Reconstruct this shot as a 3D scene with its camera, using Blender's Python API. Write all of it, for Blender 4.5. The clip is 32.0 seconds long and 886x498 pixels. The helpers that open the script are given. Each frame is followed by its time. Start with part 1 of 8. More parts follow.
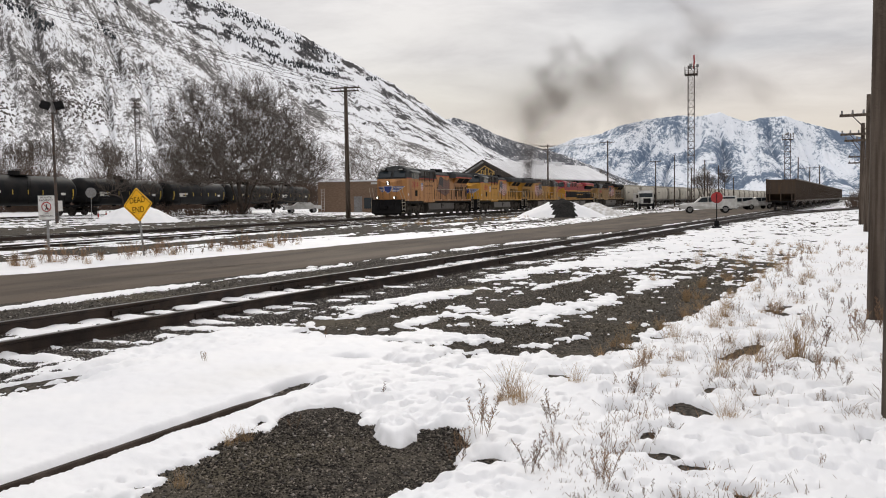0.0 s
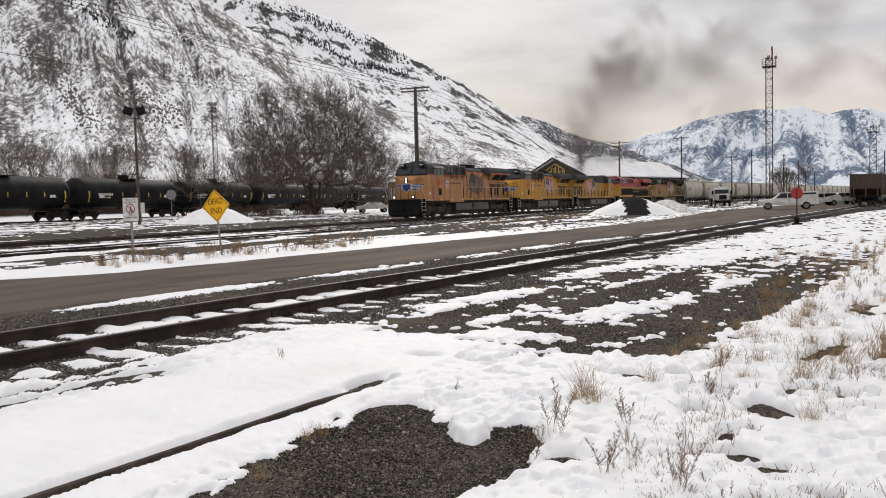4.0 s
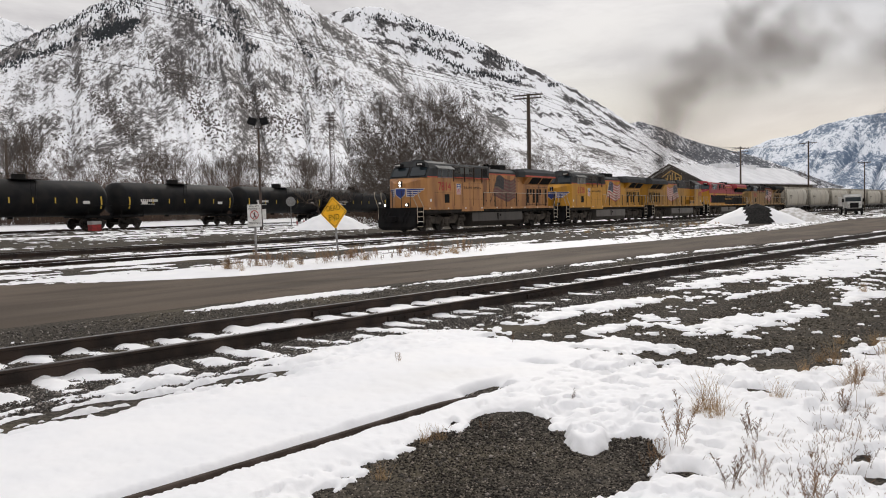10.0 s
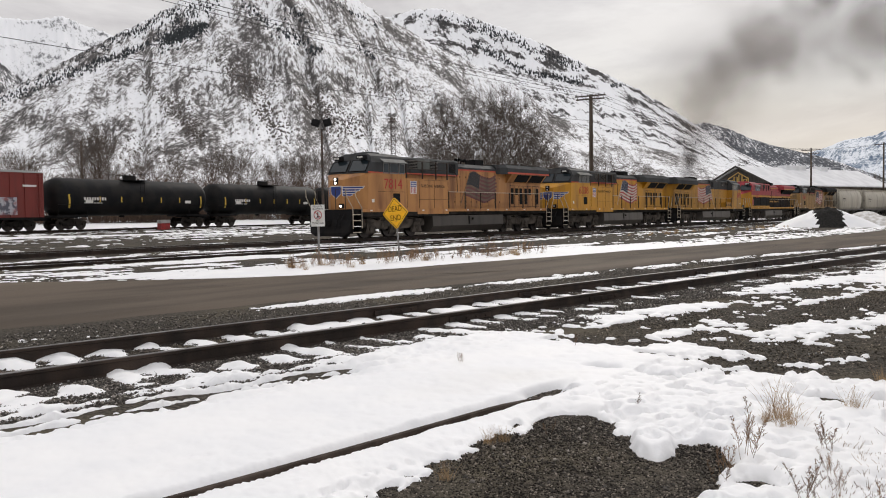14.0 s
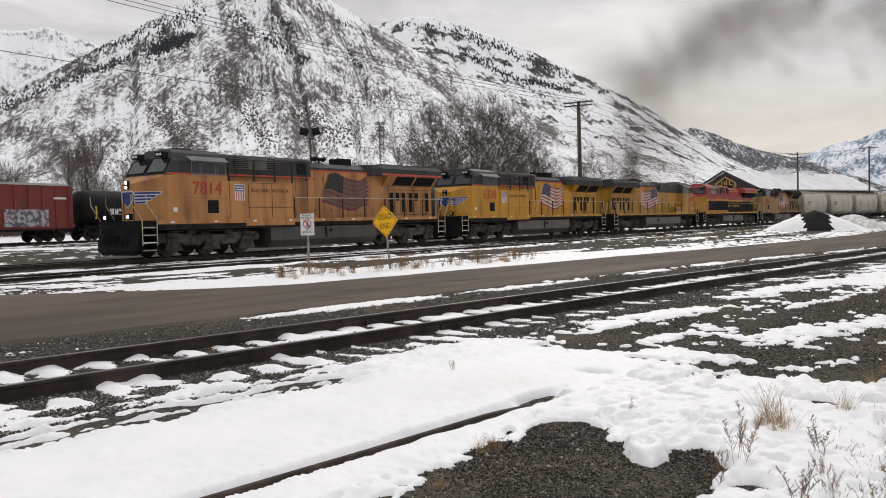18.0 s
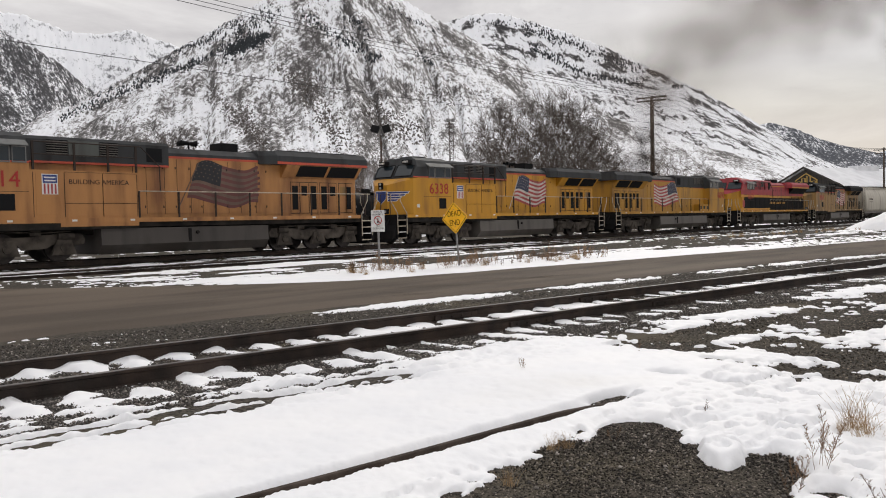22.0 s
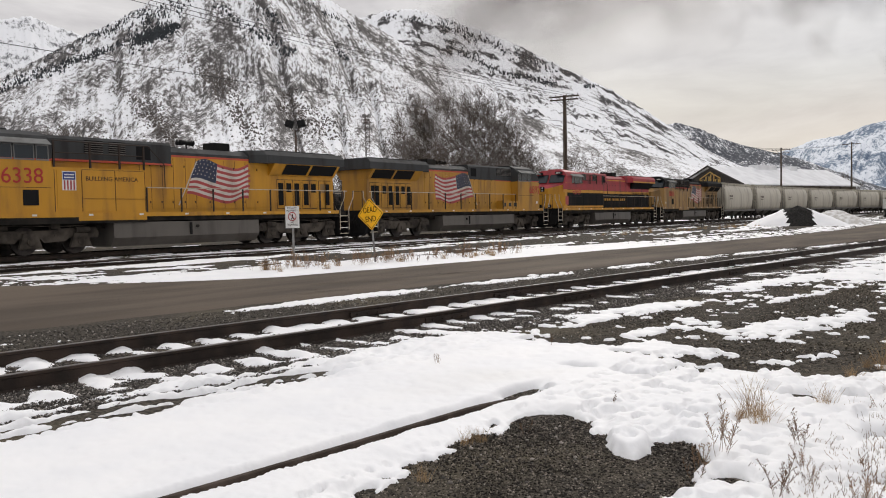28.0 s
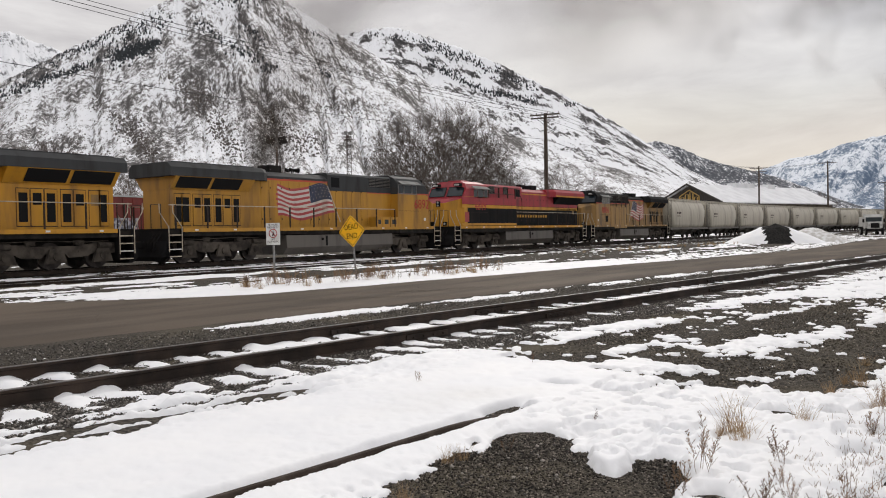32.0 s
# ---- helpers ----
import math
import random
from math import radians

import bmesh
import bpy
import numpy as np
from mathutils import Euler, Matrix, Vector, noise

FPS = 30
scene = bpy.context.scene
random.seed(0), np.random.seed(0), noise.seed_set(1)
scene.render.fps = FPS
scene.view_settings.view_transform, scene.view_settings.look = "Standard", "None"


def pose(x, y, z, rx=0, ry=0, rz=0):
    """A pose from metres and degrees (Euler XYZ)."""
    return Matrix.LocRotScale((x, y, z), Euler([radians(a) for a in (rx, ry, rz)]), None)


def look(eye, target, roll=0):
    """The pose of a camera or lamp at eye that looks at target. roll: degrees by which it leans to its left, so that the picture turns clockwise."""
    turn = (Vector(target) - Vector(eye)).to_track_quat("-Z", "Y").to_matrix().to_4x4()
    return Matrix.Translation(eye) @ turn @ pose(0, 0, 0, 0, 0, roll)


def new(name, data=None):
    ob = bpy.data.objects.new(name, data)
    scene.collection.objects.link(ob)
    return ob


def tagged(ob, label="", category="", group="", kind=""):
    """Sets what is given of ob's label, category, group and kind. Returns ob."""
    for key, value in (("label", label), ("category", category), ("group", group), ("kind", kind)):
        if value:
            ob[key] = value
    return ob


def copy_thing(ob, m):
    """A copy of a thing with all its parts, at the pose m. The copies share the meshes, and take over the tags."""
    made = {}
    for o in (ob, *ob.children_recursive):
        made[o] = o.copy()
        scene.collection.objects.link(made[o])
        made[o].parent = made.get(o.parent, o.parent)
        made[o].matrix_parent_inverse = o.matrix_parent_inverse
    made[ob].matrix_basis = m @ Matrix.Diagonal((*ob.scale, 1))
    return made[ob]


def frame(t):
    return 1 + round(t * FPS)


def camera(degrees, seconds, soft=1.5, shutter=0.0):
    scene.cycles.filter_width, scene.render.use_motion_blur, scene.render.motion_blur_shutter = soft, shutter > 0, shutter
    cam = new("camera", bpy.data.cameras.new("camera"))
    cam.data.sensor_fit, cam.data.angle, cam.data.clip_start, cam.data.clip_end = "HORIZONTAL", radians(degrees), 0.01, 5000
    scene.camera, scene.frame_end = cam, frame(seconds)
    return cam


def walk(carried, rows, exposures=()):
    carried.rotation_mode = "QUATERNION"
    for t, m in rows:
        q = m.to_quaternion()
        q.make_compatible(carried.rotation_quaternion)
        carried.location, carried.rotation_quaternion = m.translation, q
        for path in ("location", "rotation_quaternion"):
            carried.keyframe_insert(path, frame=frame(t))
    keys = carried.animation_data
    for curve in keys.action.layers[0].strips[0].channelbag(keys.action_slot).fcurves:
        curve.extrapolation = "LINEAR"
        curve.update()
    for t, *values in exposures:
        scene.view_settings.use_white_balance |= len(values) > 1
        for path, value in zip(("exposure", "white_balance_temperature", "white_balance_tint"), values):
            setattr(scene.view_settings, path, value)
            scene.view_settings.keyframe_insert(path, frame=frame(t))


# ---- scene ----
# The camera: hand-held, turning on the spot
cam = camera(57.45, 32.0, soft=1.0)
walk(cam, [
    (0, pose(0.000, 0.000, 1.183, 86.73, 0.90, -69.49)), (0.5, pose(-0.006, 0.001, 1.183, 86.67, 0.93, -69.14)),
    (1, pose(-0.012, 0.002, 1.183, 86.61, 0.95, -68.77)), (1.5, pose(-0.018, 0.002, 1.183, 86.54, 0.98, -68.08)),
    (2, pose(-0.024, 0.003, 1.183, 86.56, 0.97, -67.20)), (2.5, pose(-0.027, 0.004, 1.183, 86.65, 1.11, -66.52)),
    (3, pose(-0.030, 0.004, 1.183, 86.54, 1.19, -65.97)), (3.5, pose(-0.033, 0.005, 1.183, 86.54, 1.21, -65.32)),
    (4, pose(-0.036, 0.005, 1.183, 86.75, 1.43, -64.57)), (4.5, pose(-0.039, 0.005, 1.183, 86.96, 1.70, -63.77)),
    (6.5, pose(-0.049, 0.007, 1.183, 87.45, 1.70, -61.77)), (7, pose(-0.052, 0.008, 1.183, 87.51, 1.60, -61.48)),
    (7.5, pose(-0.059, 0.011, 1.183, 87.56, 1.44, -60.93)), (8, pose(-0.066, 0.014, 1.183, 87.55, 1.32, -60.10)),
    (8.5, pose(-0.073, 0.017, 1.183, 87.48, 1.35, -59.24)), (9, pose(-0.080, 0.020, 1.183, 87.42, 1.39, -58.39)),
    (9.5, pose(-0.085, 0.029, 1.183, 87.40, 1.33, -57.63)), (10, pose(-0.089, 0.038, 1.183, 87.44, 1.23, -56.71)),
    (10.5, pose(-0.093, 0.047, 1.183, 87.41, 1.15, -55.60)), (11, pose(-0.098, 0.056, 1.183, 87.37, 1.03, -54.59)),
    (11.5, pose(-0.101, 0.059, 1.183, 87.38, 0.93, -53.77)), (12, pose(-0.103, 0.062, 1.183, 87.51, 0.86, -53.29)),
    (12.5, pose(-0.105, 0.065, 1.183, 87.63, 0.72, -52.96)), (13, pose(-0.108, 0.068, 1.183, 87.62, 0.70, -52.73)),
    (13.5, pose(-0.111, 0.068, 1.183, 87.56, 0.79, -52.60)), (15.5, pose(-0.122, 0.070, 1.183, 87.87, 0.84, -52.21)),
    (16, pose(-0.125, 0.070, 1.183, 87.77, 0.96, -52.64)), (16.5, pose(-0.122, 0.073, 1.183, 87.64, 0.93, -53.32)),
    (17, pose(-0.118, 0.075, 1.183, 87.73, 0.95, -53.56)), (17.5, pose(-0.115, 0.077, 1.183, 87.93, 1.26, -53.39)),
    (18, pose(-0.112, 0.080, 1.183, 88.12, 1.45, -53.22)), (18.5, pose(-0.116, 0.083, 1.183, 88.26, 1.42, -52.63)),
    (19, pose(-0.120, 0.085, 1.183, 88.25, 1.37, -51.42)), (19.5, pose(-0.124, 0.088, 1.183, 88.09, 1.38, -50.08)),
    (20, pose(-0.128, 0.091, 1.183, 87.92, 1.36, -48.90)), (20.5, pose(-0.127, 0.091, 1.183, 87.90, 1.39, -48.14)),
    (21, pose(-0.126, 0.090, 1.183, 88.06, 1.26, -47.72)), (21.5, pose(-0.125, 0.090, 1.183, 88.08, 1.16, -47.83)),
    (22, pose(-0.124, 0.090, 1.183, 88.01, 1.24, -48.33)), (22.5, pose(-0.119, 0.085, 1.183, 87.88, 1.39, -49.16)),
    (23, pose(-0.115, 0.081, 1.183, 87.73, 1.46, -50.10)), (23.5, pose(-0.111, 0.076, 1.183, 87.53, 1.30, -51.10)),
    (24, pose(-0.106, 0.072, 1.183, 87.51, 1.17, -51.78)), (24.5, pose(-0.104, 0.071, 1.183, 87.55, 1.24, -52.24)),
    (25, pose(-0.103, 0.070, 1.183, 87.57, 1.23, -52.78)), (25.5, pose(-0.102, 0.069, 1.183, 87.61, 1.18, -53.42)),
    (26, pose(-0.100, 0.068, 1.183, 87.62, 0.97, -53.88)), (26.5, pose(-0.102, 0.070, 1.183, 87.66, 0.94, -54.17)),
    (28.5, pose(-0.112, 0.076, 1.183, 87.66, 1.23, -54.26)), (29, pose(-0.111, 0.076, 1.183, 87.83, 1.25, -54.42)),
    (29.5, pose(-0.110, 0.076, 1.183, 88.18, 1.18, -54.72)), (30, pose(-0.109, 0.076, 1.183, 88.58, 1.09, -55.30)),
    (30.5, pose(-0.109, 0.077, 1.183, 88.85, 1.10, -55.69)), (31, pose(-0.108, 0.077, 1.183, 88.86, 1.07, -55.83)),
    (31.5, pose(-0.107, 0.077, 1.183, 88.84, 0.95, -55.85)), (32, pose(-0.106, 0.077, 1.183, 88.81, 1.06, -55.55)),
])

# ---- light ----
SUN_AZ, SUN_EL = radians(24), radians(30)
world = bpy.data.worlds.new("sky")
scene.world = world
world.use_nodes = True
wn, wl = world.node_tree.nodes, world.node_tree.links
wn.clear()


def wnode(kind, **k):
    n = wn.new(kind)
    for a, b in k.items():
        n.inputs[a.replace("_", " ")].default_value = b
    return n


sky = wn.new("ShaderNodeTexSky")
sky.sky_type, sky.sun_disc = "NISHITA", False
sky.sun_elevation, sky.sun_rotation = SUN_EL, radians(90) - SUN_AZ
sky_bg = wn.new("ShaderNodeBackground")
sky_bg.inputs["Strength"].default_value = 0.06
wl.new(sky.outputs[0], sky_bg.inputs["Color"])
tc = wn.new("ShaderNodeTexCoord")
sep = wn.new("ShaderNodeSeparateXYZ")
wl.new(tc.outputs["Generated"], sep.inputs[0])
# cloud deck: flat layers seen at a slant, so the pattern is stretched along the horizon
mp = wn.new("ShaderNodeMapping")
mp.inputs["Scale"].default_value = (1.6, 1.6, 7.0)
wl.new(tc.outputs["Generated"], mp.inputs["Vector"])
n1 = wnode("ShaderNodeTexNoise", Scale=2.5, Detail=8.0, Roughness=0.60, Distortion=0.25)
wl.new(mp.outputs[0], n1.inputs["Vector"])
n2 = wnode("ShaderNodeTexNoise", Scale=0.9, Detail=4.0, Roughness=0.5)
wl.new(mp.outputs[0], n2.inputs["Vector"])
shade = wn.new("ShaderNodeValToRGB")
shade.color_ramp.elements[0].position, shade.color_ramp.elements[0].color = 0.30, (0.52, 0.50, 0.515, 1)
shade.color_ramp.elements[1].position, shade.color_ramp.elements[1].color = 0.68, (0.85, 0.83, 0.825, 1)
wl.new(n1.outputs["Fac"], shade.inputs["Fac"])
warm = wn.new("ShaderNodeMapRange")
warm.inputs["From Min"].default_value, warm.inputs["From Max"].default_value = 0.02, 0.17
warm.inputs["To Min"].default_value, warm.inputs["To Max"].default_value = 1.0, 0.0
wl.new(sep.outputs["Z"], warm.inputs["Value"])
side = wn.new("ShaderNodeMapRange")
side.inputs["From Min"].default_value, side.inputs["From Max"].default_value = 0.78, 1.0
wl.new(sep.outputs["X"], side.inputs["Value"])
wmul = wn.new("ShaderNodeMath")
wmul.operation = "MULTIPLY"
wl.new(warm.outputs[0], wmul.inputs[0])
wl.new(side.outputs[0], wmul.inputs[1])
glow = wn.new("ShaderNodeMix")
glow.data_type = "RGBA"
glow.inputs["B"].default_value = (0.92, 0.82, 0.68, 1)
wl.new(wmul.outputs[0], glow.inputs["Factor"])
wl.new(shade.outputs["Color"], glow.inputs["A"])
cloud_bg = wn.new("ShaderNodeBackground")
# an overcast sky is brightest overhead
zen = wn.new("ShaderNodeMapRange")
zen.inputs["From Min"].default_value, zen.inputs["From Max"].default_value = 0.10, 1.0
zen.inputs["To Min"].default_value, zen.inputs["To Max"].default_value = 1.0, 1.45
wl.new(sep.outputs["Z"], zen.inputs["Value"])
wl.new(zen.outputs[0], cloud_bg.inputs["Strength"])
wl.new(glow.outputs["Result"], cloud_bg.inputs["Color"])
gaps = wn.new("ShaderNodeMapRange")
gaps.inputs["From Min"].default_value, gaps.inputs["From Max"].default_value = 0.32, 0.46
gaps.inputs["To Min"].default_value, gaps.inputs["To Max"].default_value = 0.62, 1.0
wl.new(n2.outputs["Fac"], gaps.inputs["Value"])
wmix = wn.new("ShaderNodeMixShader")
wl.new(gaps.outputs[0], wmix.inputs["Fac"])
wl.new(sky_bg.outputs[0], wmix.inputs[1])
wl.new(cloud_bg.outputs[0], wmix.inputs[2])
wout = wn.new("ShaderNodeOutputWorld")
wl.new(wmix.outputs[0], wout.inputs["Surface"])

sun = new("sun", bpy.data.lights.new("sun", "SUN"))
sun.data.energy, sun.data.angle, sun.data.color = 1.0, radians(20), (1.0, 0.95, 0.88)
sun.matrix_world = look((math.cos(SUN_AZ) * 50, math.sin(SUN_AZ) * 50, math.tan(SUN_EL) * 50), (0, 0, 0))
scene.view_settings.exposure = -0.09
scene.cycles.transparent_max_bounces = 48


# ---- materials ----
def mat(name, col, col2=None, rough=0.7, metal=0.0, scale=4.0, detail=5.0, bump=0.15, bscale=30.0, lo=0.35, hi=0.65,
        col3=None, scale3=0.6, lo3=0.5, hi3=0.72, stretch=(1, 1, 1), coords="Object", vary=0.0, emit=0.0, alpha=1.0, rough2=None):
    """Principled material with two scales of colour variation and a fine bump."""
    m = bpy.data.materials.new(name)
    m.use_nodes = True
    nt = m.node_tree
    n, l = nt.nodes, nt.links
    b = n["Principled BSDF"]
    b.inputs["Roughness"].default_value, b.inputs["Metallic"].default_value = rough, metal
    b.inputs["Specular IOR Level"].default_value = 0.12 if rough >= 0.6 else 0.4
    t = n.new("ShaderNodeTexCoord")
    mpn = n.new("ShaderNodeMapping")
    mpn.inputs["Scale"].default_value = stretch
    l.new(t.outputs[coords], mpn.inputs["Vector"])
    colour = None

    def layer(under, top, sc, a, z):
        tex = n.new("ShaderNodeTexNoise")
        tex.inputs["Scale"].default_value, tex.inputs["Detail"].default_value = sc, detail
        l.new(mpn.outputs[0], tex.inputs["Vector"])
        r = n.new("ShaderNodeMapRange")
        r.interpolation_type = "SMOOTHSTEP"
        r.inputs["From Min"].default_value, r.inputs["From Max"].default_value = a, z
        l.new(tex.outputs["Fac"], r.inputs["Value"])
        mx = n.new("ShaderNodeMix")
        mx.data_type = "RGBA"
        if isinstance(under, tuple):
            mx.inputs["A"].default_value = (*under, 1)
        else:
            l.new(under, mx.inputs["A"])
        mx.inputs["B"].default_value = (*top, 1)
        l.new(r.outputs[0], mx.inputs["Factor"])
        return mx.outputs["Result"]

    colour = col
    if col2:
        colour = layer(colour, col2, scale, lo, hi)
    if col3:
        colour = layer(colour, col3, scale3, lo3, hi3)
    if vary:
        oi = n.new("ShaderNodeObjectInfo")
        hs = n.new("ShaderNodeHueSaturation")
        r = n.new("ShaderNodeMapRange")
        r.inputs["To Min"].default_value, r.inputs["To Max"].default_value = 1 - vary, 1 + vary
        l.new(oi.outputs["Random"], r.inputs["Value"])
        l.new(r.outputs[0], hs.inputs["Value"])
        if isinstance(colour, tuple):
            hs.inputs["Color"].default_value = (*colour, 1)
        else:
            l.new(colour, hs.inputs["Color"])
        colour = hs.outputs["Color"]
    if isinstance(colour, tuple):
        b.inputs["Base Color"].default_value = (*colour, 1)
        if emit:
            b.inputs["Emission Color"].default_value, b.inputs["Emission Strength"].default_value = (*colour, 1), emit
    else:
        l.new(colour, b.inputs["Base Color"])
    if bump:
        tex = n.new("ShaderNodeTexNoise")
        tex.inputs["Scale"].default_value, tex.inputs["Detail"].default_value = bscale, 4.0
        l.new(t.outputs[coords], tex.inputs["Vector"])
        bp = n.new("ShaderNodeBump")
        bp.inputs["Strength"].default_value, bp.inputs["Distance"].default_value = bump, 1.0 / bscale
        l.new(tex.outputs["Fac"], bp.inputs["Height"])
        l.new(bp.outputs[0], b.inputs["Normal"])
    return m


SNOW = mat("snow", (0.92, 0.925, 0.935), (0.88, 0.89, 0.91), rough=0.6, scale=1.3, bump=0.06, bscale=11.0, col3=(0.82, 0.82, 0.815), scale3=0.35, lo3=0.6, hi3=0.8)
SNOW_DIRTY = mat("dirty snow", (0.80, 0.80, 0.80), (0.55, 0.53, 0.50), rough=0.6, scale=3.0, bump=0.3, bscale=12.0)
GRAVEL = mat("gravel ground", (0.096, 0.084, 0.068), (0.032, 0.028, 0.024), rough=0.95, scale=26.0, detail=8, bump=0.9, bscale=40.0,
             col3=(0.110, 0.094, 0.066), scale3=0.5, lo3=0.5, hi3=0.75, lo=0.4, hi=0.6)
ASPHALT = mat("worn asphalt", (0.118, 0.093, 0.072), (0.075, 0.060, 0.047), rough=0.85, scale=0.5, bump=0.25, bscale=90.0,
              col3=(0.145, 0.118, 0.092), scale3=0.18, stretch=(0.35, 1.6, 1))
BALLAST = mat("ballast stone", (0.20, 0.19, 0.18), (0.09, 0.085, 0.08), rough=0.95, scale=6.0, bump=0.5, bscale=30.0, vary=0.4)
RAIL = mat("rail steel", (0.034, 0.028, 0.025), (0.060, 0.044, 0.036), rough=0.6, metal=0.35, scale=3.0, bump=0.2, bscale=40)
RAIL_TOP = mat("polished rail head", (0.19, 0.18, 0.175), (0.11, 0.10, 0.095), rough=0.32, metal=0.9, scale=2.0, bump=0.05, stretch=(0.2, 6, 1))
TIE = mat("old tie timber", (0.055, 0.043, 0.035), (0.09, 0.075, 0.06), rough=0.95, scale=3.0, stretch=(14, 1.5, 5), bump=0.6, bscale=18, vary=0.3)


# ---- helpers ----
def link(name, bm, material, parent=None, label="", smooth=False):
    me = bpy.data.meshes.new(name)
    bm.to_mesh(me)
    bm.free()
    if smooth:
        me.polygons.foreach_set("use_smooth", np.ones(len(me.polygons), dtype=bool))
    for m in (material if isinstance(material, (list, tuple)) else [material]):
        me.materials.append(m)
    ob = new(name, me)
    if parent:
        ob.parent = parent
    if label:
        ob["label"] = label
    return ob


def part(name, bm, material, parent, label="", smooth=False):
    return link(name, bm, material, parent, label, smooth)


def share(name, ob, parent, m):
    """One more object on the mesh of ob."""
    o = new(name, ob.data)
    o.parent, o.matrix_basis = parent, m
    return o


def empty(name, m=None, **tags):
    ob = new(name)
    ob.empty_display_size = 0.2
    if m is not None:
        ob.matrix_world = m
    return tagged(ob, **tags)


def box(bm, x0, x1, y0, y1, z0, z1, m=None, bevel=0.0):
    c = Matrix.Translation(((x0 + x1) / 2, (y0 + y1) / 2, (z0 + z1) / 2)) @ Matrix.Diagonal((abs(x1 - x0), abs(y1 - y0), abs(z1 - z0), 1))
    g = bmesh.ops.create_cube(bm, size=1, matrix=(m @ c) if m is not None else c)
    if bevel:
        vs = set(g["verts"])
        es = [e for e in bm.edges if e.verts[0] in vs and e.verts[1] in vs]
        bmesh.ops.bevel(bm, geom=es, offset=bevel, segments=2, affect="EDGES", profile=0.6)
    return g["verts"]


def cyl(bm, p, q, r, r2=None, n=10, caps=True):
    p, q = Vector(p), Vector(q)
    d = q - p
    m = Matrix.Translation((p + q) / 2) @ d.to_track_quat("Z", "Y").to_matrix().to_4x4()
    bmesh.ops.create_cone(bm, cap_ends=caps, segments=n, radius1=r, radius2=r if r2 is None else r2, depth=d.length, matrix=m)


def pipe(bm, pts, r, n=6):
    """One bent tube through the points."""
    ps = [Vector(p) for p in pts]
    rings, ref = [], None
    for i, p in enumerate(ps):
        d = (ps[min(i + 1, len(ps) - 1)] - ps[max(i - 1, 0)]).normalized()
        if ref is None:
            ref = Vector((0, 0, 1)) if abs(d.z) < 0.9 else Vector((1, 0, 0))
        u = (ref - d * ref.dot(d)).normalized()
        ref, w = u, d.cross(u)
        rings.append([tuple(p + u * (r * math.cos(2 * math.pi * k / n)) + w * (r * math.sin(2 * math.pi * k / n))) for k in range(n)])
    loft(bm, rings)


def prism(bm, outline, axis, a, b):
    """Extrude a closed 2D outline along an axis: 'x' (outline y, z), 'y' (outline x, z) or 'z' (outline x, y)."""
    def at(p, w):
        return {"x": (w, p[0], p[1]), "y": (p[0], w, p[1]), "z": (p[0], p[1], w)}[axis]
    va = [bm.verts.new(at(p, a)) for p in outline]
    vb = [bm.verts.new(at(p, b)) for p in outline]
    n = len(outline)
    fs = [bm.faces.new(va), bm.faces.new(vb[::-1])]
    for i in range(n):
        fs.append(bm.faces.new((va[i], vb[i], vb[(i + 1) % n], va[(i + 1) % n])))
    bmesh.ops.recalc_face_normals(bm, faces=fs)
    return va + vb


def loft(bm, rings, close=True, caps=True):
    vs = [[bm.verts.new(p) for p in ring] for ring in rings]
    fs = []
    n = len(vs[0])
    for a, b in zip(vs, vs[1:]):
        for i in range(n if close else n - 1):
            fs.append(bm.faces.new((a[i], a[(i + 1) % n], b[(i + 1) % n], b[i])))
    if caps:
        fs += [bm.faces.new(vs[0]), bm.faces.new(vs[-1][::-1])]
    bmesh.ops.recalc_face_normals(bm, faces=fs)


def grid_mesh(name, x, y, z, material, keep=None, smooth=True):
    """A sheet from 2D arrays of coordinates; keep: which quads stay."""
    r, c = x.shape
    me = bpy.data.meshes.new(name)
    idx = np.arange(r * c).reshape(r, c)
    q = np.stack([idx[:-1, :-1], idx[:-1, 1:], idx[1:, 1:], idx[1:, :-1]], -1)
    q = q[keep] if keep is not None else q.reshape(-1, 4)
    used, inv = np.unique(q, return_inverse=True)
    co = np.stack([x, y, z], -1).reshape(-1, 3)[used]
    q = inv.reshape(-1, 4)
    me.vertices.add(len(co))
    me.vertices.foreach_set("co", co.astype(np.float32).ravel())
    me.loops.add(q.size)
    me.loops.foreach_set("vertex_index", q.astype(np.int32).ravel())
    me.polygons.add(len(q))
    me.polygons.foreach_set("loop_start", (np.arange(len(q)) * 4).astype(np.int32))
    me.polygons.foreach_set("loop_total", np.full(len(q), 4, dtype=np.int32))
    me.polygons.foreach_set("use_smooth", np.full(len(q), smooth))
    me.update(calc_edges=True)
    for m in (material if isinstance(material, (list, tuple)) else [material]):
        me.materials.append(m)
    return new(name, me)


def lattice(ix, iy, seed):
    h = (ix.astype(np.int64) * 374761393 + iy.astype(np.int64) * 668265263 + seed * 974711) & 0xFFFFFFFF
    h = ((h ^ (h >> 13)) * 1274126177) & 0xFFFFFFFF
    return ((h ^ (h >> 16)) & 0xFFFF) / 65535.0


def vnoise(x, y, seed=0):
    ix, iy = np.floor(x), np.floor(y)
    fx, fy = x - ix, y - iy
    fx, fy = fx * fx * (3 - 2 * fx), fy * fy * (3 - 2 * fy)
    a, b = lattice(ix, iy, seed), lattice(ix + 1, iy, seed)
    c, d = lattice(ix, iy + 1, seed), lattice(ix + 1, iy + 1, seed)
    return (a + (b - a) * fx) * (1 - fy) + (c + (d - c) * fx) * fy


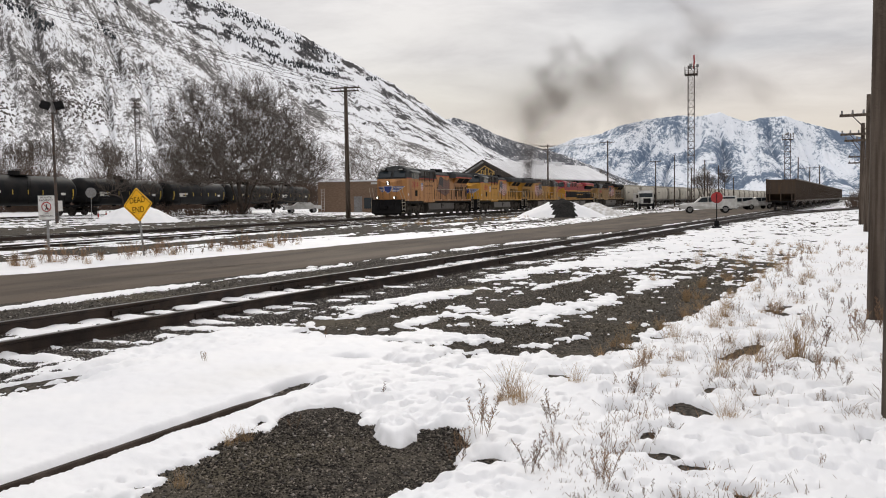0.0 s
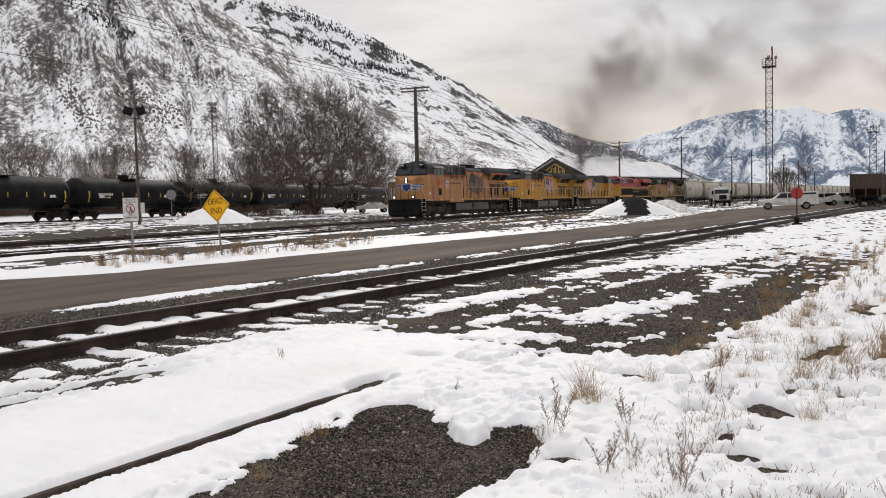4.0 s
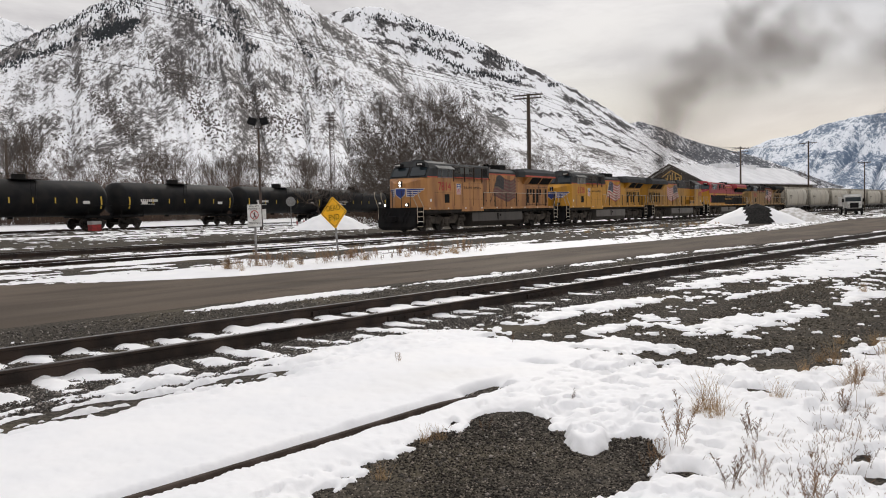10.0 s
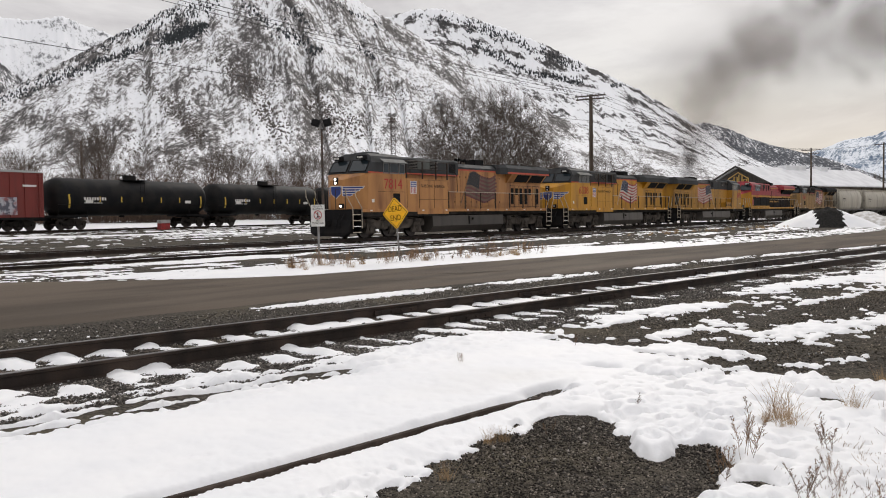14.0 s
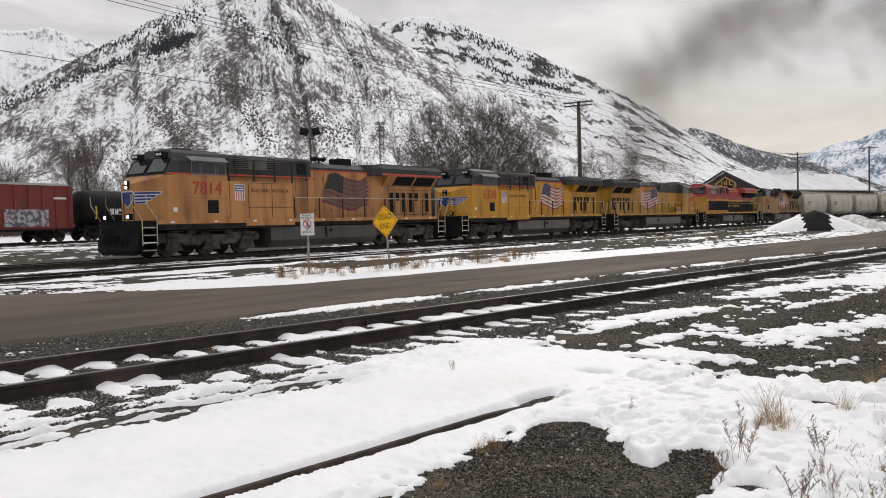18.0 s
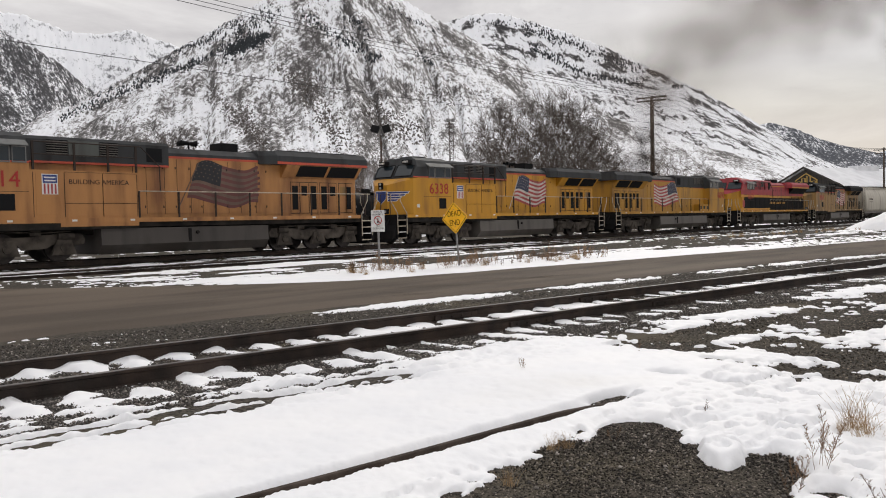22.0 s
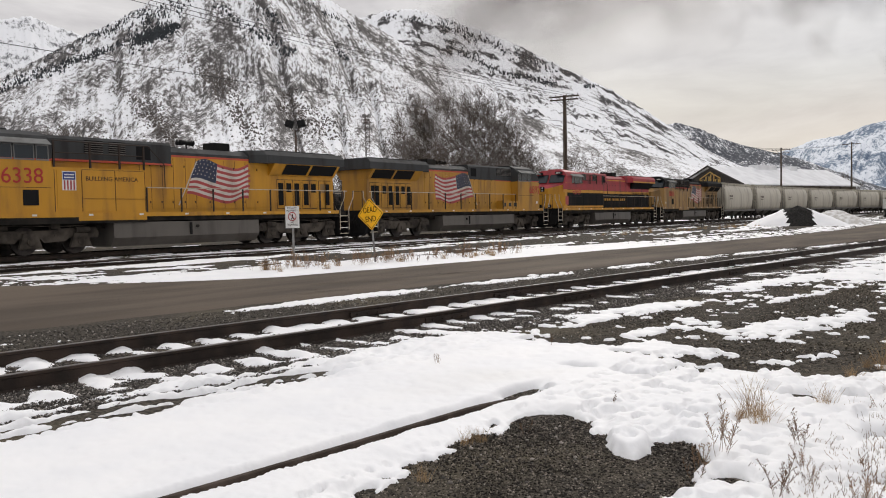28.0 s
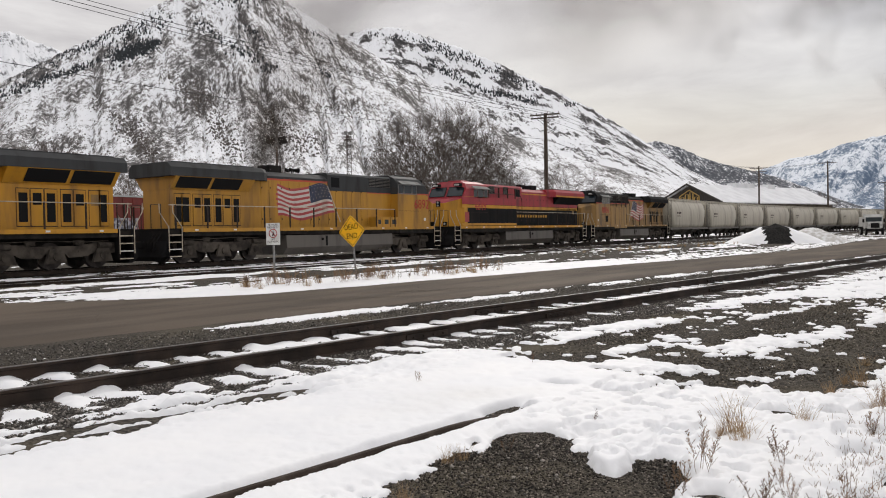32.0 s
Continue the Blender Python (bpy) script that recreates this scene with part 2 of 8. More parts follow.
def fbm(x, y, octaves=5, seed=0, gain=0.5):
    s, a, t = 0, 1.0, 0
    for i in range(octaves):
        s, t = s + a * vnoise(x * 2 ** i + 17.3 * i, y * 2 ** i - 9.1 * i, seed + i), t + a
        a *= gain
    return s / t * 2 - 1


def smooth01(x, a, b):
    t = np.clip((x - a) / (b - a), 0, 1)
    return t * t * (3 - 2 * t)


# ---- the lie of the land ----
def zg(y):
    """Height of the ground: it rises slowly across the yard."""
    return -0.45 + 0.004 * np.clip(y, -10, 90) + 0.00012 * np.clip(y, 0, 90) ** 2


NT_A, NT_B = 9.31, -0.128          # near track centre: y = A + B x
NT_C = math.cos(math.atan(NT_B))


def vv(x, y):
    """Distance across from the near track's centre, growing towards the mountain."""
    return (y - (NT_A + NT_B * x)) * NT_C


MAIN_Y = 30.93


def main_y(x):
    """Centre of the train's track: straight, then a gentle bend."""
    x = np.asarray(x, dtype=float)
    d = np.clip(x - 110, 0, 55)
    return MAIN_Y - 0.130 * d * d / 110 - 0.130 * np.clip(x - 165, 0, None)


def road_edges(x):
    near = 3.4 - 1.0 * smooth01(x, 26, 42)
    far = 8.35 + 7.0 * (1 - smooth01(x, 4, 15)) + 5.0 * smooth01(x, 48, 100)
    return near, far


# ---- ground, snow, road ----
ang = np.concatenate([np.arange(-14, 78, 0.5), np.arange(78, 346, 4.0), [346.0]])
rad_ = np.concatenate([[0.05], np.geomspace(1.0, 400, 170), np.geomspace(440, 4600, 14)])
A, R = np.meshgrid(np.radians(ang), rad_)
gx, gy = R * np.cos(A), R * np.sin(A)
gz = zg(gy) + 0.012 * fbm(gx * 0.8, gy * 0.8, 4, 3) * (R < 60) - 0.05 * np.exp(-((gy - (9.31 - 0.128 * gx)) / 1.7) ** 4) * (gx < 200)
ground = tagged(grid_mesh("ground", gx, gy, gz, GRAVEL), label="dark wet gravel and cinder ground of a rail yard", kind="structure", category="ground")

hole = random.Random(6)
PATCH = [  # cx, cy, along, across, turn, more (+) or less (-) snow
    (4.42, 2.62, 1.00, 0.70, 22, -2.0), (3.3, 2.65, 0.85, 0.62, 8, -1.7), (5.34, 3.02, 0.30, 0.26, 20, -1.9), (5.00, 1.92, 0.36, 0.20, 12, -2.2),
    (5.10, 2.29, 0.34, 0.13, 28, 2.0), (4.45, 1.98, 0.45, 0.30, 0, -1.8),
    (7.32, 3.78, 0.10, 0.17, 0, -1.5), (7.30, 3.10, 0.09, 0.22, 0, -1.4), (9.0, 4.42, 0.22, 0.42, 0, -1.5), (8.5, 3.75, 0.12, 0.30, 0, -1.0), (6.1, 3.72, 0.35, 0.07, -5, -1.4),
    (12.4, 5.12, 2.3, 0.46, -13, 1.1), (8.92, 3.45, 0.34, 0.95, 4, 1.25), (11.8, 2.62, 1.9, 0.44, -17, 1.15), (9.15, 2.05, 0.65, 0.22, -20, 0.6), (18.2, 4.6, 2.8, 0.45, -10, 0.9), (15.8, 3.35, 1.4, 0.22, -9, 0.8), (10.3, 4.15, 0.9, 0.12, -12, 0.8),
    (16.5, 1.6, 2.0, 0.40, -9, 0.5), (22.0, 3.0, 4.0, 0.8, -9, 0.6), (8.0, 2.75, 0.55, 0.10, -60, -0.8),
    (6.72, 1.95, 0.10, 0.12, 0, -1.1), (5.2, 0.49, 0.12, 0.16, 0, -1.6), (6.35, 0.38, 0.30, 0.16, 20, -1.9), (7.12, 0.24, 0.20, 0.13, 0, -1.6), (9.0, 0.0, 0.75, 0.16, -18, -1.7),
    *((hole.uniform(4.4, 11), hole.uniform(-1.6, 1.5), hole.uniform(0.04, 0.13), hole.uniform(0.05, 0.15), 0, hole.uniform(-1.9, -1.2)) for _ in range(44)),
    (7.23, 1.66, 0.13, 0.22, 0, -1.5), (6.95, 0.8, 0.09, 0.09, 0, -1.4), (5.88, -0.5, 0.1, 0.12, 0, -1.2), (12.5, -0.5, 0.9, 0.3, 0, -0.9), (4.3, 0.2, 0.1, 0.2, 0, -1.4),
]


def old_rail_y(x):
    return np.interp(x, (0.6, 2.6, 3.8, 5.0, 6.4), (4.24, 3.985, 3.84, 3.715, 3.575))


def snow_mask(x, y):
    """Above 0: snow lies; the value grows inwards."""
    v = vv(x, y)
    s = x
    near_e, far_e = road_edges(x)
    # sheet of snow up to the bare yard gravel
    edge = np.minimum(s - 8.15 - 0.5 * smooth01(y, 3.0, 4.2), (y - (1.19 - 0.17 * (s - 8.72))) * 1.4)
    c = 0.78 - 1.42 * smooth01(edge, -0.45, 0.45)
    c = np.where((s > 13) & (v < -1.6), c + 0.80 * smooth01(s, 14, 27), c)
    ridge_c = 0.34 * smooth01(-v, 1.70, 2.1) + 0.30 * smooth01(-v, 2.5, 2.9)
    c = np.where((v >= -2.9) & (v <= -0.8) & (s < 9), -0.08 + ridge_c + 0.30 * smooth01(s, 5.0, 6.5) * smooth01(-v, 1.8, 2.3), c)
    c = np.where((v >= -1.5) & (v <= -0.8) & (s >= 9), -0.30, c)
    c = np.where((v >= -0.8) & (v <= 0.8), 0.12 - 0.1 * smooth01(s, 9, 15), c)
    c = np.where((v > 0.8) & (v < near_e - 0.9), -0.62 + 0.35 * np.exp(-((v - 1.05) / 0.2) ** 2), c)
    strip = np.exp(-((v - (near_e - 0.50)) / 0.30) ** 2)
    c = np.where((v >= near_e - 0.9) & (v < near_e), -0.6 + (0.80 + 1.1 * fbm(s * 0.5, v * 2.5, 4, 19)) * strip * smooth01(s, 6.5, 10), c)
    c = np.where((v >= near_e) & (v <= far_e), -2.0, c)
    c = np.where((v > far_e) & (v < far_e + 3.5), 0.36 - 0.8 * (1 - smooth01(s, 8, 14)) - 0.35 * smooth01(s, 30, 45), c)
    yard = (v >= far_e + 3.5) & (y < 29)
    c = np.where(yard, -0.02 - 0.14 * smooth01(s, 28, 45), c)
    c = np.where(yard & (y < 22.5) & (y > 20.3) & (s > 20), -0.42, c)
    c = np.where((y >= 29) & (y <= 33), -0.35, c)
    c = np.where((y > 33) & (y < 44), -0.42 + 0.45 * smooth01(s, 60, 90), c)
    c = np.where(y >= 44, -0.10 + 0.30 * smooth01(s, 70, 95) + 0.75 * smooth01(y, 62, 75), c)
    for cx, cy, a, b, turn, w in PATCH:
        ca, sa = math.cos(radians(turn)), math.sin(radians(turn))
        u1, u2 = ((x - cx) * ca + (y - cy) * sa) / a, (-(x - cx) * sa + (y - cy) * ca) / b
        c = c + w * np.exp(-(u1 * u1 + u2 * u2) ** 1.5)
    # streaks lie along the tracks
    a1, a2 = (x * 0.992 + y * NT_B * 0.99), v
    fine = fbm(x * 9, y * 9, 3, 37)
    n = 0.36 * fbm(a1 * 0.6, a2 * 1.8, 4, 11) + 0.50 * fbm(a1 * 2.0, a2 * 5.2, 4, 23) + 0.50 * fbm(a1 * 4.0, a2 * 13, 3, 29) + 0.34 * fine
    n_far = 0.65 * fbm(a1 * 0.12, y * 0.75, 4, 51) + 0.50 * fbm(a1 * 0.6, y * 2.2, 3, 61) + 0.55 * fbm(a1 * 1.6, y * 4.5, 3, 62)
    n = np.where(yard | (y > 29), n_far + 0.16 * fbm(x * 4, y * 4, 2, 41), n)
    bare = smooth01(edge, -0.6, 0.3) * (v < -1.5)
    calm_n = 0.42 * fbm(a1 * 0.8, a2 * 1.6, 3, 66) + 0.85 * fbm(x * 2.6, y * 3.4, 3, 67) + 0.75 * fbm(x * 7, y * 9, 3, 68)
    bare = bare * (y < 20)
    n = n * (1 - bare) + calm_n * bare
    n = n + (0.45 * fbm(x * 5.5, y * 5.5, 3, 83) + 0.30 * fbm(x * 14, y * 14, 2, 84)) * np.exp(-(c / 0.55) ** 2) * (y < 5) * (v < -2.9)
    lump = 0.95 * fbm(a1 * 1.1 + 3, a2 * 1.3, 3, 71) + 0.55 * fbm(a1 * 4, a2 * 5, 2, 75)
    tie = 0.36 * np.sin(a1 * 2 * math.pi / 0.56 + 1.2)
    bed = smooth01(1.8 + v, 0, 0.3) * smooth01(0.8 - v, -0.02, 0)
    n = n * (1 - bed) + (tie * (s < 60) + lump) * bed
    # melting ridges between the ballast and the unbroken sheet
    wob = 1.1 * fbm(a1 * 1.3, v * 1.5, 4, 63)
    ridge = np.exp(-((v + 2.62) / 0.55) ** 4) * (1 - smooth01(s, 5.2, 7.2))
    n = n + ridge * (0.70 * np.sin((v + 0.14 * wob) * 2 * math.pi / 0.27) - 0.78 + 0.45 * wob)
    # calm unbroken sheet down to the old rail and beyond
    calm = smooth01(-v, 3.0, 3.3) * smooth01(y - old_rail_y(x), -0.9, -0.2) * (1 - smooth01(s, 7.0, 8.5))
    n = n * (1 - 0.85 * calm)
    calm2 = smooth01(-v, 2.75, 3.1) * smooth01(c, 0.5, 0.75)
    n = n * (1 - 0.6 * calm2 * (1 - calm))
    # the old rail lies in a narrow melted groove
    off = np.abs(y - old_rail_y(x) - 0.012 - 0.018 * fbm(x * 2.2, x * 0, 3, 77))
    pits = smooth01(-fbm(x * 5.5, y * 6.5, 2, 97), 0.33, 0.52) * (y < 3.4) * (v < -3) * (s < 30) * smooth01(s, 4.6, 5.4)
    out = c + n - 0.7 * pits
    return np.where((off < 0.13) & (x > 0.4) & (x < 6.35), np.minimum(out, (off - 0.050 - 0.010 * fbm(x * 9, y * 9, 2, 78)) * 9), out)


def track_dip(x, y):
    return -0.05 * np.exp(-(vv(x, y) / 1.7) ** 4) * (x < 200)


ang = np.concatenate([np.arange(-13.0, 76.0, 0.15), np.arange(76.5, 347.0, 1.5), [347.0]])
rad_ = np.concatenate([np.geomspace(0.25, 1.85, 14), np.geomspace(1.9, 40, 560), np.geomspace(40.4, 420, 170)])
A, R = np.meshgrid(np.radians(ang), rad_)
gx, gy = R * np.cos(A), R * np.sin(A)
msk = snow_mask(gx, gy)
depth = 0.026 * np.clip((msk + 0.22) / 0.38, 0, 1) ** 0.7 + (0.055 * smooth01(msk, 0.1, 1.0) + 0.012 * np.clip(msk, 0, 2)) * (1 - 0.65 * smooth01(gx, 7.8, 9.0) * (gy > 1.3 - 0.17 * (gx - 8)))
depth = np.where(np.abs(vv(gx, gy)) < 1.0, np.minimum(depth, 0.085), depth)
lumps = 0.013 * fbm(gx * 2.2, gy * 2.2, 4, 81) + 0.010 * fbm(gx * 9, gy * 9, 3, 91) * smooth01(-vv(gx, gy), 3.0, 5.0) + 0.004 * fbm(gx * 9, gy * 9, 3, 92)
hollow = (0.006 * smooth01(-fbm(gx * 4.5, gy * 4.5, 2, 97), 0.2, 0.6) + 0.034 * smooth01(-fbm(gx * 11.5, gy * 11.5, 2, 99), 0.10, 0.6)) * (vv(gx, gy) < -3) * (gy < 3.4) * (gx < 40)
gz = zg(gy) + track_dip(gx, gy) + depth + (lumps * (1 - 0.5 * smooth01(gx, 7.5, 9)) - hollow) * smooth01(msk, 0.0, 0.5) - 0.05 * smooth01(-msk, -0.03, 0.30)
keep = np.maximum.reduce([msk[:-1, :-1], msk[1:, :-1], msk[:-1, 1:], msk[1:, 1:]]) > -0.22
snow = tagged(grid_mesh("snow_cover", gx, gy, gz, SNOW, keep), label="patchy melting white snow lying over the gravel", kind="stuff", category="snow")

# road: one slab of worn asphalt, its edges broken
ux = np.concatenate([np.arange(-14, 60, 0.35), np.arange(60, 131, 2.0)])
k = np.linspace(0, 1, 24)
ne, fe = road_edges(ux)
wob = 0.10 * fbm(ux * 0.9, ux * 0, 3, 5)
wob2 = 0.18 * fbm(ux * 0.5, ux * 0 + 4, 4, 6)
V = (ne + wob)[:, None] * (1 - k) + (fe + wob2)[:, None] * k
X = np.repeat(ux[:, None], len(k), 1)
Y = V / NT_C + NT_A + NT_B * X
Z = zg(Y) + 0.035 - 0.05 * ((k < 0.01) | (k > 0.99))[None, :] + 0.01 * fbm(X * 0.3, Y * 0.5, 3, 8)
road = tagged(grid_mesh("road", X, Y, Z, ASPHALT), label="worn grey-brown asphalt yard road, wet at the edges", kind="structure", category="road")


# cracks in the asphalt
rg = random.Random(15)
for i in range(26):
    bm = bmesh.new()
    x, v = rg.uniform(3, 34), rg.uniform(3.9, 7.6)
    hd = rg.choice((0.05, -0.1, 1.2, -0.9)) + rg.gauss(0, 0.2)
    pts = []
    for j in range(rg.randint(8, 22)):
        y = v / NT_C + NT_A + NT_B * x
        pts.append((x, y, float(zg(y)) + 0.050))
        x, v = x + 0.28 * math.cos(hd), v + 0.28 * math.sin(hd)
        hd += rg.gauss(0, 0.22)
        if not 3.6 < v < 8.2:
            break
    a, b = [], []
    for j, p in enumerate(pts):
        w = 0.022 * (1 - abs(2 * j / max(1, len(pts) - 1) - 1)) + 0.004
        a.append(bm.verts.new((p[0] - w * 0.6, p[1] - w, p[2])))
        b.append(bm.verts.new((p[0] + w * 0.6, p[1] + w, p[2])))
    for j in range(len(pts) - 1):
        bm.faces.new((a[j], a[j + 1], b[j + 1], b[j]))
    if len(pts) > 2:
        link("crack", bm, GRAVEL, road)


# ---- tracks ----
def rail_profile(h=0.185):
    return [(-0.07, 0), (0.07, 0), (0.07, 0.015), (0.012, 0.035), (0.012, h - 0.045), (0.036, h - 0.035), (0.036, h - 0.006), (0.028, h),
            (-0.028, h), (-0.036, h - 0.006), (-0.036, h - 0.035), (-0.012, h - 0.045), (-0.012, 0.035), (-0.07, 0.015)]


def track_line(pts):
    """Points and headings along a polyline."""
    out = []
    for i, p in enumerate(pts):
        a, b = pts[max(i - 1, 0)], pts[min(i + 1, len(pts) - 1)]
        out.append((Vector(p), math.atan2(b[1] - a[1], b[0] - a[0])))
    return out


def rails(track, pts, gauge=1.505, h=0.185, polished=True):
    """Two rails on a track; pts give the centre at rail-top level."""
    prof = rail_profile(h)
    for sgn in (-1, 1):
        bm = bmesh.new()
        rings = []
        for p, a in track_line(pts):
            nx, ny = -math.sin(a), math.cos(a)
            rings.append([(p.x + nx * (sgn * gauge / 2 + o), p.y + ny * (sgn * gauge / 2 + o), p.z - h + z) for o, z in prof])
        loft(bm, rings)
        bm.normal_update()
        for f in bm.faces:
            f.material_index = 1 if polished and f.normal.z > 0.7 and f.calc_center_median().z > pts[0][2] - 0.03 else 0
        part("rail", bm, [RAIL, RAIL_TOP], track)


def ties(track, p, q, z, step=0.56, half=1.27, rnd=1):
    rg = random.Random(rnd)
    bm = bmesh.new()
    box(bm, -0.115, 0.115, -half, half, -0.14, 0.0, bevel=0.012)
    p, q = Vector(p), Vector(q)
    n = int((q - p).length / step)
    a = math.atan2(q.y - p.y, q.x - p.x)
    src = link("tie", bm, TIE, track)
    for i in range(n):
        c = p + (q - p) * ((i + 0.5) / n)
        m = Matrix.Translation((c.x, c.y, z(c.y) + rg.uniform(-0.01, 0.006))) @ Euler((rg.uniform(-.01, .01), rg.uniform(-.008, .008), a + rg.uniform(-0.03, 0.03))).to_matrix().to_4x4()
        if i == 0:
            src.matrix_basis = m
        else:
            share("tie", src, track, m)


near_track = empty("near_track", label="rusty jointed railway track on snow-dusted ballast", category="railway track", kind="structure")
NEAR_Z = -0.27
rails(near_track, [(x, NT_A + NT_B * x, NEAR_Z) for x in (-12, 0, 20, 45, 80, 130, 200, 320)])


# ---- mountains ----
def ridge_height(a, pts):
    q = sorted(pts)
    return np.interp(a, [p[0] for p in q], [p[1] for p in q])


SLOPES = {}


def mountain(name, pts, near, far, rough, seed, material, lo, hi, step=0.08, rows=130, base=0.0, label="", spur=1.0, fan=58.0):
    """A slope that climbs from near to its ridge at far; pts: the ridge's bearing and slope angle, both in degrees. Gullies fan out from the bearing fan."""
    a = np.arange(lo, hi, step)
    k = np.concatenate([np.linspace(0, 1, rows), [1.02, 1.05, 1.09, 1.15]])
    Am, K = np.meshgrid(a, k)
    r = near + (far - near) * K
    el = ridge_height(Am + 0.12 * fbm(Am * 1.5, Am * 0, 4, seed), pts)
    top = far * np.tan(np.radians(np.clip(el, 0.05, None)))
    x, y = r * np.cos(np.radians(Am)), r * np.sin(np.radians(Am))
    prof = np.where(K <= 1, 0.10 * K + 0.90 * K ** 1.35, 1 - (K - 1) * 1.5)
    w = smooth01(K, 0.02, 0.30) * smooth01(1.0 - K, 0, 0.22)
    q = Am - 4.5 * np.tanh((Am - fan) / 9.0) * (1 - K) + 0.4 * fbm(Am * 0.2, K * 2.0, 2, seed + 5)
    gul = np.clip(1 - np.abs(fbm(q * 0.34, K * 0.8, 4, seed + 9)) * 2.4, 0, 1) ** 2
    gul2 = np.clip(1 - np.abs(fbm(q * 1.1, K * 1.8, 3, seed + 19)) * 2.4, 0, 1) ** 2
    h = top * (prof + rough * w * (0.07 * fbm(x / 420, y / 420, 6, seed + 1, 0.5) - spur * (0.030 * gul + 0.008 * gul2)))
    h += top * 0.010 * fbm(Am * 5, K * 9, 4, seed + 3) * smooth01(K, 0.1, 0.5)
    SLOPES[name] = (lo, step, x, y, base + h)
    ob = grid_mesh(name, x, y, base + h, material)
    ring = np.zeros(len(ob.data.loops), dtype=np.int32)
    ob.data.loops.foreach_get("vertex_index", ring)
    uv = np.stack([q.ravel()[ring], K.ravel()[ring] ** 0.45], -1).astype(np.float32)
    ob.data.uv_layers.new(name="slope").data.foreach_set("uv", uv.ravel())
    return tagged(ob, label=label, kind="structure", category="mountain")


def mountain_mat(name, rock, scrub, amount, fine=1.0, band=0.0, soft=0.15, grain=1.0, mass=1.0, rise=1.0, haze=(0.90, 0.915, 0.945)):
    """Snow broken by scrub, gullies that run down the fall line, and level rock bands; across and up the slope."""
    m = bpy.data.materials.new(name)
    m.use_nodes = True
    n, l = m.node_tree.nodes, m.node_tree.links
    b = n["Principled BSDF"]
    b.inputs["Roughness"].default_value, b.inputs["Specular IOR Level"].default_value = 0.9, 0.1
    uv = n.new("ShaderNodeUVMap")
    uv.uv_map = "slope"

    def tex(su, sv, det, rgh, turn=0.0, off=0.0):
        mp_ = n.new("ShaderNodeMapping")
        mp_.inputs["Scale"].default_value, mp_.inputs["Rotation"].default_value, mp_.inputs["Location"].default_value = (su, sv, 1), (0, 0, turn), (off, off * 0.7, 0)
        l.new(uv.outputs[0], mp_.inputs["Vector"])
        x = n.new("ShaderNodeTexNoise")
        x.noise_dimensions = "2D"
        x.inputs["Scale"].default_value, x.inputs["Detail"].default_value, x.inputs["Roughness"].default_value = 1.0, det, rgh
        l.new(mp_.outputs[0], x.inputs["Vector"])
        return x.outputs["Fac"]

    def mth(op, a, bb):
        x = n.new("ShaderNodeMath")
        x.operation = op
        for i, v in enumerate((a, bb)):
            if isinstance(v, (int, float)):
                x.inputs[i].default_value = v
            else:
                l.new(v, x.inputs[i])
        return x.outputs[0]

    geo = n.new("ShaderNodeNewGeometry")
    sp = n.new("ShaderNodeSeparateXYZ")
    l.new(geo.outputs["Normal"], sp.inputs[0])
    sq = n.new("ShaderNodeSeparateXYZ")
    l.new(uv.outputs[0], sq.inputs[0])
    f = mth("MULTIPLY", mth("SUBTRACT", 0.86, sp.outputs["Z"]), 0.30)
    for v, k in ((tex(4.0 * fine, 74 * fine * rise, 5, 0.82), 1.50 * grain), (tex(1.0, 17 * rise, 4, 0.6, 0, 3.1), 0.62), (tex(0.34, 6.5, 3, 0.5, 0, 7.7), 0.55 * mass),
                 (tex(2.4, 19.0, 5, 0.65, 0, 11.0), 0.16), (tex(0.9, 9.0, 3, 0.55, 0, 17.0), 0.12 * mass)):
        f = mth("ADD", f, mth("MULTIPLY", mth("SUBTRACT", v, 0.5), k))
    if band:
        lay = mth("MULTIPLY", mth("SUBTRACT", tex(0.55, 46, 4, 0.6, 0.0, 23.0), 0.52), mth("MULTIPLY", sq.outputs["Y"], band))
        f = mth("ADD", f, lay)
    r = n.new("ShaderNodeMapRange")
    r.inputs["From Min"].default_value, r.inputs["From Max"].default_value = amount - soft, amount + soft
    l.new(f, r.inputs["Value"])
    ramp = n.new("ShaderNodeValToRGB")
    e = ramp.color_ramp.elements
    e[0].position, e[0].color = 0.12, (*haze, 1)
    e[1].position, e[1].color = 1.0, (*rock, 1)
    q = e.new(0.52)
    q.color = (*scrub, 1)
    l.new(r.outputs[0], ramp.inputs["Fac"])
    l.new(ramp.outputs["Color"], b.inputs["Base Color"])
    return m


M_NEAR = mountain_mat("snowy scrub slope", (0.095, 0.090, 0.088), (0.34, 0.328, 0.325), 0.050, band=0.5, rise=1.35, fine=1.15, grain=0.9, mass=1.5)
M_SHOULDER = mountain_mat("snowy slope with cliff bands", (0.060, 0.058, 0.060), (0.33, 0.325, 0.33), 0.125, band=2.6, fine=1.15)
M_SPUR = mountain_mat("dark rocky spur face", (0.070, 0.076, 0.090), (0.19, 0.20, 0.22), -0.08, fine=1.3)
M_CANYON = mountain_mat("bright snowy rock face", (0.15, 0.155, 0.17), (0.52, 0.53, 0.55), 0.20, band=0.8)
M_FOOT = mountain_mat("dark scrubby canyon side", (0.060, 0.060, 0.064), (0.19, 0.19, 0.20), -0.06, fine=1.3)
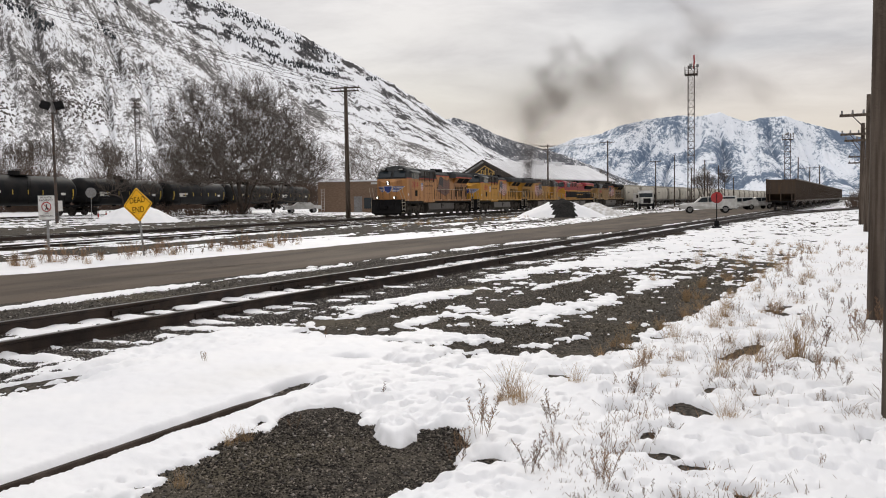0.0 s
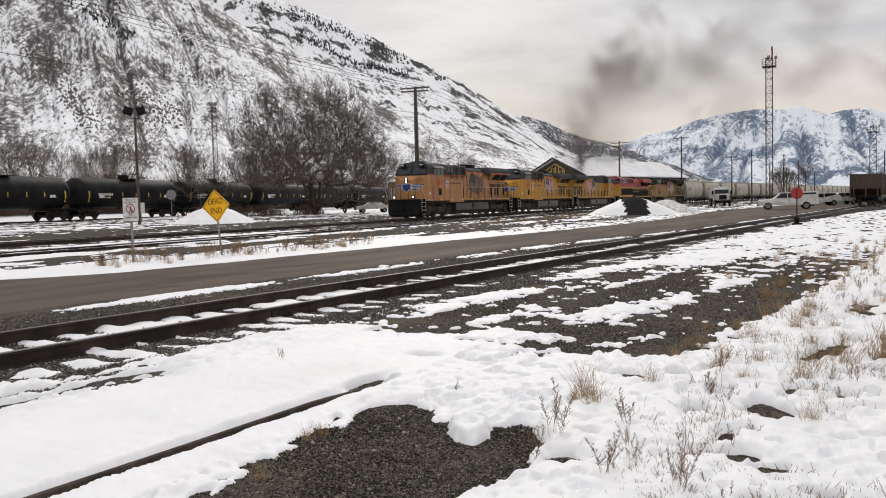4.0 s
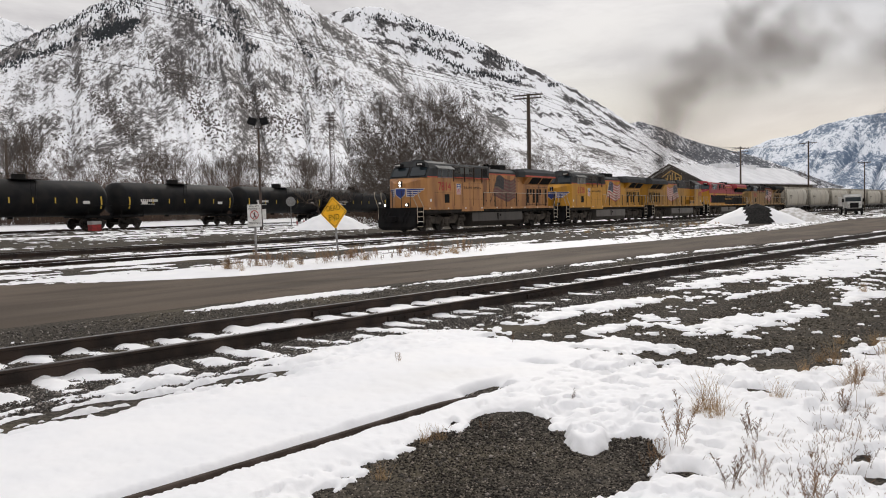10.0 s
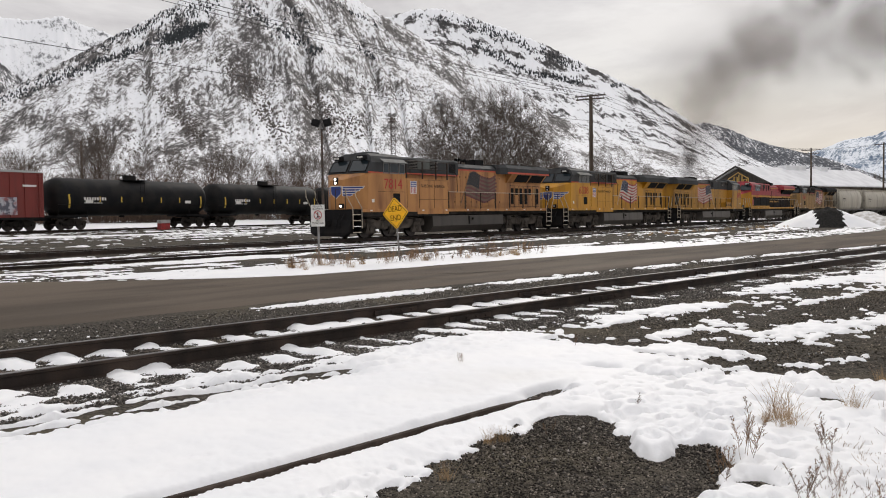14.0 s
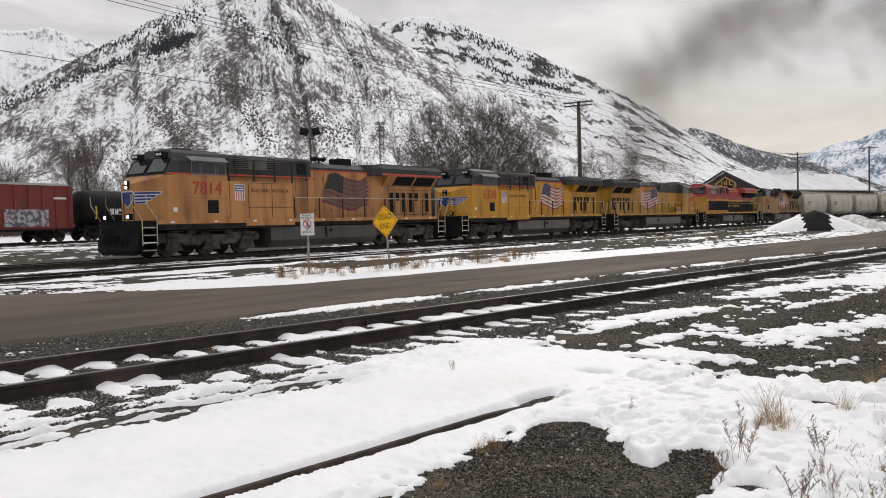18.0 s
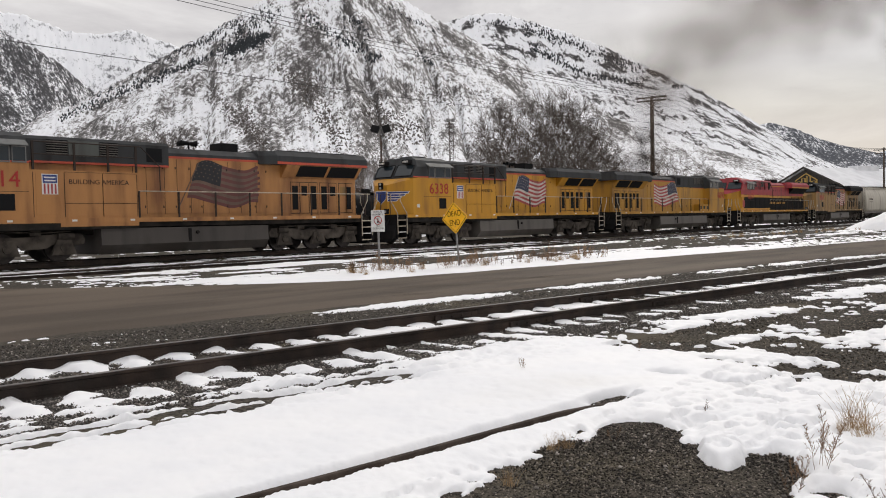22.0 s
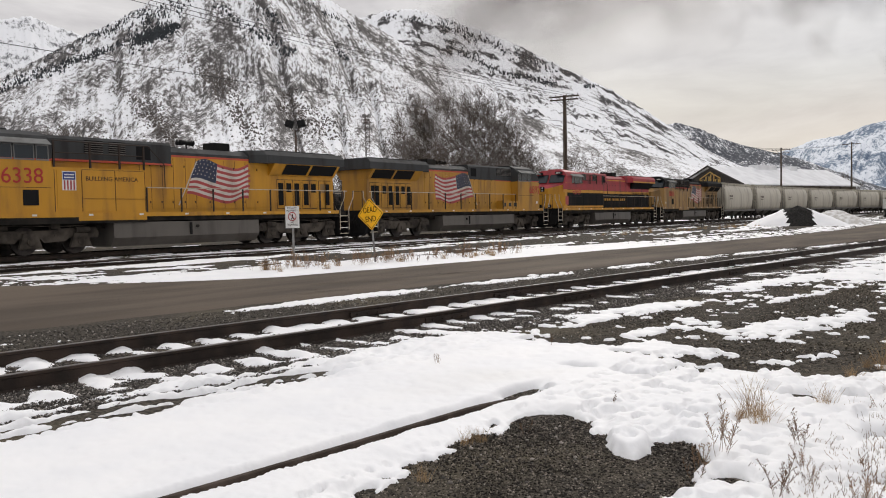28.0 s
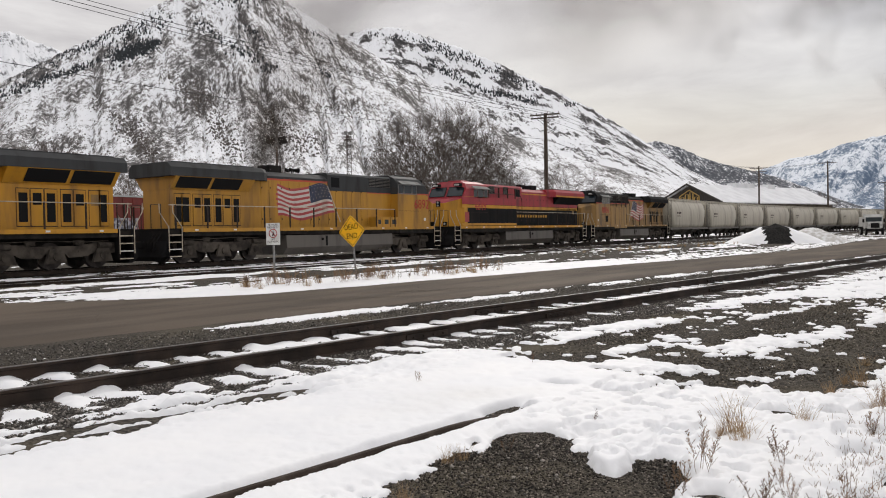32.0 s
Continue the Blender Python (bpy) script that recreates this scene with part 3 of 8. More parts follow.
# blue of the distance haze is put into rock, scrub and snow colour
M_FAR = mountain_mat("distant snowy rock with haze tint", (0.13, 0.18, 0.26), (0.30, 0.36, 0.44), 0.05, fine=1.2, soft=0.14, grain=0.85, mass=2.0, haze=(0.80, 0.84, 0.90))
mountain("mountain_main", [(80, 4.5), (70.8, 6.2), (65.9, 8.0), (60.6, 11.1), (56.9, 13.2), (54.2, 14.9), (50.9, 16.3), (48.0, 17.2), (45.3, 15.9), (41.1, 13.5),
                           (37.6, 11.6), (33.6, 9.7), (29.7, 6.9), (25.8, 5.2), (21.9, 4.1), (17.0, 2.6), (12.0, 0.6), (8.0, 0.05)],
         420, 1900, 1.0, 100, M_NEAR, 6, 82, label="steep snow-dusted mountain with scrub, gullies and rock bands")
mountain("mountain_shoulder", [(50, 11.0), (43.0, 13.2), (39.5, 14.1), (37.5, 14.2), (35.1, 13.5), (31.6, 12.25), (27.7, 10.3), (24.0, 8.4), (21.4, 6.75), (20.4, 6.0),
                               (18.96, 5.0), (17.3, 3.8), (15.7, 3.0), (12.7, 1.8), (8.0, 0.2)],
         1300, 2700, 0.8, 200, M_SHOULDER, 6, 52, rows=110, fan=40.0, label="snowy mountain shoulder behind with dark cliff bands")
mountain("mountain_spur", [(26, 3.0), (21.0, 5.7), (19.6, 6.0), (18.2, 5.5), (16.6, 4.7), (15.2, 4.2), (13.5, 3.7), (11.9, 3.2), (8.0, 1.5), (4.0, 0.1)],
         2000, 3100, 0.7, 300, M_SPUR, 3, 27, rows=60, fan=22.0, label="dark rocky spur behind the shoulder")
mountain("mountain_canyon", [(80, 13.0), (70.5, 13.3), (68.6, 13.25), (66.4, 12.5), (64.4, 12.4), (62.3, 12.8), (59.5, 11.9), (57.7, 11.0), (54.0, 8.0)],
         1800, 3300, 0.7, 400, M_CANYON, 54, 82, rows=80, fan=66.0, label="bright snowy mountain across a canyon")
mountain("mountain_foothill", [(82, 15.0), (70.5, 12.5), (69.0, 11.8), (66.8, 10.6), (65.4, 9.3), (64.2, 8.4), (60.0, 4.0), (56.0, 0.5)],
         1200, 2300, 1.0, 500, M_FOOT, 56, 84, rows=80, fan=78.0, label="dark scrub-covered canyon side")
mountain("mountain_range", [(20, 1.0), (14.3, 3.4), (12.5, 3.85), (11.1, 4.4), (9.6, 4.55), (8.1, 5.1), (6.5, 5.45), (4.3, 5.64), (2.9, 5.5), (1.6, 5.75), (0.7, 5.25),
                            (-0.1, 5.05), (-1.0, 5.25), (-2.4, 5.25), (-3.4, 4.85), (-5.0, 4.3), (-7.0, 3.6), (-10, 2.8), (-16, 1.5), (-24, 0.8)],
         2600, 4300, 1.7, 600, M_FAR, -24, 20, rows=110, step=0.06, spur=3.0, fan=3.0, label="far snowy mountain range, blue-grey from painted haze")


def belt(name, slope, strips, h, wide, material, seed, label, category):
    """Small trees or bushes along strips of a slope; a strip: bearing and slope angle at both ends, width, count (degrees)."""
    r = np.random.RandomState(seed)
    lo, step, gx_, gy_, gz_ = SLOPES[slope]
    el = np.degrees(np.arctan2(gz_ - 1.2, np.hypot(gx_, gy_)))
    top = np.maximum.accumulate(el, 0)
    pts = []
    for a0, e0, a1, e1, w, n in strips:
        k = r.rand(n)
        a = a0 + (a1 - a0) * k + r.normal(0, 0.5 * w, n)
        e = e0 + (e1 - e0) * k + r.normal(0, w, n) * 0.55 + 0.5 * w * fbm(k * 9, k * 0, 3, seed)
        for ai, ei in zip(a, e):
            c = int(round((ai - lo) / step))
            if 0 <= c < el.shape[1]:
                j = int(np.searchsorted(top[:, c], ei))
                if 0 < j < el.shape[0] - 5:
                    u = (ei - top[j - 1, c]) / max(1e-6, top[j, c] - top[j - 1, c])
                    q = [g[j - 1, c] * (1 - u) + g[j, c] * u for g in (gx_, gy_, gz_)]
                    turn = (ai - lo - c * step) * math.pi / 180
                    pts.append((q[0] - q[1] * turn, q[1] + q[0] * turn, q[2]))
    p = np.array(pts)
    m = len(p)
    hh = h * (0.5 + 0.7 * r.rand(m))
    ww = wide * (0.6 + 0.7 * r.rand(m))
    ang_ = np.arange(6) * math.pi / 3
    base = np.stack([np.cos(ang_), np.sin(ang_), np.zeros(6)], -1)[None] * ww[:, None, None] * (0.7 + 0.6 * r.rand(m, 6, 1))
    mid = base * 0.62 + np.array([0, 0, 1.0]) * (0.42 * hh)[:, None, None]
    tip = np.zeros((m, 1, 3))
    tip[:, 0, 2] = hh
    co = (np.concatenate([base - np.array([0, 0, 1.0]), mid, tip], 1) + p[:, None]).reshape(-1, 3)
    i = np.arange(6)
    j = (i + 1) % 6
    tri = np.concatenate([np.stack([i, j, j + 6], 1), np.stack([i, j + 6, i + 6], 1), np.stack([i + 6, j + 6, np.full(6, 12)], 1)])
    f = (tri[None] + (np.arange(m) * 13)[:, None, None]).reshape(-1, 3)
    me = bpy.data.meshes.new(name)
    me.from_pydata(co.tolist(), [], f.tolist())
    me.materials.append(material)
    return tagged(new(name, me), label=label, kind="stuff", category=category)


CONIFER = mat("dark conifer needles", (0.065, 0.072, 0.078), (0.042, 0.047, 0.052), rough=0.95, scale=0.05, bump=0)
SCRUB = mat("bare oak scrub", (0.15, 0.132, 0.12), (0.10, 0.088, 0.08), rough=0.95, scale=0.02, bump=0)
belt("conifer_belt", "mountain_main", [(66.8, 7.0, 60.5, 9.9, 0.27, 234), (60.5, 9.9, 57.1, 11.4, 0.20, 117), (56.7, 11.5, 54.1, 12.6, 0.58, 279), (65.1, 9.1, 57.0, 12.6, 0.37, 315),
                                    (57.0, 12.6, 52.9, 14.2, 0.51, 189), (66.4, 7.9, 58.2, 10.9, 0.24, 135), (51.4, 14.3, 46.1, 11.2, 0.37, 117), (48.4, 14.0, 46.8, 13.3, 0.42, 40),
                                    (45.2, 14.7, 41.5, 12.9, 0.20, 36), (56.3, 11.6, 53.6, 12.75, 0.26, 420), (43.3, 11.6, 42.1, 10.8, 0.26, 22), (50.5, 15.4, 46.5, 15.6, 0.34, 54)], 5.5, 1.8, CONIFER, 5, "dark conifers scattered in belts along the mountain's ridges", "conifers")
belt("shoulder_conifers", "mountain_shoulder", [(35.8, 13.1, 32.6, 12.1, 0.42, 148), (32.6, 12.1, 27.6, 9.8, 0.34, 135), (35.2, 11.9, 31.7, 9.9, 0.27, 148), (31.7, 9.9, 27.7, 8.9, 0.20, 135), (25.8, 8.6, 24.5, 8.8, 0.14, 40),
                                              (39.5, 13.8, 35.8, 13.2, 0.20, 40)], 8.0, 2.6, CONIFER, 6, "dark conifers and crags along the snowy shoulder", "conifers")
belt("oak_scrub", "mountain_main", [(57.5, 9.2, 54.7, 5.9, 0.69, 372), (55.4, 8.2, 54.0, 5.1, 0.64, 252), (51.6, 10.1, 48.6, 5.5, 0.97, 540), (47.0, 8.2, 43.1, 5.8, 1.03, 480), (53.5, 11.0, 49.5, 8.5, 0.80, 300), (63, 7.5, 57.0, 4.5, 1.38, 300),
                                   (43, 9.0, 38.0, 8.4, 0.92, 300), (40, 6.0, 33.0, 4.6, 1.15, 300), (36, 8.4, 30.0, 5.6, 0.92, 240)], 1.5, 1.2, SCRUB, 7, "leafless oak scrub in the gullies of the slope", "scrub")


# ---- rolling stock: materials ----
def paint(name, col, dirt, lo=0.45, hi=0.8, rough=0.5, bump=0.06):
    return mat(name, col, tuple(0.8 * a + 0.2 * b for a, b in zip(col, dirt)), rough=rough, scale=1.6, lo=0.35, hi=0.7, bump=bump, bscale=14, col3=dirt, scale3=1.1, lo3=lo, hi3=hi,
               stretch=(1.5, 1.5, 0.28))


ORANGE = paint("weathered orange-yellow paint", (0.45, 0.212, 0.068), (0.165, 0.064, 0.026), 0.42, 0.80)
YELLOW = paint("armour yellow paint", (0.55, 0.265, 0.016), (0.25, 0.115, 0.022), 0.46, 0.82)
YELLOW2 = paint("duller yellow paint", (0.47, 0.235, 0.024), (0.19, 0.095, 0.026), 0.45, 0.80)
BROWN_Y = paint("sooty yellow paint", (0.33, 0.185, 0.05), (0.10, 0.065, 0.035), 0.42, 0.75)
GREY = paint("locomotive grey paint", (0.055, 0.057, 0.059), (0.028, 0.027, 0.026), rough=0.65)
GREY_L = paint("light grey sunshade", (0.20, 0.205, 0.20), (0.12, 0.117, 0.11), rough=0.7)
RED = paint("red stripe paint", (0.50, 0.075, 0.035), (0.25, 0.06, 0.04))
CRIMSON = paint("crimson paint", (0.34, 0.025, 0.035), (0.14, 0.02, 0.025))
BLACK = paint("black paint", (0.010, 0.010, 0.011), (0.022, 0.019, 0.017), rough=0.75)
SIDEFRAME = mat("brown-grey truck casting", (0.075, 0.064, 0.053), (0.035, 0.030, 0.026), rough=0.85, scale=3.0, bump=0.3, bscale=25, col3=(0.11, 0.094, 0.078), scale3=1.0)
TRUCK = mat("grimy truck casting", (0.026, 0.023, 0.020), (0.013, 0.012, 0.011), rough=0.85, scale=3.0, bump=0.3, bscale=25, col3=(0.04, 0.034, 0.028), scale3=1.0)
TANK_M = paint("grey-brown fuel tank", (0.115, 0.103, 0.09), (0.055, 0.048, 0.042))
TANK_D = paint("sooty brown fuel tank", (0.062, 0.053, 0.046), (0.03, 0.026, 0.022))
# near-black: dark parts, and the shade inside openings painted on flat plates
DARK = mat("dark parts and opening shade", (0.012, 0.012, 0.013), rough=0.8, bump=0)
WHEEL = mat("wheel steel", (0.07, 0.06, 0.055), (0.035, 0.03, 0.028), rough=0.5, metal=0.6)
GLASS = mat("cab glass", (0.02, 0.028, 0.034), rough=0.05, bump=0)
FRAME = mat("window frame aluminium", (0.16, 0.16, 0.155), rough=0.4, metal=0.5, bump=0)
WHITE = paint("white paint", (0.72, 0.71, 0.68), (0.5, 0.47, 0.42))
BLUE = paint("emblem blue", (0.025, 0.05, 0.22), (0.03, 0.035, 0.08))
LAMP = mat("lit headlight", (1.0, 0.93, 0.80), emit=5.0, bump=0)
PANEL = paint("pale grey-green panel", (0.10, 0.11, 0.10), (0.06, 0.06, 0.055))
SLAT = paint("pale louvre slat", (0.13, 0.12, 0.105), (0.07, 0.06, 0.05))
LENS = mat("unlit lamp lens", (0.45, 0.45, 0.43), rough=0.15, bump=0)
F_RED, F_WHITE, F_BLUE = paint("flag red", (0.40, 0.06, 0.06), (0.22, 0.06, 0.05)), paint("flag white", (0.60, 0.55, 0.50), (0.42, 0.36, 0.30)), paint("flag blue", (0.024, 0.032, 0.070), (0.028, 0.028, 0.04))
O_RED, O_WHITE, O_BLUE = paint("sooty flag red", (0.14, 0.045, 0.04), (0.08, 0.035, 0.03)), paint("sooty flag white", (0.15, 0.095, 0.068), (0.08, 0.052, 0.04)), paint("sooty flag blue", (0.018, 0.018, 0.021), (0.012, 0.012, 0.014))
NUM = paint("red figures", (0.40, 0.028, 0.022), (0.30, 0.03, 0.025))
TXT = mat("dark lettering", (0.05, 0.035, 0.03), rough=0.6, bump=0)
HANDRAIL = mat("handrail paint", (0.52, 0.46, 0.36), (0.34, 0.29, 0.22), rough=0.5, scale=5)
POST = mat("dark stanchion", (0.045, 0.035, 0.03), rough=0.6, bump=0)


def letters(name, body, parent, material, m, width, height, depth=0.006):
    """Raised or painted writing in the built-in font, fitted to a width and height; m: pose of its lower left corner."""
    cu = bpy.data.curves.new(name, "FONT")
    cu.body, cu.extrude = body, 0.02
    tmp = new(name, cu)
    bpy.context.view_layer.update()
    me = bpy.data.meshes.new_from_object(tmp.evaluated_get(bpy.context.evaluated_depsgraph_get()))
    bpy.data.objects.remove(tmp)
    co = np.zeros(len(me.vertices) * 3, dtype=np.float32)
    me.vertices.foreach_get("co", co)
    co = co.reshape(-1, 3)
    lo, hi = co.min(0), co.max(0)
    co = (co - lo) / (hi - lo) * np.array([width, height, depth])
    me.vertices.foreach_set("co", co.astype(np.float32).ravel())
    me.update()
    me.materials.clear()
    me.materials.append(material)
    ob = new(name, me)
    ob.parent, ob.matrix_basis = parent, m
    return ob


def plate(name, parent, material, x0, x1, z0, z1, y, side=-1, t=0.012, label=""):
    """A flat panel proud of a side wall at y (side -1: towards -y)."""
    bm = bmesh.new()
    a, b = (y - t, y) if side < 0 else (y, y + t)
    box(bm, x0, x1, a, b, z0, z1)
    return part(name, bm, material, parent, label)


def ribbon(bm, f, u0, u1, v0, v1, y, n=18):
    """A strip of a waving cloth painted on a wall: f(u, v) gives x, z."""
    lo, hi = [], []
    for i in range(n + 1):
        u = u0 + (u1 - u0) * i / n
        a, b = f(u, v0), f(u, v1)
        lo.append(bm.verts.new((a[0], y, a[1])))
        hi.append(bm.verts.new((b[0], y, b[1])))
    for i in range(n):
        bm.faces.new((lo[i], lo[i + 1], hi[i + 1], hi[i]))


def flag(parent, y, side, flip, colours, shift=0.0, wide=1.0):
    red, white, blue = colours
    k = -1 if flip else 1

    def f(u, v):
        slant = 0.95 - 0.50 * v * (1 - 1.1 * u)
        wave = 0.15 * math.sin(7.2 * u + 0.8 * v) + 0.04 * math.sin(13 * u + 2 * v) - 0.12 * u
        return k * (shift + slant + u * 3.0 * wide + 0.10 * math.sin(4 * v) * u), 3.78 + wave - v * (1.56 + 0.10 * u)

    fl = empty("flag_decal")
    fl.parent = parent
    for name, mtl, ks in (("white_field", white, None), ("red_stripes", red, range(0, 13, 2))):
        bm = bmesh.new()
        if ks is None:
            ribbon(bm, f, 0, 1, 0, 1, side * y, 24)
        else:
            for i in ks:
                ribbon(bm, f, 0.40 if i < 7 else 0, 1, i / 13, (i + 1) / 13, side * (y + 0.003), 24)
        part(name, bm, mtl, fl)
    bm = bmesh.new()
    ribbon(bm, f, 0, 0.40, 0, 7 / 13, side * (y + 0.005), 10)
    part("canton", bm, blue, fl)
    bm = bmesh.new()
    for i in range(6):
        for j in range(5):
            x, z = f(0.03 + 0.062 * i + 0.02 * (j % 2), 0.04 + 0.098 * j)
            cyl(bm, (x, side * (y + 0.006), z), (x, side * (y + 0.008), z), 0.028, n=5)
    part("stars", bm, white, fl)
    bm = bmesh.new()
    cyl(bm, (k * (shift + 1.02), side * (y + 0.004), 3.80), (k * (shift + 0.02), side * (y + 0.004), 1.86), 0.022, n=5)
    part("flag_pole_stripe", bm, white, fl)
    return fl


def wheelset_mesh():
    bm = bmesh.new()
    cyl(bm, (0, -0.68, 0), (0, 0.68, 0), 0.09, n=8)
    for s in (-1, 1):
        cyl(bm, (0, s * 0.69, 0), (0, s * 0.82, 0), 0.52, n=28)
        cyl(bm, (0, s * 0.67, 0), (0, s * 0.69, 0), 0.55, n=28)
        cyl(bm, (0, s * 0.82, 0), (0, s * 0.86, 0), 0.20, n=12)
        for i in range(6):
            a = i * math.pi / 3
            cyl(bm, (0.33 * math.cos(a), s * 0.82, 0.33 * math.sin(a)), (0.33 * math.cos(a), s * 0.832, 0.33 * math.sin(a)), 0.06, n=6)
    return bm


WHEELS = []


def loco_truck(parent, cx, snowy=False):
    """Three-axle truck: side frames, journal boxes, springs, brake gear, wheelsets."""
    tr = empty("truck", Matrix.Translation((cx, 0, 0)))
    tr.parent = parent
    for s in (-1, 1):
        bm = bmesh.new()
        top = [(-2.75, 0.82), (-2.6, 1.02), (-1.2, 0.98), (-0.9, 0.92), (0.9, 0.92), (1.2, 0.98), (2.6, 1.02), (2.75, 0.82)]
        bot = [(2.7, 0.62), (2.35, 0.60), (1.55, 0.62), (1.35, 0.50), (0.55, 0.46), (0.40, 0.62), (-0.40, 0.62), (-0.55, 0.46), (-1.35, 0.50), (-1.55, 0.62), (-2.35, 0.60), (-2.7, 0.62)]
        y0 = s * 1.05
        prism(bm, top + bot, "y", y0, y0 + s * 0.14)
        part("side_frame", bm, SIDEFRAME, tr)
        for ax in (-1.95, 0.0, 1.95):
            bm = bmesh.new()
            prism(bm, [(ax - 0.44, 0.26), (ax + 0.44, 0.26), (ax + 0.40, 0.36), (ax + 0.26, 0.80), (ax - 0.26, 0.80), (ax - 0.40, 0.36)], "y", y0 + s * 0.10, y0 + s * 0.24)
            cyl(bm, (ax, y0 + s * 0.24, 0.52), (ax, y0 + s * 0.30, 0.52), 0.155, n=14)
            cyl(bm, (ax, y0 + s * 0.30, 0.52), (ax, y0 + s * 0.315, 0.52), 0.10, n=12)
            part("journal_box", bm, SIDEFRAME, tr)
        bm = bmesh.new()
        for ax in (-0.98, 0.98):
            cyl(bm, (ax, y0 + s * 0.16, 0.72), (ax, y0 + s * 0.18, 0.72), 0.05, n=8)
            box(bm, ax - 0.18, ax + 0.18, y0 + s * 0.02, y0 + s * 0.2, 0.96, 1.14)
        cyl(bm, (-2.3, y0 + s * 0.2, 0.92), (-1.75, y0 + s * 0.2, 0.92), 0.12, n=10)
        cyl(bm, (1.75, y0 + s * 0.2, 0.92), (2.3, y0 + s * 0.2, 0.92), 0.12, n=10)
        pipe(bm, [(-2.2, y0 + s * 0.19, 1.08), (-0.6, y0 + s * 0.20, 1.12), (1.3, y0 + s * 0.20, 1.06), (2.2, y0 + s * 0.19, 1.1)], 0.022, 5)
        part("brake_gear", bm, SIDEFRAME, tr)
    bm = bmesh.new()
    box(bm, -2.6, 2.6, -0.6, 0.6, 0.55, 1.05)
    part("bolster", bm, DARK, tr)
    for ax in (-1.95, 0.0, 1.95):
        w = link("wheelset", wheelset_mesh(), WHEEL, tr) if not WHEELS else share("wheelset", WHEELS[0][0], tr, Matrix())
        w.matrix_basis = Matrix.Translation((ax, 0, 0.53))
        WHEELS.append((w, ax, 0.53, parent))
    return tr


def step_well(parent, x, side, end):
    """Corner steps with side plates and pale grab irons; end -1 front, 1 rear."""
    st = empty("step_well")
    st.parent = parent
    bm = bmesh.new()
    x0, x1 = (x, x + 0.62) if end < 0 else (x - 0.62, x)
    y0, y1 = side * 0.95, side * 1.52
    box(bm, x0 - 0.03, x0, y0, y1, 0.28, 1.5)
    box(bm, x1, x1 + 0.03, y0, y1, 0.28, 1.5)
    box(bm, x0, x1, y0, y0 + side * 0.03, 0.28, 1.5)
    part("step_box", bm, BLACK, st)
    for i in range(4):
        bm = bmesh.new()
        box(bm, x0, x1, y0 + side * 0.12, y1, 0.32 + 0.31 * i, 0.36 + 0.31 * i)
        box(bm, x0, x1, y1 - side * 0.012, y1 + side * 0.004, 0.33 + 0.31 * i, 0.37 + 0.31 * i)
        part("tread", bm, HANDRAIL if i != 1 else WHITE, st)
    for xa in (x0 - 0.02, x1 + 0.04):
        bm = bmesh.new()
        pipe(bm, [(xa, y1 + side * 0.03, 0.55), (xa, y1 + side * 0.03, 1.62), (xa + 0.42 * end, y1 - side * 0.02, 2.25), (xa + 0.44 * end, y1 - side * 0.02, 2.62)], 0.022, 6)
        part("grab_iron", bm, HANDRAIL, st)


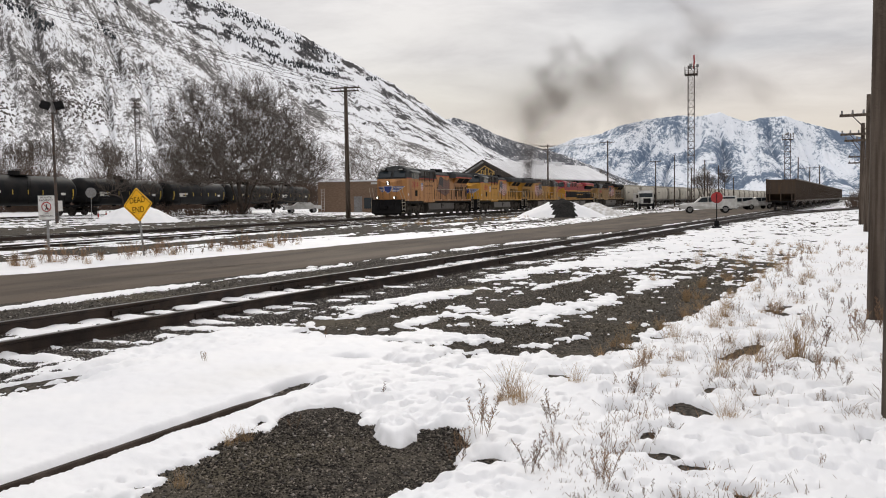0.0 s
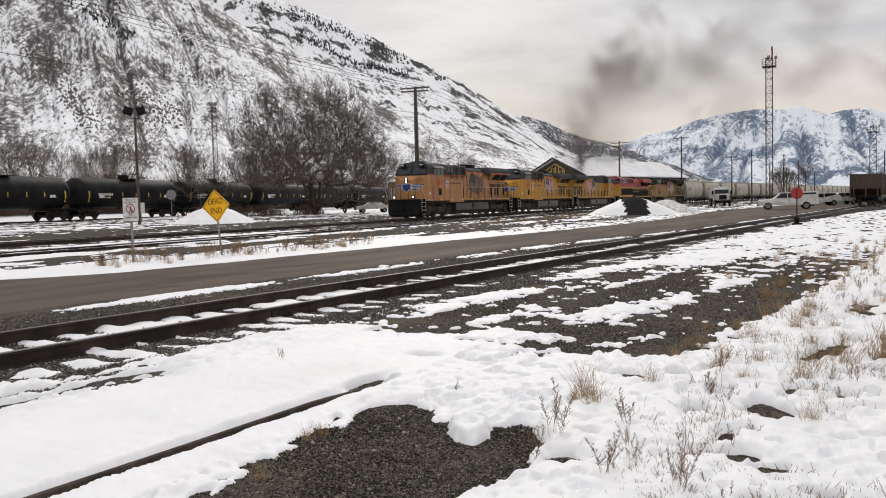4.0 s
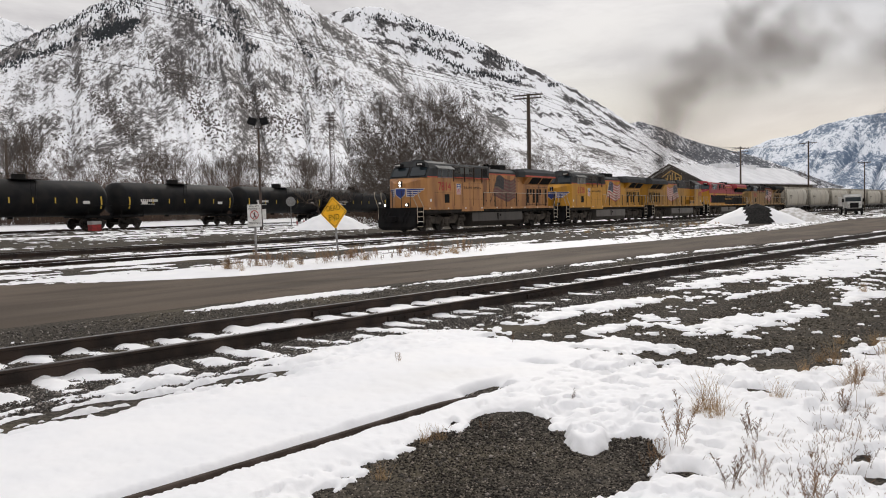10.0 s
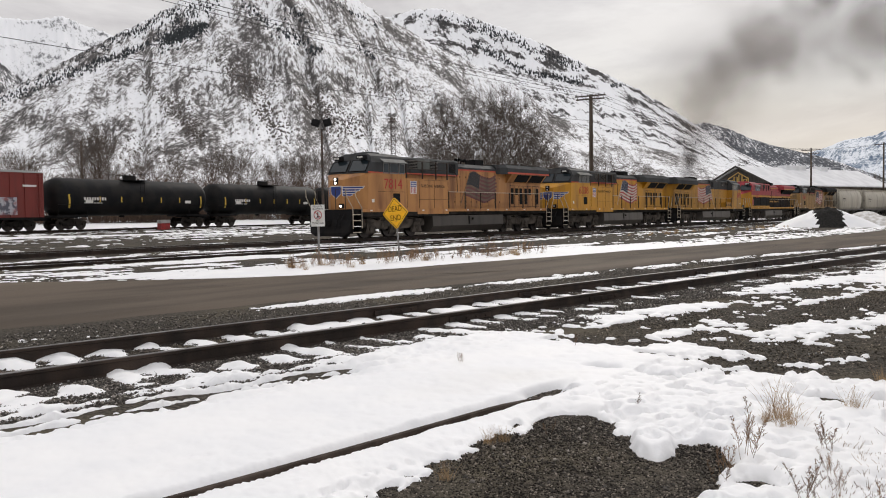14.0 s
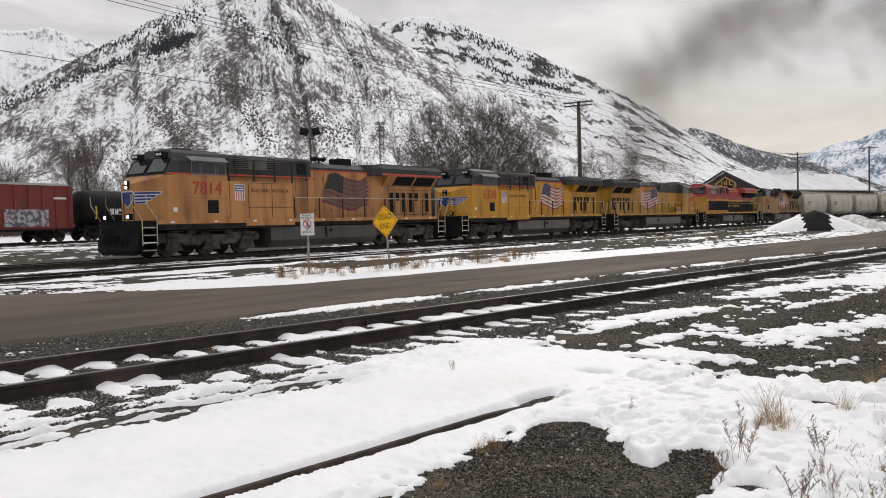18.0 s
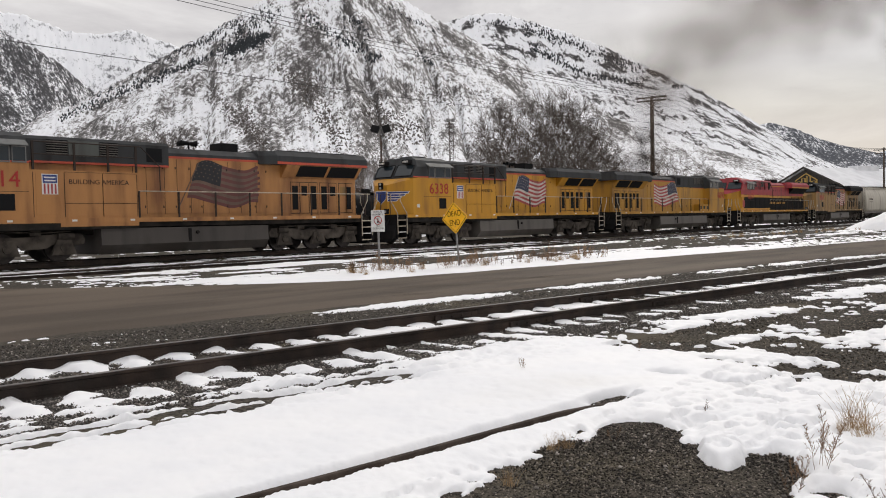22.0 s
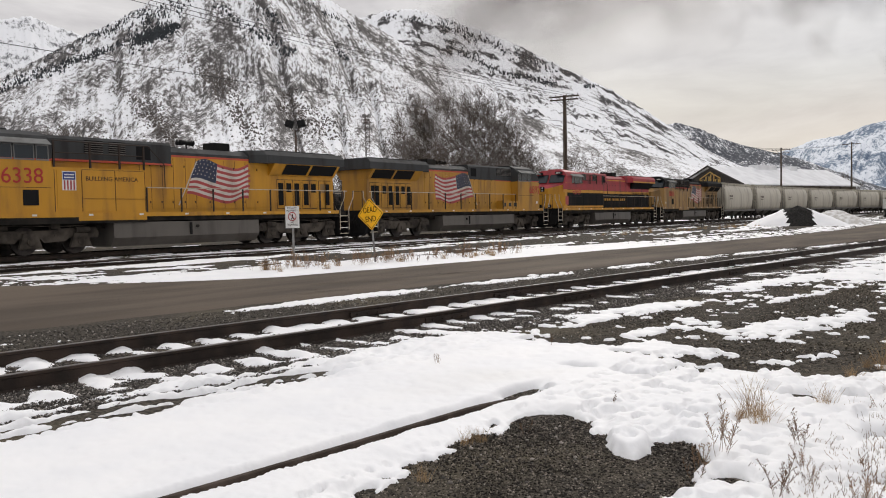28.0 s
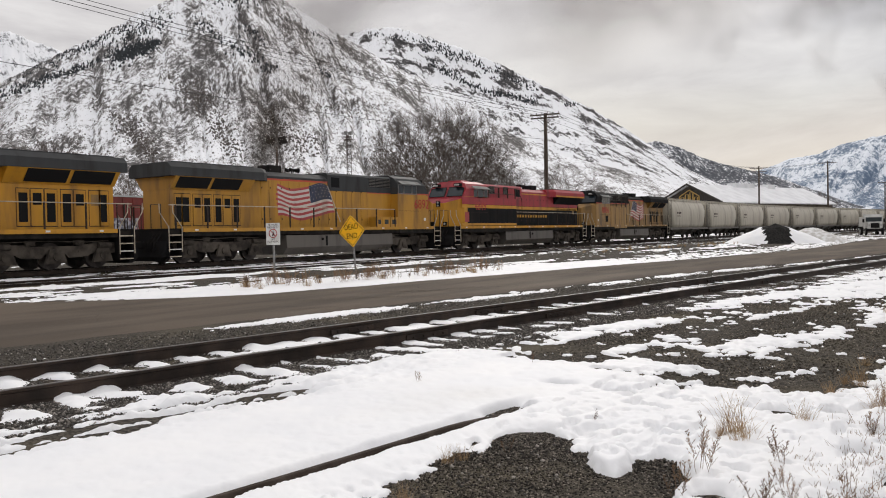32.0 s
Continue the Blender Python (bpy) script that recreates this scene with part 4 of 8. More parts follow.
def locomotive(label, body, roof, stripe, number, digits, side=-1, cabinet=True, flags=None, slogan=True, lit=False, bands=None, emd=False, num_mat=None, wing_stripe=True):
    """A six-axle diesel locomotive, its nose at -x; side: the side that the writing is on."""
    lo = empty("locomotive", label=label, category="locomotive", group="locomotives of the train")
    P = lambda name, bm, m, lab="", sm=False: part(name, bm, m, lo, lab, sm)
    # frame and deck
    bm = bmesh.new()
    box(bm, -10.25, 10.25, -1.45, 1.45, 1.22, 1.50)
    box(bm, -9.6, 9.6, -0.8, 0.8, 0.95, 1.25)
    P("underframe", bm, TRUCK)
    bm = bmesh.new()
    box(bm, -10.3, 10.3, -1.53, 1.53, 1.50, 1.56)
    P("deck", bm, BLACK)
    for s in (-1, 1):
        bm = bmesh.new()
        box(bm, -9.5, 9.5, s * 1.46, s * 1.545, 1.40, 1.565)
        P("sill_stripe", bm, bands["sill"] if bands else body)
        bm = bmesh.new()
        box(bm, -9.45, -1.95 if cabinet else -6, s * 1.40, s * 1.52, 1.16, 1.40)
        P("sill_skirt", bm, TRUCK)
        for i in range(9):
            plate("reflector", lo, WHITE, -8.9 + i * 2.2, -8.72 + i * 2.2, 1.45, 1.52, s * 1.546, s, 0.006)
    # nose: chamfered in plan, sloped on top
    low = [(-9.88, -0.45), (-9.88, 0.45), (-9.0, 1.5), (-8.6, 1.5), (-8.6, -1.5), (-9.0, -1.5)]
    brow = [3.12, 3.12, 3.44, 3.49, 3.49, 3.44]
    bm = bmesh.new()
    loft(bm, [[(x, y, 1.56) for x, y in low], [(x, y, z) for (x, y), z in zip(low, brow)]])
    nose = P("nose", bm, bands["nose"] if bands else body)
    bm = bmesh.new()
    loft(bm, [[(x, y, z + 0.004) for (x, y), z in zip(low, brow)], [(-9.45, -0.30, 3.40), (-9.45, 0.30, 3.40), (-8.92, 1.34, 3.53), (-8.6, 1.44, 3.56), (-8.6, -1.44, 3.56), (-8.92, -1.34, 3.53)]])
    P("nose_top", bm, bands["top"] if bands else body)
    # cab
    bm = bmesh.new()
    box(bm, -8.6, -5.9, -1.5, 1.5, 1.56, 3.50)
    P("cab_side", bm, body)
    sec = [(-1.5, 3.50), (-1.5, 4.08), (-1.22, 4.44), (-0.8, 4.62), (0.8, 4.62), (1.22, 4.44), (1.5, 4.08), (1.5, 3.50)]
    bm = bmesh.new()
    loft(bm, [[(-9.05 + (z - 3.5) * 0.62, y, z) for y, z in sec], [(-5.9, y, z) for y, z in sec]])
    P("cab_roof", bm, roof)
    for s in (-1, 1):
        plate("cab_stripe", lo, stripe, -8.98, -5.9, 3.50, 3.57, s * 1.5, s, 0.004)
        bm = bmesh.new()   # windscreen, lying on the sloped front
        pts = [(-9.02, s * 0.10, 3.60), (-9.02, s * 1.36, 3.60), (-8.68, s * 1.34, 4.14), (-8.64, s * 0.95, 4.22), (-8.64, s * 0.10, 4.22)]
        f0 = [bm.verts.new((x - 0.012, y, z)) for x, y, z in pts]
        bm.faces.new(f0 if s > 0 else f0[::-1])
        P("windscreen", bm, GLASS)
        bm = bmesh.new()
        pipe(bm, [(p[0] - 0.014, p[1], p[2]) for p in pts + pts[:1]], 0.022, 5)
        P("windscreen_frame", bm, BLACK)
        wi = empty("side_window")
        wi.parent = lo
        for a, b in ((-7.78, -7.32), (-7.26, -6.52), (-6.46, -5.98)):
            plate("pane", wi, GLASS, a + 0.03, b - 0.03, 3.50 + 0.06, 4.04, s * 1.5, s, 0.008)
            bm = bmesh.new()
            for q in ((a, b, 3.50, 3.55), (a, b, 4.04, 4.08), (a, a + 0.035, 3.55, 4.04), (b - 0.035, b, 3.55, 4.04)):
                box(bm, q[0], q[1], s * 1.50, s * 1.518, q[2], q[3])
            part("window_frame", bm, FRAME, wi)
        bm = bmesh.new()
        loft(bm, [[(x, s * 1.42, 4.30), (x, s * 1.74, 4.10), (x, s * 1.74, 4.07), (x, s * 1.42, 4.26)] for x in (-7.95, -5.98)])
        P("sunshade", bm, GREY_L, "pale grey sunshade")
        bm = bmesh.new()
        box(bm, -8.92, -8.62, s * 0.62, s * 1.12, 4.26, 4.46)
        nb = P("number_board", bm, BLACK)
        bm = bmesh.new()
        for i in range(4):
            box(bm, -8.93, -8.918, s * (0.70 + 0.10 * i), s * (0.76 + 0.10 * i), 4.31, 4.41)
        part("figure_bars", bm, WHITE, nb)
    bm = bmesh.new()
    box(bm, -7.9, -7.0, -0.55, 0.55, 4.62, 4.72, bevel=0.03)
    box(bm, -6.7, -6.2, -0.35, 0.35, 4.62, 4.69, bevel=0.03)
    P("roof_air_conditioner", bm, roof)
    plate("cab_vent", lo, DARK, -6.98, -6.40, 1.85, 2.42, side * 1.5, side, 0.006) if cabinet else None
    plate("cab_seam", lo, TXT, -8.2, -5.95, 2.50, 2.515, side * 1.5, side, 0.004)
    plate("builder_plate", lo, WHITE, -8.72, -8.52, 1.92, 2.10, side * 1.5, side, 0.006)
    # nose furniture
    bm = bmesh.new()
    box(bm, -9.93, -9.86, -0.16, 0.16, 2.90, 3.26)
    hb = P("headlight_box", bm, BLACK)
    for z in (2.97, 3.17):
        bm = bmesh.new()
        cyl(bm, (-9.955, 0, z), (-9.925, 0, z), 0.065, n=14)
        part("headlight", bm, LAMP if lit else LENS, hb, "lit headlight" if lit else "")
    for s in (-1, 1):
        bm = bmesh.new()
        box(bm, -10.42, -10.28, s * 0.85 - 0.12, s * 0.85 + 0.12, 1.60, 1.86)
        db = P("ditch_light", bm, BLACK)
        bm = bmesh.new()
        cyl(bm, (-10.45, s * 0.85, 1.73), (-10.41, s * 0.85, 1.73), 0.065, n=14)
        part("lens", bm, LAMP if lit else LENS, db)
    if not bands and not emd:   # winged emblem across the nose
        em = empty("nose_emblem")
        em.parent = lo
        for s in (-1, 1):
            d = Vector((0.88, s * 1.05, 0)).normalized()
            nrm = Vector((-0.766, s * 0.642, 0))
            o = Vector((-9.88, s * 0.45, 0))
            for k, (mtl, g, off) in enumerate(((WHITE, 0.0, 0.006), (BLUE, 0.035, 0.012))):
                bm = bmesh.new()
                for j in range(4):
                    z1 = 2.78 - 0.13 * j
                    L = 1.20 - 0.20 * j
                    q = [(0.0 + g, z1 - g * 0.6), (L - g, z1 - g * 0.6), (L - 0.10 - g, z1 - 0.125 + g * 0.6), (0.0 + g, z1 - 0.125 + g * 0.6)]
                    vs = [bm.verts.new(o + d * a + nrm * off + Vector((0, 0, z))) for a, z in q]
                    bm.faces.new(vs)
                part("wing", bm, mtl, em)
        for mtl, g, x in ((WHITE, 0.0, -9.890), (BLUE, 0.04, -9.896)):
            bm = bmesh.new()
            vs = [bm.verts.new((x, y, z)) for y, z in ((-0.42 + g, 2.82 - g), (0.42 - g, 2.82 - g), (0.38 - g, 2.40), (0.0, 2.12 + g), (-0.38 + g, 2.40))]
            bm.faces.new(vs)
            part("shield", bm, mtl, em)
    # hood
    hs = 0.95
    h0 = -5.9
    bm = bmesh.new()
    box(bm, h0, 9.72, -hs, hs, 1.56, 3.98)
    P("long_hood", bm, bands["hood"] if bands else body)
    for s in (-1, 1):
        plate("hood_stripe", lo, stripe, -0.3 if cabinet else h0, 4.0, 3.94, 4.03, s * hs, s, 0.005)
    bm = bmesh.new()
    prism(bm, [(-hs, 3.98), (hs, 3.98), (hs, 4.15), (0.62, 4.38), (-0.62, 4.38), (-hs, 4.15)], "x", -0.4, 4.3)
    P("hood_roof", bm, bands["top"] if bands else roof)
    bm = bmesh.new()
    uy = 1.12 if cabinet else 0.97
    prism(bm, [(-uy, 3.55), (uy, 3.55), (uy, 4.40), (uy - 0.12, 4.52), (-uy + 0.12, 4.52), (-uy, 4.40)], "x", -5.9, -0.4)
    P("upper_hood", bm, bands["top"] if bands else roof)
    for s in (-1, 1):
        for a, b in ((((-4.34, -3.56), (-3.30, -2.58)) if number == 2 else ((-5.15, -4.4), (-3.2, -2.5))) if cabinet else ((-6.2 + 0.4, -5.2), (-5.1, -4.5), (-4.4, -3.9))):
            ve = empty("intake_vent")
            ve.parent = lo
            # flat plate, no real depth: the vent's inner shade is its colour
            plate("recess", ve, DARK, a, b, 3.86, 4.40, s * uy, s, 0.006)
            for i in range(6):
                plate("slat", ve, SLAT, a, b, 3.90 + i * 0.085, 3.93 + i * 0.085, s * (uy + 0.006), s, 0.02)
        hx = -2.07 if number == 2 else -1.35
        plate("hatch_window", lo, DARK, hx, hx + 0.66, 3.74, 4.28, s * uy, s, 0.008)
        plate("hood_panel", lo, PANEL, -4.36, -3.24, 3.84, 4.40, s * uy, s, 0.012) if number == 1 else None
        plate("hood_stripe", lo, stripe, -5.9, -0.4, 3.55, 3.63, s * uy, s, 0.006) if cabinet and not bands else None
    if not cabinet:
        for s in (-1, 1):
            plate("hood_stripe", lo, stripe, -5.9, -0.4, 3.50, 3.58, s * hs, s, 0.005)
    if cabinet:
        for s in (-1, 1):
            bm = bmesh.new()
            box(bm, -5.9, -1.95, s * hs, s * 1.5, 1.56, 3.28)
            cb = P("equipment_cabinet", bm, bands["side"] if bands else body)
            for a, b in ((-5.7, -4.75), (-4.7, -3.35), (-3.3, -2.0)):
                bm = bmesh.new()
                box(bm, a, b, s * 1.5, s * 1.512, 2.12 if a > -5 else 1.7, 3.18)
                part("cabinet_door", bm, bands["side"] if bands else body, cb)
                if a < -5:
                    continue
                bm = bmesh.new()
                box(bm, a, b, s * 1.5, s * 1.512, 1.62, 2.08)
                part("lower_door", bm, bands["side"] if bands else body, cb)
            if not bands:
                for a in (-5.80, -4.725, -3.325, -1.99):
                    plate("seam", cb, TXT, a, a + 0.018, 1.62, 3.20, s * 1.5, s, 0.010)
                for z in (2.095, 3.215):
                    plate("seam", cb, TXT, -4.70, -1.99, z, z + 0.014, s * 1.5, s, 0.010)
                bm = bmesh.new()
                box(bm, -4.9, -1.95, s * 1.52, s * 1.53, 1.26, 1.40)
                part("skirt_panel", bm, body, cb)
            ra = empty("roof_walk_rail")
            ra.parent = lo
            for x in (-5.75, -4.3, -3.05, -1.95):
                bm = bmesh.new()
                box(bm, x - 0.035, x + 0.035, s * 1.40, s * 1.46, 3.28, 4.30)
                part("post", bm, POST, ra)
            bm = bmesh.new()
            pipe(bm, [(-5.8, s * 1.44, 4.28), (-1.75, s * 1.44, 4.28), (-1.0, s * 1.46, 3.55), (-1.0, s * 1.48, 2.6)], 0.022, 6)
            pipe(bm, [(-5.8, s * 1.44, 3.84), (-1.95, s * 1.44, 3.84)], 0.018, 6)
            part("rail_bar", bm, POST, ra)
    else:
        for s in (-1, 1):
            for a, b in ((-7.45 + 1.55, -5.2), (-5.15, -4.5), (-4.45, -3.9)):
                bm = bmesh.new()
                box(bm, a, b, s * hs, s * 1.48, 1.56, 2.12)
                P("battery_box", bm, body)
                plate("box_vent", lo, GREY, a + 0.15, b - 0.15, 1.72, 1.98, s * 1.48, s, 0.006)
    # hood doors
    x = -1.85 if cabinet else -3.7
    rg = random.Random(number)
    while x < 4.0:
        w = rg.choice((0.55, 0.62, 0.78))
        for s in (-1, 1):
            bm = bmesh.new()
            box(bm, x + 0.012, x + w - 0.012, s * hs, s * (hs + 0.014), 1.72, 3.90)
            d = P("engine_door", bm, bands["hood"] if bands else body)
            plate("door_gap", d, TXT, x - 0.006, x + 0.010, 1.72, 3.90, s * hs, s, 0.010)
            for z in (1.95, 3.5):
                bm = bmesh.new()
                box(bm, x + w - 0.09, x + w - 0.05, s * (hs + 0.014), s * (hs + 0.035), z, z + 0.09)
                part("latch", bm, TXT, d)
        x += w
    if flags:
        flag(lo, hs + 0.018, side, False, flags, 0.0 if side < 0 else -1.4, 1.0 if side < 0 else 1.25)
    # radiator end
    r0 = 3.75
    bm = bmesh.new()
    prism(bm, [(-1.0, 3.30), (1.0, 3.30), (1.46, 3.86), (-1.46, 3.86)], "x", 5.2, 9.75)
    P("radiator_flare", bm, bands["hood"] if bands else body)
    bm = bmesh.new()
    sec = [(-1.5, 3.86), (1.5, 3.86), (1.5, 4.24), (1.28, 4.46), (-1.28, 4.46), (-1.5, 4.24)]
    loft(bm, [[(r0 + 0.25, y * 0.66, z) for y, z in sec], [(r0 + 0.9, y, z) for y, z in sec], [(10.05, y, z) for y, z in sec]])
    P("radiator_wing", bm, bands["top"] if bands else roof)
    bm = bmesh.new()
    for i in range(4):
        box(bm, 5.0 + 1.2 * i, 6.1 + 1.2 * i, -1.15, 1.15, 4.46, 4.52)
    P("radiator_grille", bm, GREY)
    for s in (-1, 1):
        if wing_stripe:
            plate("wing_stripe", lo, stripe, r0 + 0.9, 10.05, 3.87, 3.98, s * 1.5, s, 0.006)
        for a, b in ((5.95, 7.62), (7.78, 9.55)):
            bm = bmesh.new()
            vs = [bm.verts.new(p) for p in ((a, s * 1.075, 3.36), (b, s * 1.075, 3.36), (b, s * 1.455, 3.83), (a, s * 1.455, 3.83))]
            bm.faces.new(vs if s < 0 else vs[::-1])
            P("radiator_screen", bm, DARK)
        xs = [5.78, 6.32, 6.86, 7.5, 8.04, 8.68, 9.1]
        for i, a in enumerate(xs):
            w = 0.42 if i < 6 else 0.36
            plate("door_gap", lo, TXT, a - 0.052, a + w + 0.052, 1.67, 3.13, s * hs, s, 0.006)
            dr = plate("compartment_door", lo, bands["hood"] if bands else body, a - 0.03, a + w + 0.03, 1.70, 3.10, s * hs, s, 0.016)
            if i in (5,) and cabinet:
                plate("fan_hatch", dr, BROWN_Y, a + 0.04, a + w - 0.04, 2.5, 2.95, s * (hs + 0.016), s, 0.006)
            else:
                # louvre openings: their inner shade painted as one near-black plate
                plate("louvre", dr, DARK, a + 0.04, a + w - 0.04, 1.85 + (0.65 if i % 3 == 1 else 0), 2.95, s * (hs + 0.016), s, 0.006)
    # stack, horn, roof fittings
    bm = bmesh.new()
    box(bm, 2.45, 3.35, -0.42, 0.42, 4.38, 4.76, bevel=0.03)
    P("exhaust_outlet", bm, BLACK)
    bm = bmesh.new()
    cyl(bm, (1.0, -0.3, 4.36), (1.0, -0.3, 4.60), 0.04)
    hn = P("air_horn", bm, BLACK)
    for dy, dz, l in ((0, 0.0, 0.5), (0.14, 0.05, 0.38), (-0.14, 0.05, 0.42)):
        for e in (-1.0, 0.7):
            bm = bmesh.new()
            cyl(bm, (1.0, -0.3 + dy, 4.62 + dz), (1.0 + l * e, -0.3 + dy, 4.62 + dz), 0.035, 0.10, n=10)
            part("trumpet", bm, BLACK, hn)
    bm = bmesh.new()
    for a in (0.2, 4.1):
        box(bm, a - 0.25, a + 0.25, -0.3, 0.3, 4.38, 4.44)
    P("lifting_lug", bm, roof)
    # tank
    t0, t1 = (-3.4, 4.1) if cabinet else (-5.4, 3.2)
    bm = bmesh.new()
    prism(bm, [(-1.42, 1.17), (1.42, 1.17), (1.45, 0.55), (1.15, 0.20), (-1.15, 0.20), (-1.45, 0.55)], "x", t0, t1)
    tk = P("fuel_tank", bm, TANK_D if number == 1 else TANK_M)
    for s in (-1, 1):
        bm = bmesh.new()
        box(bm, 0.2, 0.32, s * 1.43, s * 1.47, 0.6, 1.12)
        part("sight_gauge", bm, BLACK, tk)
        bm = bmesh.new()
        cyl(bm, (0.6, s * 1.44, 0.95), (0.6, s * 1.50, 0.95), 0.07, n=10)
        part("filler", bm, BLACK, tk)
        bm = bmesh.new()
        cyl(bm, (t0 + 0.3, s * 1.15, 1.32), (t1 - 0.3, s * 1.15, 1.32), 0.14, n=10)
        P("air_reservoir", bm, TRUCK)
    # couplers, pilots
    for e in (-1, 1):
        bm = bmesh.new()
        box(bm, e * 10.2, e * 10.75, -0.16, 0.16, 0.72, 0.98)
        box(bm, e * 10.70, e * 11.12, -0.20, 0.24, 0.68, 1.02, bevel=0.05)
        P("coupler", bm, BLACK)
        bm = bmesh.new()
        box(bm, e * 10.16, e * 10.28, -1.5, 1.5, 0.80, 1.50)
        P("pilot_plate", bm, BLACK)
        bm = bmesh.new()
        loft(bm, [[(e * f, -w, z), (e * (f + 0.06), -w * 0.5, z), (e * (f + 0.06), w * 0.5, z), (e * f, w, z), (e * 10.2, w, z), (e * 10.2, -w, z)]
                  for f, w, z in ((10.30, 1.46, 1.02), (10.42, 1.46, 0.70), (10.50, 1.38, 0.34), (10.44, 1.08, 0.15))])
        P("snow_plow", bm, BLACK)
        for y in (-1.0, -0.7, 0.55, 0.8, 1.05):
            bm = bmesh.new()
            pipe(bm, [(e * 10.32, y, 1.30), (e * 10.55, y, 1.0), (e * 10.5, y * 0.8, 0.55)], 0.035, 6)
            P("brake_hose", bm, BLACK)
        for s in (-1, 1):
            bm = bmesh.new()
            pipe(bm, [(e * 10.28, s * 1.05, 1.56), (e * 10.28, s * 1.05, 2.62), (e * 10.28, s * 0.35, 2.62), (e * 10.28, s * 0.35, 1.56)], 0.024, 6)
            P("end_rail", bm, POST)
        for s in (-1, 1):
            step_well(lo, e * 10.22, s, e)
    # walkway rails
    for s in (-1, 1):
        a = -1.9 if cabinet else -5.6
        hr = empty("walkway_rail")
        hr.parent = lo
        n = 7 if cabinet else 9
        for i in range(n + 1):
            x = a + (9.85 - a) * i / n
            bm = bmesh.new()
            box(bm, x - 0.03, x + 0.03, s * 1.47, s * 1.52, 1.56, 2.58)
            part("stanchion", bm, POST, hr)
        bm = bmesh.new()
        pipe(bm, [(a, s * 1.495, 2.58), (10.2, s * 1.495, 2.58)], 0.02, 6)
        part("rail_bar", bm, HANDRAIL, hr)
    # trucks
    loco_truck(lo, -6.65)
    loco_truck(lo, 7.05)
    # writing
    q = side * 1.514
    turn = pose(0, 0, 0, 90, 0, 0) if side < 0 else pose(0, 0, 0, 90, 0, 180)
    nx = -7.72 if side < 0 else -7.55
    letters("road_number", digits, lo, num_mat or NUM, Matrix.Translation((nx, q, 2.66)) @ turn, 1.50, 0.56)
    if slogan and cabinet:
        letters("slogan", "BUILDING AMERICA", lo, TXT, Matrix.Translation((-4.55 if side < 0 else -2.2, q, 2.80)) @ turn, 2.25, 0.17)
        sh = empty("shield_emblem")
        sh.parent = lo
        for mtl, x0, x1, z0, z1, t in ((WHITE, -5.50, -4.95, 2.42, 3.14, 0.016), (BLUE, -5.47, -4.98, 2.82, 3.11, 0.020)):
            plate("field", sh, mtl, x0, x1, z0, z1, side * 1.512, side, t - 0.010)
        for i in range(4):
            plate("bar", sh, F_RED, -5.44 + 0.125 * i, -5.38 + 0.125 * i, 2.44, 2.80, side * 1.512, side, 0.010)
        for i in range(2):
            plate("caption_bar", sh, WHITE, -5.42, -5.03, 2.88 + 0.11 * i, 2.93 + 0.11 * i, side * 1.512, side, 0.014)
    if bands:
        for s in (-1, 1):
            for z0, z1, mtl in ((3.28, 3.55, bands["top"]), (2.80, 3.02, bands["mid"]), (1.60, 1.76, bands["mid"])):
                plate("colour_band", lo, mtl, -9.3, -1.95, z0 if z1 < 3.3 else 3.04, z1, s * 1.514, s, 0.004)
                if z0 > 1.7:
                    plate("colour_band", lo, mtl, -1.95, 9.7, z0 if z1 < 3.3 else 3.04, z1 if z1 < 3.3 else 3.95, s * (hs + 0.018), s, 0.004)
        plate("crest", lo, F_RED, -8.95, -8.45, 1.85, 2.5, side * 1.52, side, 0.006)
        for i in range(12):
            plate("lettering_bar", lo, bands["mid"], -0.9 + i * 0.42, -0.66 + i * 0.42, 2.2, 2.4, side * (hs + 0.02), side, 0.004)
    return lo


TRAIN = []
E1 = locomotive("weathered orange-yellow diesel locomotive with grey roof and a soot-dulled flag", ORANGE, GREY, RED, 1, "7814", lit=True, flags=(O_RED, O_WHITE, O_BLUE))
E2 = locomotive("bright yellow diesel locomotive with grey roof and a painted flag", YELLOW, GREY, RED, 2, "6338", flags=(F_RED, F_WHITE, F_BLUE), wing_stripe=False)
E3 = locomotive("yellow diesel locomotive running backwards, grey roof, painted flag, smoking", YELLOW2, GREY, RED, 3, "6892", side=1, cabinet=False, flags=(F_RED, F_WHITE, F_BLUE), slogan=False, wing_stripe=False)
E3["faces_back"] = 1
K_BANDS = {"nose": YELLOW, "top": CRIMSON, "hood": BLACK, "side": BLACK, "mid": YELLOW, "sill": YELLOW}
E4 = locomotive("crimson, yellow and black diesel locomotive with a red cab", BLACK, CRIMSON, YELLOW, 4, "4849", slogan=False, bands=K_BANDS)
E5 = locomotive("dirty dull yellow diesel locomotive with dark roof and a flag", BROWN_Y, BLACK, RED, 5, "8866", flags=(F_RED, F_WHITE, F_BLUE), slogan=False, emd=True, wing_stripe=False)
for i, e in enumerate((E1, E2, E3, E4, E5)):
    TRAIN.append((e, 11.15 + 22.3 * i - (0, 0, 0.1, 0.25, 1.0)[i], 7.0))


